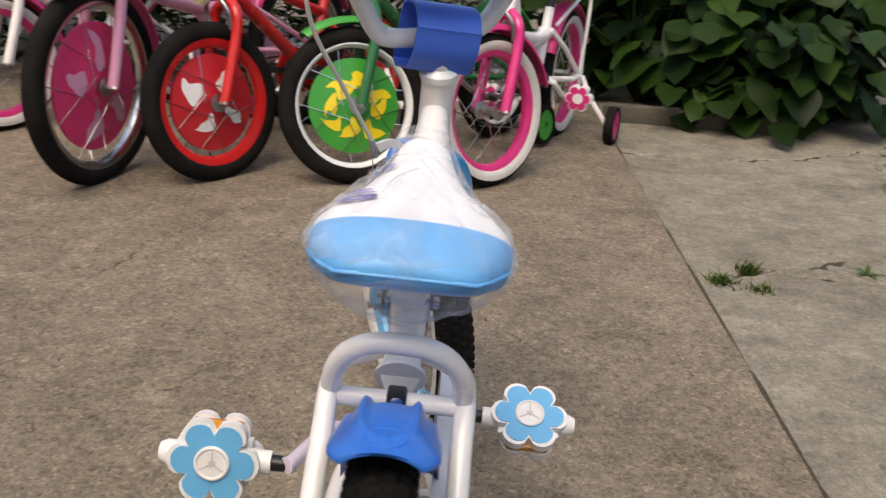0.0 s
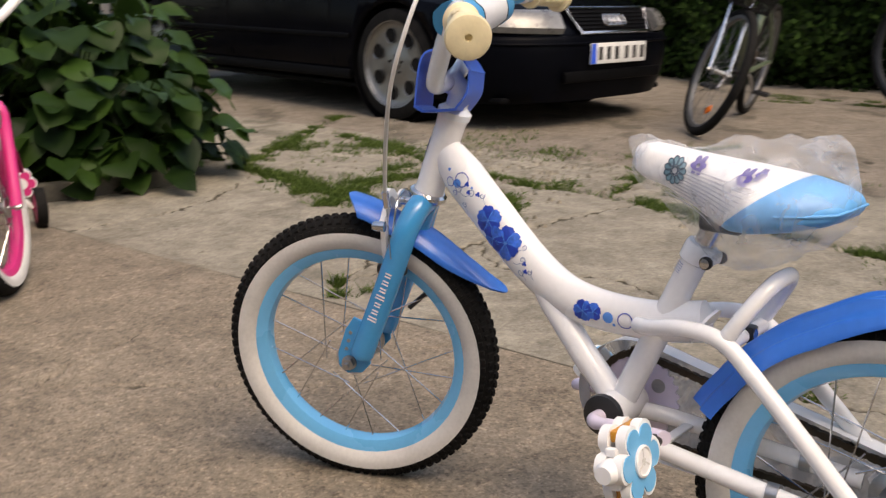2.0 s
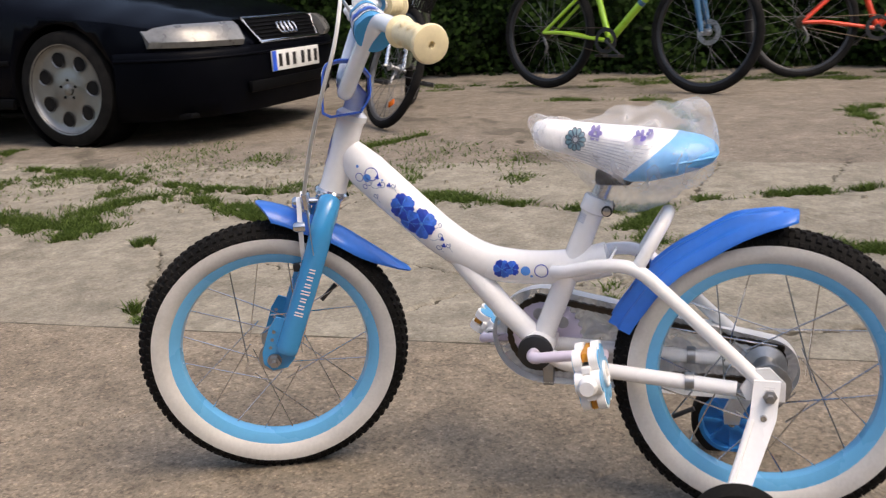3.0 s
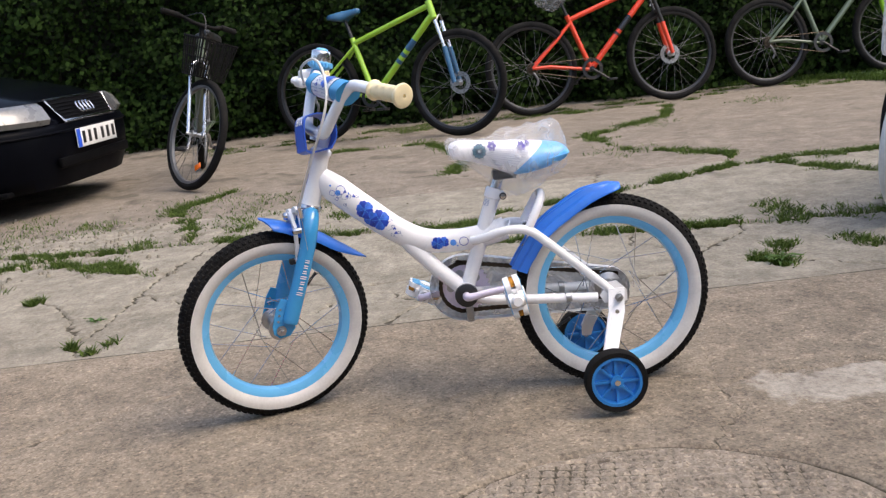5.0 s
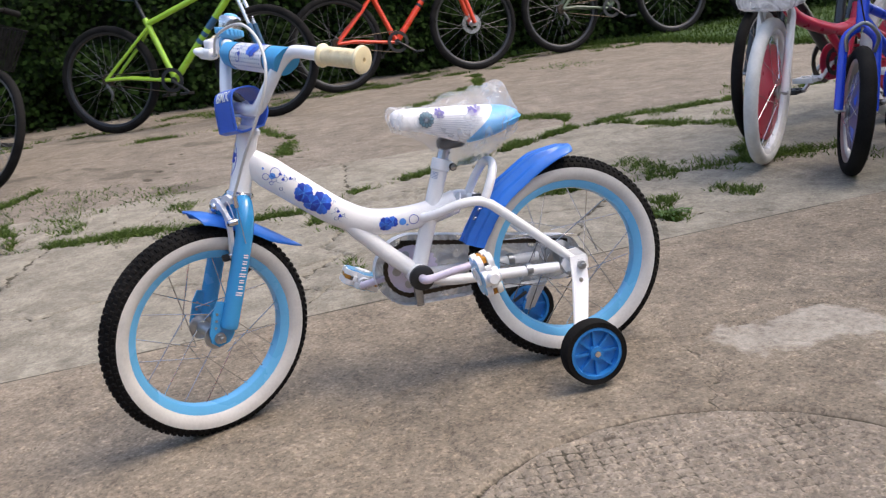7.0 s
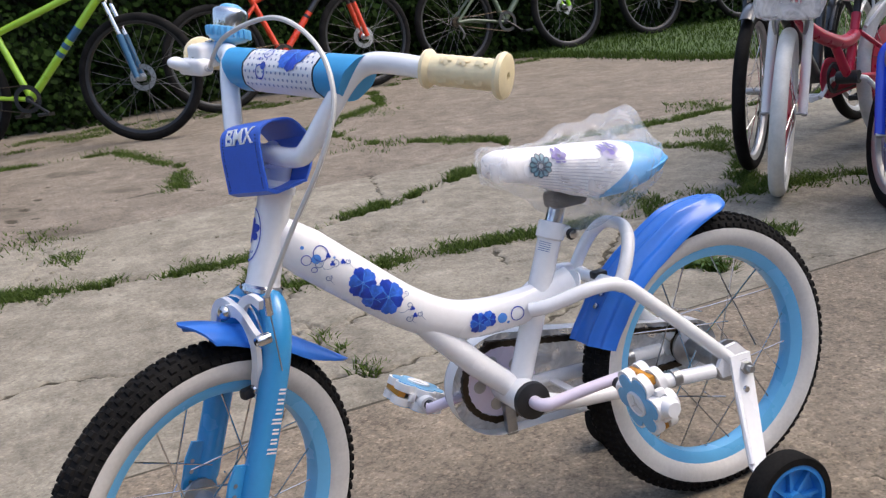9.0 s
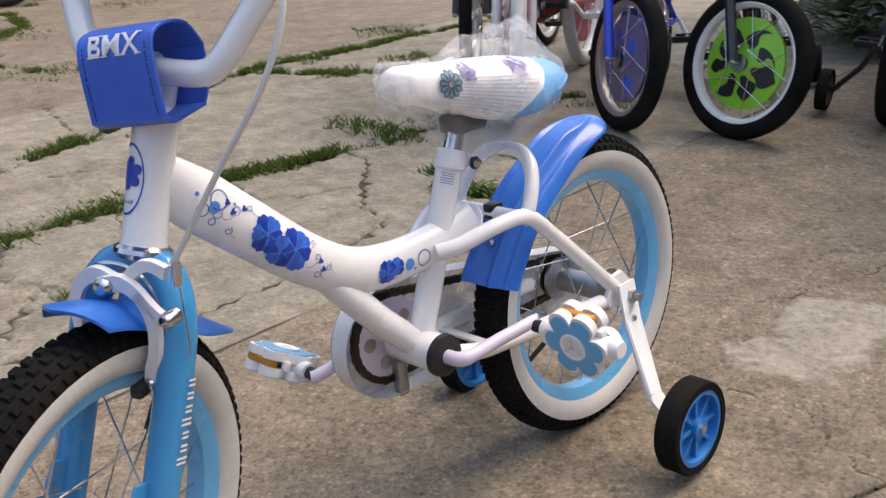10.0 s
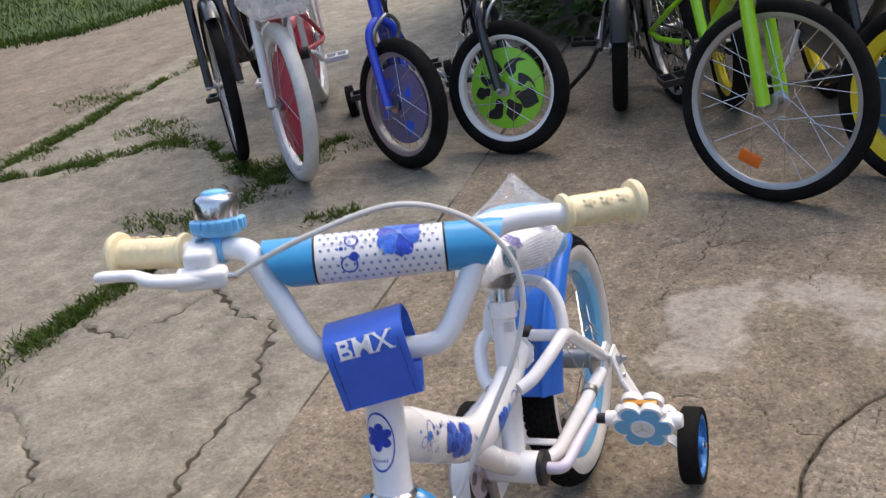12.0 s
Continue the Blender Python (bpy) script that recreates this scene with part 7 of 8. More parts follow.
def saloon(origin):
    """Local: nose at y 0, tail at +y, x from -0.866 to 0.866, heading -y."""
    car = thing("car", "dark navy saloon car parked on the yard", "car", m=Matrix.Translation(origin) @ Matrix.Scale(0.965, 4) @ Matrix.Translation((-0.855, 0.88, 0)) @ Matrix.Rotation(radians(-8), 4, "Z") @ Matrix.Translation((0.855, -0.88, 0)))
    L = 4.48
    # along the length: y, roof or bonnet height, shoulder height, half width at the shoulder, half width at the top
    st = [(0.0, 0.53, 0.45, 0.46, 0.40), (0.04, 0.60, 0.52, 0.57, 0.48), (0.14, 0.65, 0.56, 0.70, 0.58), (0.35, 0.71, 0.60, 0.815, 0.65), (0.6, 0.765, 0.64, 0.855, 0.68), (0.95, 0.83, 0.68, 0.866, 0.7), (1.28, 0.89, 0.73, 0.866, 0.7), (1.42, 0.97, 0.78, 0.866, 0.66), (1.75, 1.19, 0.84, 0.866, 0.6), (2.1, 1.37, 0.86, 0.866, 0.56), (2.5, 1.415, 0.87, 0.866, 0.55), (2.95, 1.40, 0.88, 0.866, 0.55), (3.3, 1.30, 0.89, 0.864, 0.57), (3.65, 1.10, 0.90, 0.86, 0.62), (3.85, 0.98, 0.9, 0.85, 0.66), (4.2, 0.95, 0.88, 0.82, 0.66), (4.4, 0.88, 0.78, 0.76, 0.6), (L, 0.7, 0.6, 0.62, 0.5)]
    bm = bmesh.new()
    rows = []
    n = 66
    for i in range(n + 1):
        y = L * i / n
        for a, b in zip(st, st[1:]):
            if a[0] <= y <= b[0] + 1e-9:
                break
        u = (y - a[0]) / (b[0] - a[0])
        u = u * u * (3 - 2 * u) * 0.5 + u * 0.5
        top, sh, hw, tw = (a[k] + (b[k] - a[k]) * u for k in (1, 2, 3, 4))
        low = 0.2 + 0.05 * max(0, 1 - y / 0.25) + 0.08 * max(0, (y - 4.2) / 0.28)
        half_ = [(0, top), (tw * 0.55, top - 0.004), (tw * 0.88, top - 0.018), (tw, top - 0.05), (tw + (hw - tw) * 0.55, (top + sh) / 2 - 0.01), (hw * 0.975, sh + 0.02), (hw, sh - 0.03), (hw * 1.005, 0.47), (hw, 0.38), (hw * 0.985, 0.30), (hw * 0.95, low + 0.02), (hw * 0.85, low), (0, low)]
        ring = [(x, z) for x, z in half_] + [(-x, z) for x, z in half_[-2:0:-1]]
        rows.append([bm.verts.new((x, y, z)) for x, z in ring])
    c = len(rows[0])
    for a, b in zip(rows, rows[1:]):
        for s in range(c):
            bm.faces.new((a[s], a[(s + 1) % c], b[(s + 1) % c], b[s]))
    bm.faces.new(rows[0])
    bm.faces.new(rows[-1][::-1])
    body = part("body", bm, CARPAINT, car, "dark navy painted body", angle=30)
    wheels = [(s, y) for s in (-1, 1) for y in (0.88, 3.5)]
    for s, y in wheels:
        cut = new("cutter", finish(turned([(0.345, s * 0.6), (0.345, s * 0.95)], 40, caps=True, m=Matrix.Translation((0, y, 0.315)))))
        cut.matrix_basis = car.matrix_basis.copy()
        md = body.modifiers.new("arch", "BOOLEAN")
        md.object, md.solver = cut, "EXACT"
        bpy.context.view_layer.update()
        me = bpy.data.meshes.new_from_object(body.evaluated_get(bpy.context.evaluated_depsgraph_get()))
        body.modifiers.remove(md)
        body.data = me
        bpy.data.objects.remove(cut)
    body.data.materials.clear()
    body.data.materials.append(CARPAINT)
    for s, y in wheels:
        w = part("wheel", turned([(0.236, -0.09), (0.246, -0.1), (0.285, -0.102), (0.307, -0.09), (0.312, -0.07), (0.312, 0.07), (0.307, 0.09), (0.285, 0.102), (0.246, 0.1), (0.236, 0.09)], 56, closed=True), RUBBER, car, "black road tyre on a silver alloy rim", Matrix.Translation((s * 0.755, y, 0.312)) @ (Matrix.Identity(4) if s > 0 else pose(0, 0, 0, 0, 0, 180)))
        part("rim", turned([(0.238, 0.098), (0.244, 0.1), (0.238, 0.092), (0.228, 0.08), (0.214, 0.072), (0.2, 0.071), (0.13, 0.062), (0.085, 0.066), (0.07, 0.072), (0.03, 0.07), (0.0, 0.07)], 56), ALLOY, w, "silver alloy rim")
        for k in range(7):
            rot = Matrix.Rotation(2 * math.pi * (k + 0.3) / 7, 4, "X")
            oval = [(0.051 * math.sin(a) * (0.86 + 0.14 * math.cos(a)), 0.165 + 0.046 * math.cos(a)) for a in [2 * math.pi * n / 20 for n in range(20)]]
            bm = bmesh.new()
            hi_v = [bm.verts.new(rot @ Vector((0.0735, a, b))) for a, b in oval]
            in_v = [bm.verts.new(rot @ Vector((0.069, a * 0.86, 0.165 + (b - 0.165) * 0.86))) for a, b in oval]
            for n in range(20):
                bm.faces.new((hi_v[n], hi_v[(n + 1) % 20], in_v[(n + 1) % 20], in_v[n]))
            part("opening_rim", bm, ALLOY, w)
            # flat black face stands in for the shaded hole; the rim is uncut
            bm = bmesh.new()
            bm.faces.new([bm.verts.new(rot @ Vector((0.0722, a * 0.86, 0.165 + (b - 0.165) * 0.86))) for a, b in oval])
            part("rim_opening", bm, RUBBER, w, "flat black oval painted for a shaded opening")
        for k in range(5):
            part("wheel_bolt", turned([(0.008, 0.066), (0.008, 0.076), (0.004, 0.078)], 6, caps=True, m=Matrix.Rotation(2 * math.pi * k / 5, 4, "X") @ Matrix.Translation((0, 0, 0.052))), CARPLASTIC, w)
        part("hub_cap", turned([(0.032, 0.066), (0.031, 0.078), (0.024, 0.082), (0.0, 0.083)], 24), ALLOY, w)
        part("brake_drum", turned([(0.15, -0.02), (0.15, 0.0), (0.02, 0.01)], 28, caps=True), CARPLASTIC, w)
        part("wheel_arch", turned([(0.34, -0.16), (0.343, 0.1)], 40, m=Matrix.Translation((0, 0, 0.003))), CARPLASTIC, w)
    # face of the car
    gr = part("grille", slab_of(bmesh.new(), [(-0.31, 0.51), (0.31, 0.51), (0.37, 0.635), (-0.37, 0.635)], 0.06, Matrix(((1, 0, 0, 0), (0, 0.62, 1, -0.345), (0, 1, 0, 0), (0, 0, 0, 1)))), CARPLASTIC, car, "black grille in a chrome frame")
    part("grille_frame", bar([(-0.31, -0.032, 0.51), (0.31, -0.032, 0.51), (0.37, 0.047, 0.638), (-0.37, 0.047, 0.638)], 0.009, 8, closed=True), CHROME, gr, "chrome grille frame")
    for k in range(5):
        part("grille_bar", bar([(-0.32 - 0.009 * k, -0.018 + 0.0124 * k, 0.532 + 0.02 * k), (0.32 + 0.009 * k, -0.018 + 0.0124 * k, 0.532 + 0.02 * k)], 0.005, 6), CARPLASTIC, gr)
    for k in range(4):
        part("emblem_ring", bar([(-0.066 + 0.044 * k + 0.027 * math.cos(a), -0.012 + 0.62 * 0.03 * math.sin(a), 0.575 + 0.03 * math.sin(a)) for a in [2 * math.pi * n / 24 for n in range(24)]], 0.0048, 8, closed=True), CHROME, gr, "chrome ring of the emblem")
    for s in (-1, 1):
        lm = bmesh.new()
        cols = []
        line = spline([(0.44, 0.0, 0), (0.54, 0.026, 0), (0.64, 0.077, 0), (0.725, 0.147, 0), (0.785, 0.23, 0), (0.822, 0.325, 0)], 4)
        for i, p in enumerate(line):
            u = i / (len(line) - 1)
            lo_, hi_ = 0.505 + 0.012 * u, 0.63 - 0.02 * max(0, u - 0.6) / 0.4
            cols.append([lm.verts.new((s * p.x * k, p.y + dy, z)) for z, dy, k in ((lo_, 0.0, 1.0), (lo_ + 0.03, -0.016, 1.006), ((lo_ + hi_) / 2, 0.0, 1.004), (hi_ - 0.02, 0.028, 0.99), (hi_, 0.06, 0.975), (hi_, 0.1, 0.94), (lo_, 0.09, 0.94))])
        for a, b in zip(cols, cols[1:]):
            for j in range(6):
                lm.faces.new((a[j], b[j], b[j + 1], a[j + 1]))
        lm.faces.new(cols[0])
        lm.faces.new(cols[-1][::-1])
        part("headlight", lm, LAMP, car, "clear glass headlight")
    plan = spline([(0, -0.04, 0), (0.3, -0.034, 0), (0.47, -0.01, 0), (0.61, 0.04, 0), (0.72, 0.118, 0), (0.79, 0.215, 0), (0.832, 0.34, 0), (0.857, 0.53, 0)], 5)
    plan = [Vector((-q.x, q.y, 0)) for q in plan[:0:-1]] + plan
    bmp = bmesh.new()
    cols = [[bmp.verts.new((q.x * k, q.y + dy, z)) for z, dy, k in ((0.5, 0.05, 0.95), (0.495, 0.008, 0.99), (0.475, 0.0, 1.0), (0.41, -0.004, 1.006), (0.33, 0.0, 1.004), (0.23, 0.02, 0.99), (0.145, 0.05, 0.96), (0.125, 0.2, 0.9))] for q in plan]
    for a, b in zip(cols, cols[1:]):
        for j in range(7):
            bmp.faces.new((a[j], b[j], b[j + 1], a[j + 1]))
    part("front_bumper", bmp, BUMPER, car, "dark painted bumper", angle=60)
    part("bumper_strip", bar([Vector((q.x * 1.008, q.y - 0.004, 0.455)) for q in plan], 0.008, 8), BUMPER, car)
    # unseen tray added low to deepen the shade under the car
    part("under_tray", block(bmesh.new(), (0, 1.9, 0.16), (1.5, 3.5, 0.03), 0.01), CARPLASTIC, car)
    part("lower_intake", block(bmesh.new(), (0, -0.028, 0.28), (0.9, 0.03, 0.06), 0.01), CARPLASTIC, car)
    pl = part("number_plate", block(bmesh.new(), (0, -0.0560, 0.4), (0.52, 0.008, 0.112), 0.003), PLATE, car, "white plate with plain dark bars")
    part("plate_band", block(bmesh.new(), (-0.238, -0.0605, 0.4), (0.042, 0.003, 0.108), 0), BLUEP, pl)
    for k in range(6):
        part("plate_bar", block(bmesh.new(), (-0.175 + 0.075 * k + (0.02 if k > 2 else 0), -0.0608, 0.4), (0.034, 0.002, 0.07), 0), BLACKP, pl)
    for s in (-1, 1):
        sw = bmesh.new()
        q = [(1.5, 0.93), (2.15, 1.33), (2.9, 1.35), (3.35, 1.2), (3.55, 0.95)]
        vs = [sw.verts.new((s * (0.872 - (z - 0.9) * 0.58), y, z)) for y, z in q]
        sw.faces.new(vs)
        part("side_window", sw, GLASS, car, "dark side glass")
        part("side_strip", bar([(s * 0.874, 0.45 + 0.78, 0.46), (s * 0.876, 3.15, 0.46)], 0.014, 8, flat=0.5), CARPLASTIC, car, "dark rubbing strip")
        part("sill", bar([(s * 0.85, 1.25, 0.235), (s * 0.85, 3.12, 0.235)], 0.03, 8, flat=0.6), CARPLASTIC, car)
        for y in (1.42, 2.5):
            part("door_gap", bar([(s * 0.8665, y, 0.8), (s * 0.8725, y, 0.46), (s * 0.855, y - 0.02, 0.28)], 0.003, 5), CARPLASTIC, car)
        part("wing_mirror", block(bmesh.new(), (s * 0.98, 1.62, 0.97), (0.16, 0.1, 0.12), 0.03), CARPAINT, car)
    ws = bmesh.new()
    vs = [ws.verts.new(p) for p in ((-0.66, 1.42, 0.99), (0.66, 1.42, 0.99), (0.55, 2.08, 1.378), (-0.55, 2.08, 1.378))]
    ws.faces.new(vs)
    part("windscreen", ws, GLASS, car, "dark windscreen")
    return car


saloon((3.98, 2.412, 0.0))

# ---- grass, weeds, broad-leaved plants, hedge, lawn ----
def leaf_material(name, c1, c2, rough=0.5, trans=0.25, spec=0.35):
    m = bpy.data.materials.new(name)
    m.use_nodes = True
    t = m.node_tree
    n, k = t.nodes, t.links.new
    b = n["Principled BSDF"]
    geo = n.new("ShaderNodeNewGeometry")
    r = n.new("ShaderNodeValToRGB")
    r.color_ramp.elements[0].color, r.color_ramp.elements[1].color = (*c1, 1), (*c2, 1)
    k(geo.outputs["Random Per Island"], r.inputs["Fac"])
    no = n.new("ShaderNodeTexNoise")
    no.inputs["Scale"].default_value = 40
    k(geo.outputs["Position"], no.inputs["Vector"])
    mx = n.new("ShaderNodeMix")
    mx.data_type, mx.blend_type = "RGBA", "MULTIPLY"
    mx.inputs[0].default_value = 0.5
    k(r.outputs["Color"], mx.inputs[6])
    k(no.outputs["Color"], mx.inputs[7])
    k(r.outputs["Color"], b.inputs["Base Color"])
    b.inputs["Roughness"].default_value = rough
    b.inputs["Specular IOR Level"].default_value = spec
    tr, mix = n.new("ShaderNodeBsdfTranslucent"), n.new("ShaderNodeMixShader")
    k(r.outputs["Color"], tr.inputs["Color"])
    mix.inputs["Fac"].default_value = trans
    k(b.outputs[0], mix.inputs[1])
    k(tr.outputs[0], mix.inputs[2])
    k(mix.outputs[0], n["Material Output"].inputs["Surface"])
    return m


GRASS = leaf_material("grass_green", (0.035, 0.065, 0.012), (0.125, 0.18, 0.042), 0.75, 0.42, 0.12)
# ramp starts near black: shade between hedge leaves is put into the colour
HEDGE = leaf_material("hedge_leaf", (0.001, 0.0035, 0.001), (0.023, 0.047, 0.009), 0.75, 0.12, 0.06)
LAWN_BLADE = leaf_material("lawn_blade", (0.022, 0.045, 0.007), (0.075, 0.12, 0.025), 0.75, 0.35, 0.1)
# near-black low end paints the shade inside the plants into some leaves
BROAD = leaf_material("broad_leaf", (0.002, 0.009, 0.002), (0.034, 0.073, 0.013), 0.45, 0.2, 0.14)
TWIG = material("twig_bark", (0.035, 0.03, 0.02), 0.9, var=0.3, s1=8, bump=0.3)
THUJA = leaf_material("conifer_green", (0.03, 0.07, 0.015), (0.09, 0.14, 0.04), 0.6)


def leaves_object(name, verts, faces, mat, label, category, kind="stuff", parent=None, smooth=False):
    me = bpy.data.meshes.new(name)
    me.from_pydata(verts, [], faces)
    me.materials.append(mat)
    if smooth:
        me.shade_smooth()
    ob = new(name, me)
    if parent is not None:
        ob.parent = parent
        if label:
            ob["label"] = label
    else:
        tagged(ob, label, category, kind=kind)
    return ob


rng = np.random.RandomState(4)


def blades(points, h, lean=0.6, w=0.0022):
    """Three-sided blades that bend over; points as (x, y, z) rows."""
    V, F = [], []
    for x, y, z in points:
        a, q, hh = rng.uniform(0, 6.28), rng.uniform(0, 6.28), h * rng.uniform(0.45, 1.25)
        b = lean * rng.uniform(0.2, 1.1) * hh
        dx, dy, wx, wy = math.cos(a) * b, math.sin(a) * b, math.cos(q) * w, math.sin(q) * w
        i = len(V)
        V += [(x - wx, y - wy, z), (x + wx, y + wy, z), (x + dx * 0.4 + wx * 0.8, y + dy * 0.4 + wy * 0.8, z + hh * 0.6), (x + dx * 0.4 - wx * 0.8, y + dy * 0.4 - wy * 0.8, z + hh * 0.6), (x + dx, y + dy, z + hh * 0.95)]
        F += [(i, i + 1, i + 2, i + 3), (i + 3, i + 2, i + 4)]
    return V, F


pts = []
for li, ln in enumerate(GRASS_JOINTS):
    for (ax_, ay_), (bx_, by_) in zip(ln, ln[1:]):
        d = math.hypot(bx_ - ax_, by_ - ay_)
        tx, ty = (bx_ - ax_) / d, (by_ - ay_) / d
        near = 1.0 if max(ax_, bx_) < 2.8 else 0.6
        gone = 0.0
        while gone < d:
            cx, cy = ax_ + tx * gone, ay_ + ty * gone
            lush = 0.5 + 0.5 * math.sin(cx * 5.3 + cy * 3.7 + li) + 0.35 * math.sin(cy * 9.1 - cx * 4.0)
            size = rng.uniform(0.3, 1.0) ** 1.4 * (0.55 + 0.75 * max(0, lush))
            thick = rng.rand() < 0.42 + 0.45 * lush
            off = rng.normal(0, 0.012)
            for _ in range(int((680 if thick else 30) * size * near)):
                ang_, rad_ = rng.uniform(0, 6.28), rng.rand() ** 0.6
                lobe = 1 + 0.35 * math.sin(ang_ * 3 + gone * 40) + 0.25 * math.sin(ang_ * 7 + gone * 90)
                u, v = (0.085 * size + 0.012) * rad_ * math.cos(ang_) * lobe, off + ((0.078 if thick else 0.018) * size + 0.004) * rad_ * math.sin(ang_) * lobe
                pts.append((cx + tx * u - ty * v, cy + ty * u + tx * v, -0.016))
            gone += 0.03 + 0.09 * size
for cx, cy, r, n in ((1.55, 2.25, 0.12, 350), (2.45, 2.4, 0.2, 420), (2.75, 2.0, 0.22, 380), (2.2, 2.75, 0.18, 350), (3.2, 1.55, 0.2, 300), (0.65, 1.35, 0.03, 110), (0.72, 1.31, 0.02, 50), (2.35, 2.75, 0.16, 500), (1.75, 2.2, 0.12, 500), (2.05, 2.05, 0.12, 400), (1.62, 2.5, 0.06, 350), (2.9, 2.45, 0.2, 400), (2.15, 1.6, 0.1, 300), (4.9, 0.35, 0.1, 120), (4.3, 0.2, 0.1, 110), (4.6, -1.2, 0.25, 260), (3.4, -0.75, 0.15, 200), (1.95, 1.0, 0.08, 170), (1.86, 0.4, 0.08, 170), (1.46, 2.27, 0.05, 420), (1.38, 2.07, 0.05, 420), (1.33, 1.76, 0.04, 300), (2.16, 2.97, 0.12, 500), (1.8, 2.9, 0.09, 500), (2.03, 2.3, 0.09, 450), (1.71, 1.58, 0.05, 300), (0.73, 1.43, 0.022, 90), (1.37, -0.92, 0.07, 420), (1.27, -1.22, 0.05, 300), (0.9, -0.98, 0.05, 260), (1.55, -0.93, 0.06, 320), (2.12, -1.79, 0.12, 500), (2.75, -2.23, 0.16, 450), (3.1, 1.63, 0.1, 260), (1.0, 0.29, 0.02, 60), (0.9, 0.28, 0.02, 60), (0.76, 0.27, 0.03, 110), (1.34, -1.1, 0.1, 260), (1.3, -1.35, 0.12, 220), (1.05, -1.55, 0.1, 160), (0.97, -0.95, 0.05, 140), (5.2, -2.2, 0.3, 200), (2.55, 1.25, 0.16, 420), (2.75, 0.85, 0.13, 320), (2.35, 0.75, 0.1, 300), (3.0, 1.2, 0.16, 320), (2.3, 1.2, 0.09, 260)):
    for _ in range(n):
        ang_, rad_ = rng.uniform(0, 6.28), rng.rand() ** 0.6 * (1 + 0.35 * math.sin(cx * 99 + n))
        pts.append((cx + 1.5 * r * rad_ * math.cos(ang_) * (1 + 0.3 * math.sin(3 * ang_ + cx * 50)), cy + r * rad_ * math.sin(ang_) * (1 + 0.4 * math.sin(4 * ang_ + cy * 50)), -0.012))
# a ragged strip of weeds at the hedge's foot
for _ in range(110):
    cy = rng.uniform(-7.0, 2.2)
    cx, r = 6.35 - 0.55 * rng.rand() ** 1.6 - 0.12 * max(0, cy + 1.5), rng.uniform(0.03, 0.13)
    for _ in range(int(2600 * r)):
        ang_, rad_ = rng.uniform(0, 6.28), rng.rand() ** 0.6
        pts.append((cx + 0.8 * r * rad_ * math.cos(ang_), cy + 1.5 * r * rad_ * math.sin(ang_) * (1 + 0.4 * math.sin(4 * ang_ + cy * 50)), -0.012))
V, F = blades(pts, 0.03, 1.2, 0.0024)
leaves_object("joint_grass", V, F, GRASS, "short green grass growing in the slab joints", "grass")

# lawn beyond the slabs
LAWN_EDGE = [(2.6, -6.5), (3.1, -4.75), (3.65, -4.3), (4.02, -3.62), (4.43, -3.5), (5.33, -3.45), (6.2, -3.3), (6.6, -2.9), (6.75, -1.6), (7.1, 1.0), (7.1, 6.0), (14, 8), (14, -14), (2.4, -14)]
edge_pts = []
for (ax_, ay_), (bx_, by_) in zip(LAWN_EDGE, LAWN_EDGE[1:] + LAWN_EDGE[:1]):
    steps = max(1, int(math.hypot(bx_ - ax_, by_ - ay_) / 0.12)) if ax_ < 7.2 and bx_ < 7.2 else 1
    for u in range(steps):
        edge_pts.append((ax_ + (bx_ - ax_) * u / steps + (rng.normal(0, 0.03) if steps > 1 else 0), ay_ + (by_ - ay_) * u / steps + (rng.normal(0, 0.03) if steps > 1 else 0)))
bm = bmesh.new()
top = [bm.verts.new((x, y, 0.012)) for x, y in edge_pts]
bm.faces.new(top)
bot = [bm.verts.new((x, y, -0.04)) for x, y in edge_pts]
for i in range(len(top)):
    j = (i + 1) % len(top)
    bm.faces.new((bot[i], bot[j], top[j], top[i]))
LAWN = material("lawn_turf", (0.02, 0.045, 0.008), 0.9, var=0.4, s1=4, s2=90, bump=0.8, depth=0.02, col2=(0.045, 0.085, 0.018))
tagged(part("lawn", bm, LAWN), "mown green lawn behind the yard", "lawn", kind="structure")
pts = []
for _ in range(26000):
    x, y = rng.uniform(2.6, 7.6), rng.uniform(-6.5, 1.5)
    inside = False
    for (ax_, ay_), (bx_, by_) in zip(LAWN_EDGE, LAWN_EDGE[1:] + LAWN_EDGE[:1]):
        if (ay_ > y) != (by_ > y) and x < (bx_ - ax_) * (y - ay_) / (by_ - ay_) + ax_:
            inside = not inside
    if inside:
        pts.append((x, y, 0.008))
for (ax_, ay_), (bx_, by_) in zip(LAWN_EDGE[:9], LAWN_EDGE[1:10]):
    for _ in range(int(math.hypot(bx_ - ax_, by_ - ay_) * 900)):
        u = rng.rand()
        pts.append((ax_ + (bx_ - ax_) * u + rng.normal(0, 0.06), ay_ + (by_ - ay_) * u + rng.normal(0, 0.06), 0.0))
V, F = blades(pts, 0.045, 0.9, 0.004)
leaves_object("lawn_grass", V, F, LAWN_BLADE, "blades of mown lawn grass", "grass")


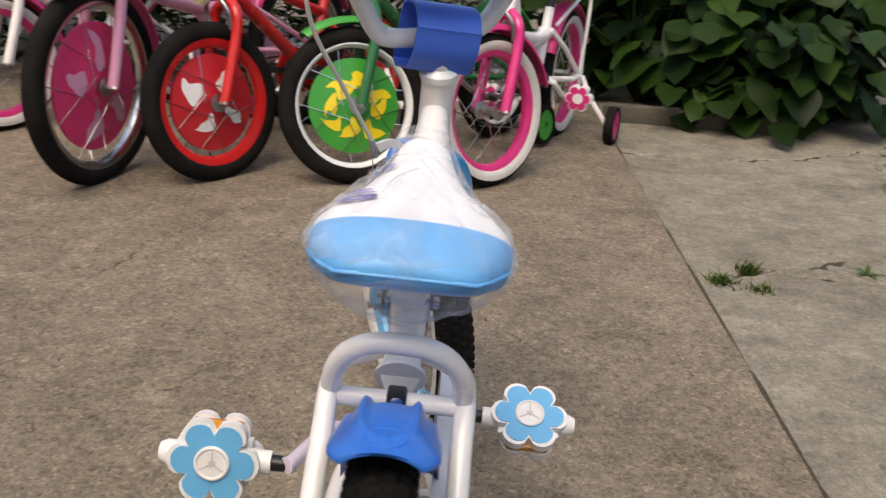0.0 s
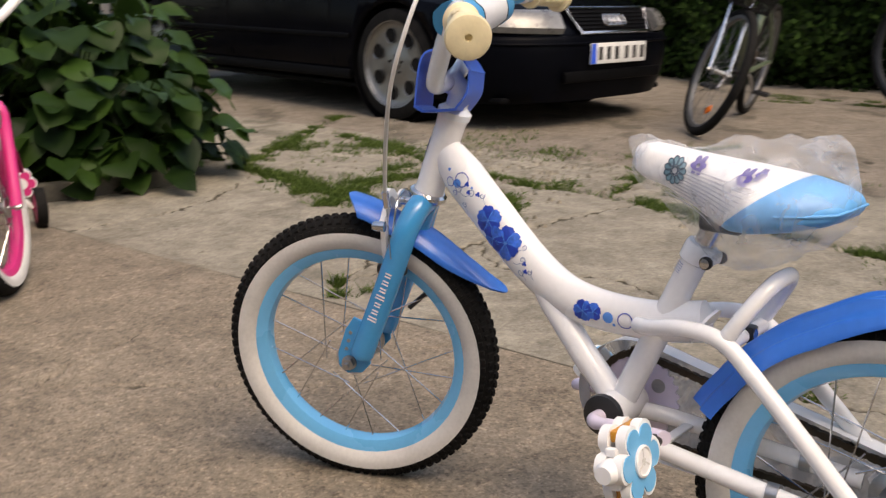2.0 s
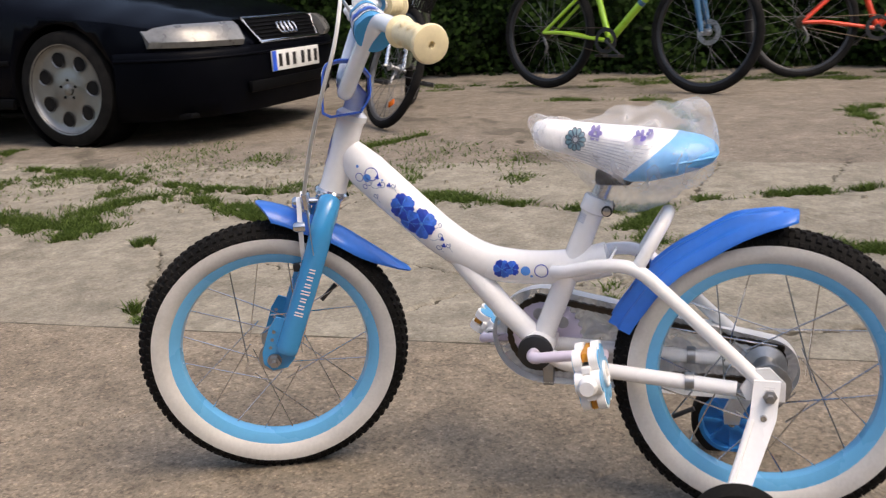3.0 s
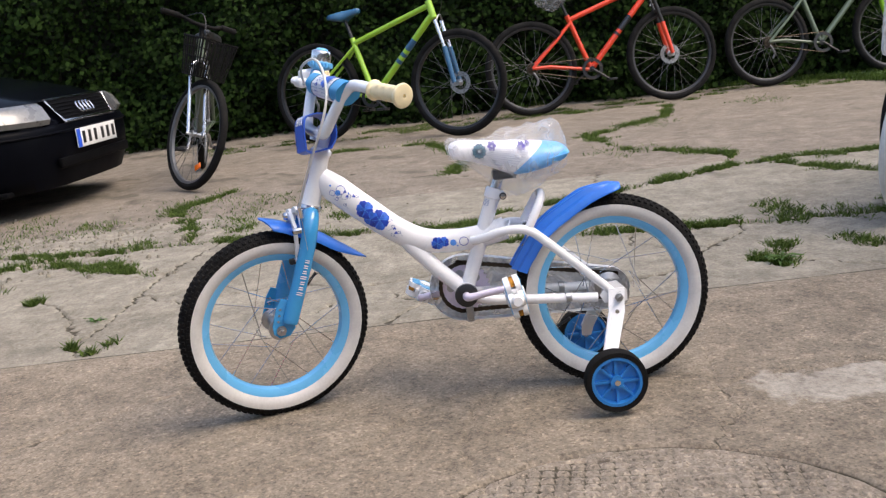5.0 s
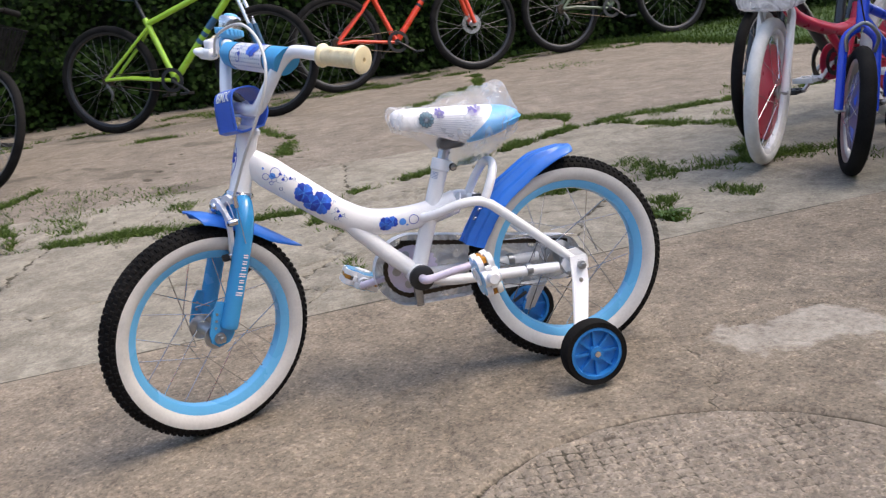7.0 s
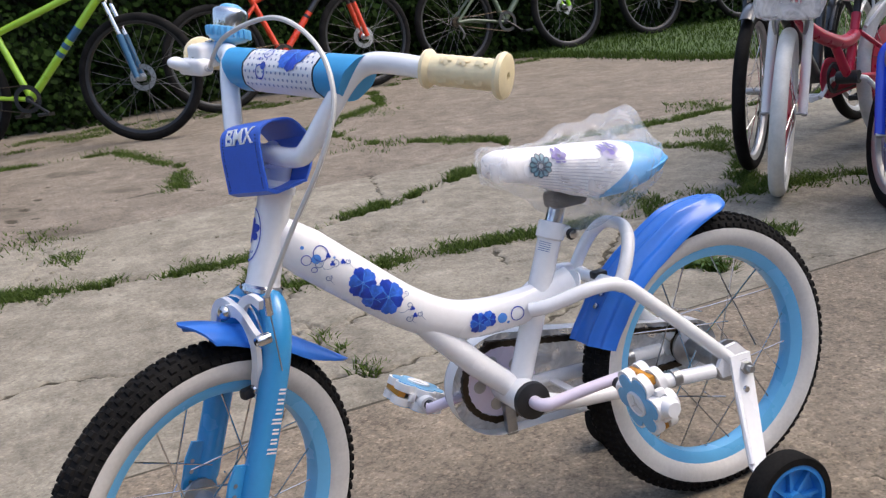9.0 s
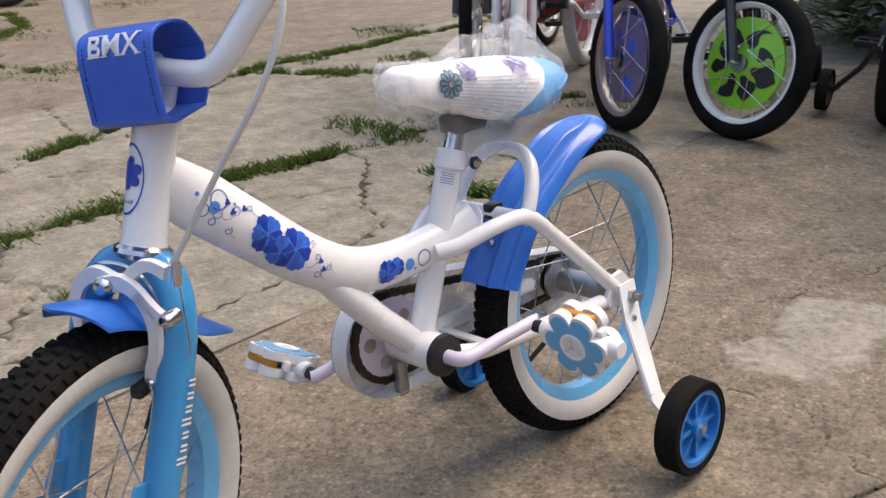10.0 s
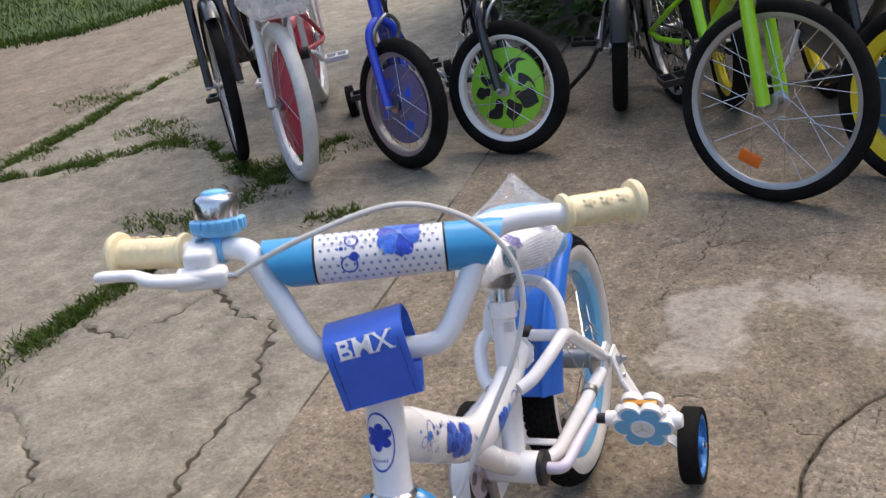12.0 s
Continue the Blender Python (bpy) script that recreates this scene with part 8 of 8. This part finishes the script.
def leaf_shape(V, F, at, d, up, L, W, curl=0.25, fold=0.15, heart=False, cuts=6):
    """A leaf with a midrib fold and a drooping tip."""
    side = d.cross(up).normalized()
    nrm = side.cross(d).normalized()
    i0 = len(V)
    for k in range(cuts + 1):
        u = k / cuts
        if heart:
            w = W * (1.0 * math.sin(math.pi * min(1, u * 0.92 + 0.09)) ** 0.75)
        else:
            w = W * math.sin(math.pi * min(1, u * 0.95 + 0.04))
        p = at + d * (L * u) - nrm * (curl * L * u * u)
        wav = 0.16 * L * math.sin(u * 9 + at.x * 50 + at.z * 31)
        V += [tuple(p - side * w / 2 + nrm * (fold * w + wav * 0.3)), tuple(p), tuple(p + side * w / 2 + nrm * (fold * w - wav * 0.3))]
    for k in range(cuts):
        a = i0 + 3 * k
        F += [(a, a + 1, a + 4, a + 3), (a + 1, a + 2, a + 5, a + 4)]


# broken concrete crumbs on the worn slabs
V, F = [], []
for _ in range(420):
    if rng.rand() < 0.97:
        x, y = rng.normal(2.45, 0.4), rng.normal(2.0, 0.55)
    else:
        x, y = rng.normal(2.35, 0.3), rng.normal(0.6, 1.0)
    r = rng.uniform(0.004, 0.016)
    if x < 1.5:
        continue
    i = len(V)
    h = r * rng.uniform(0.5, 0.9)
    ring = [(x + r * rng.uniform(0.7, 1.2) * math.cos(a), y + r * rng.uniform(0.7, 1.2) * math.sin(a), -0.006) for a in (0, 1.1, 2.3, 3.3, 4.4, 5.4)]
    V += ring + [(x + (p[0] - x) * 0.55, y + (p[1] - y) * 0.55, h * rng.uniform(0.8, 1.1)) for p in ring]
    F += [(i + k, i + (k + 1) % 6, i + 6 + (k + 1) % 6, i + 6 + k) for k in range(6)] + [tuple(i + 6 + k for k in range(6))]
leaves_object("rubble", V, F, SLAB_MAT, "small crumbs of broken concrete on the slabs", "rubble")

# one dandelion-like weed by the pad's edge
def weed(x, y, r, n, seed):
    q = random.Random(seed)
    th = thing("weed", "low green rosette weed in a slab crack", "weed", m=Matrix.Translation((x, y, -0.004)))
    for k in range(n):
        a = 2 * math.pi * k / n + q.uniform(-0.3, 0.3)
        e = q.uniform(0.2, 1.0)
        d = Vector((math.cos(a), math.sin(a), e)).normalized()
        V, F = [], []
        leaf_shape(V, F, Vector((0, 0, 0)), d, Vector((0, 0, 1)), r * q.uniform(0.7, 1.2), r * 0.22, 0.5, 0.2)
        leaves_object("leaf", V, F, GRASS_L, "", "", parent=th, smooth=True)


GRASS_L = leaf_material("weed_leaf", (0.03, 0.085, 0.012), (0.09, 0.17, 0.03), 0.5)
weed(0.81, -0.66, 0.054, 26, 3)
weed(1.0, 1.44, 0.04, 12, 4)

# broad-leaved plants behind the slab corner
q = random.Random(11)
for px, py, n, h in ((0.98, 2.98, 30, 0.42), (1.18, 2.88, 34, 0.42), (1.38, 2.92, 34, 0.42), (0.8, 3.2, 34, 0.7), (1.12, 3.18, 40, 0.68), (1.42, 3.22, 36, 0.62), (0.6, 3.4, 30, 0.75), (1.2, 3.48, 40, 0.9), (1.5, 3.5, 32, 0.75), (0.85, 3.65, 36, 0.95)):
    th = thing("leafy_plant", "leafy plant with broad heart-shaped dark green leaves", "plant", "plants beside the yard", m=Matrix.Translation((px, py, 0)))
    stems = bmesh.new()
    V, F = [], []
    for k in range(int(n * 2.2)):
        a = q.uniform(0, 6.283)
        rr = q.uniform(0.03, 0.27)
        z = h * q.uniform(0.12, 1.0) * (1.1 - rr)
        tip = Vector((math.cos(a) * rr, math.sin(a) * rr, z))
        tube(stems, [Vector((math.cos(a) * 0.02, math.sin(a) * 0.02, 0)), tip * 0.6 + Vector((0, 0, 0.05)), tip], 0.004, 4, caps=False)
        out = Vector((math.cos(a), math.sin(a) - 0.35, q.uniform(-0.75, 0.05))).normalized()
        leaf_shape(V, F, tip, out, Vector((q.uniform(-0.5, 0.5), q.uniform(-0.5, 0.5), 1)), q.uniform(0.08, 0.19), q.uniform(0.075, 0.16), q.uniform(0.1, 0.5), q.uniform(-0.05, 0.25), True, 8)
    # stems in the dark hedge colour paint the plant's shaded core
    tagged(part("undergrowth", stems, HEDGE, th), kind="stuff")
    leaves_object("foliage", V, F, BROAD, "broad heart-shaped leaves", "", parent=th, smooth=True)

# a young conifer behind them
con = thing("conifer", "young golden-green conifer behind the broad-leaved plants", "conifer", m=Matrix.Translation((1.25, 4.1, 0)))
part("trunk", bar([(0, 0, 0), (0.01, 0, 0.8), (0, 0, 1.9)], [0.04, 0.03, 0.01], 8), TWIG, con)
V, F = [], []
for k in range(2600):
    z = q.uniform(0.05, 1.9)
    rr = (0.5 * (1 - z / 2.1)) * q.uniform(0.55, 1.05)
    a = q.uniform(0, 6.283)
    d = Vector((math.cos(a), math.sin(a), q.uniform(0.4, 1.4))).normalized()
    leaf_shape(V, F, Vector((math.cos(a) * rr, math.sin(a) * rr, z)), d, Vector((-math.sin(a), math.cos(a), 0.2)), q.uniform(0.06, 0.12), q.uniform(0.02, 0.035), 0.2, 0.1, False, 3)
leaves_object("crown", V, F, THUJA, "feathery golden-green sprays", "", parent=con)

# hedge: twigs inside, leaves over a bulging face
hedge = thing("hedge", "tall dense dark green hedge along the yard", "hedge", kind="")
bm = bmesh.new()
for k in range(140):
    y = -9 + 17 * k / 140 + q.uniform(-0.05, 0.05)
    x = 7.25 + q.uniform(-0.15, 0.15)
    tube(bm, [Vector((x, y, 0)), Vector((x + q.uniform(-0.15, 0.05), y + q.uniform(-0.1, 0.1), 1.2)), Vector((x + q.uniform(-0.2, 0.1), y + q.uniform(-0.2, 0.2), 2.6))], [0.02, 0.014, 0.006], 5, caps=False)
tagged(part("branch_mass", bm, TWIG, hedge), kind="stuff")
# near-black block: the hedge's inner shade is put into its colour
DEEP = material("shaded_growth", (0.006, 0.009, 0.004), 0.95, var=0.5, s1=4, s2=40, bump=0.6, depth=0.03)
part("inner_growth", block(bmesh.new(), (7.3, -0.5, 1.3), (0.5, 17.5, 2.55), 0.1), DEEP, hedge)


def hedge_leaves(n, x0, depth, size, top=2.7):
    V, F = [], []
    for k in range(n):
        y, z = q.uniform(-9, 8), q.uniform(0.0, 1.0) ** 0.8 * top
        bulge = 0.12 * math.sin(y * 3.1 + z * 2) + 0.09 * math.sin(y * 7.7 - z * 5.3) + 0.06 * math.sin(z * 11 + y * 2)
        x = x0 - bulge + q.uniform(-0.03, depth)
        a = q.uniform(0, 6.283)
        d = Vector((-0.5 + q.uniform(-0.6, 0.4), math.cos(a), math.sin(a) - 0.25)).normalized()
        L = size * q.uniform(0.7, 1.4)
        side = d.cross(Vector((-1, q.uniform(-0.5, 0.5), 0.5))).normalized() * (L * 0.36)
        p = Vector((x, y, z))
        i = len(V)
        V += [tuple(p), tuple(p + d * L * 0.5 + side), tuple(p + d * L), tuple(p + d * L * 0.5 - side)]
        F += [(i, i + 1, i + 2, i + 3)]
    return V, F


V, F = hedge_leaves(120000, 6.62, 0.42, 0.05)
V2, F2 = hedge_leaves(20000, 6.6, 0.25, 0.055, 0.6)
F += [tuple(k + len(V) for k in f) for f in F2]
V += V2
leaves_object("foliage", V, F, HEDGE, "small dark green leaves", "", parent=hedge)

# bushes and walls beyond the bicycle rows close the yard, some added for shade
WALLM = material("grey_render_wall", (0.30, 0.28, 0.25), 0.9, var=0.15, s1=2, s2=60, bump=0.4, depth=0.004)
# the south wall is unseen: its height is set to shade the rear row
tagged(part("wall_south", block(bmesh.new(), (-2.35, -3.75, 1.95), (7.4, 0.3, 4.1), 0.01), WALLM), "unseen grey wall added to shade the rear bicycle row", "wall", kind="structure")
tagged(part("wall_west", block(bmesh.new(), (-6.2, 0.95, 1.5), (0.3, 9.7, 3.1), 0.01), WALLM), "grey rendered house wall closing the yard", "wall", kind="structure")


def bush(x, y, r, h, n, seed, mat, label):
    p = random.Random(seed)
    th = thing("bush", label, "bush", m=Matrix.Translation((x, y, 0)))
    bm = bmesh.new()
    for k in range(14):
        a = p.uniform(0, 6.283)
        tube(bm, [Vector((0, 0, 0)), Vector((math.cos(a) * r * 0.4, math.sin(a) * r * 0.4, h * 0.5)), Vector((math.cos(a) * r * 0.8, math.sin(a) * r * 0.8, h * 0.9))], [0.015, 0.01, 0.004], 5, caps=False)
    tagged(part("branch_mass", bm, TWIG, th), kind="stuff")
    V, F = [], []
    for k in range(n):
        a, e = p.uniform(0, 6.283), p.uniform(0.05, 1)
        rr = r * (0.55 + 0.5 * p.random()) * math.sin(math.pi * min(1, e * 0.8 + 0.25)) * (1 + 0.2 * math.sin(a * 5 + e * 9))
        d = Vector((math.cos(a), math.sin(a), p.uniform(-0.3, 0.8))).normalized()
        leaf_shape(V, F, Vector((math.cos(a) * rr, math.sin(a) * rr, e * h)), d, Vector((0, 0, 1)), p.uniform(0.05, 0.1), p.uniform(0.03, 0.05), 0.2, 0.1, False, 3)
    leaves_object("foliage", V, F, mat, "small green leaves", "", parent=th)


# filler bushes added to darken the ground behind the front row
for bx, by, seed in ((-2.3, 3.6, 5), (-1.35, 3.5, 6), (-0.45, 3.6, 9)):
    bush(bx, by, 0.85, 1.7, 4200, seed, HEDGE, "added dark filler bush behind the bicycles")
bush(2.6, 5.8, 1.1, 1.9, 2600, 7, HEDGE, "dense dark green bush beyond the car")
bush(0.55, -3.0, 0.45, 0.6, 1500, 8, THUJA, "low grey-green bush behind the bicycles")

EDGE_M = material("dark_mossy_concrete", (0.10, 0.09, 0.07), 0.9, var=0.3, s1=8, s2=90, bump=0.5, depth=0.004)
tagged(part("kerb_edge", block(bmesh.new(), (0, 0, 0.02), (0.7, 0.06, 0.075), 0.008, Matrix.Translation((0.95, 2.8, 0)) @ pose(0, 0, 0, 0, 0, -10)), EDGE_M), "low dark concrete edging below the plants", "kerb", kind="structure")
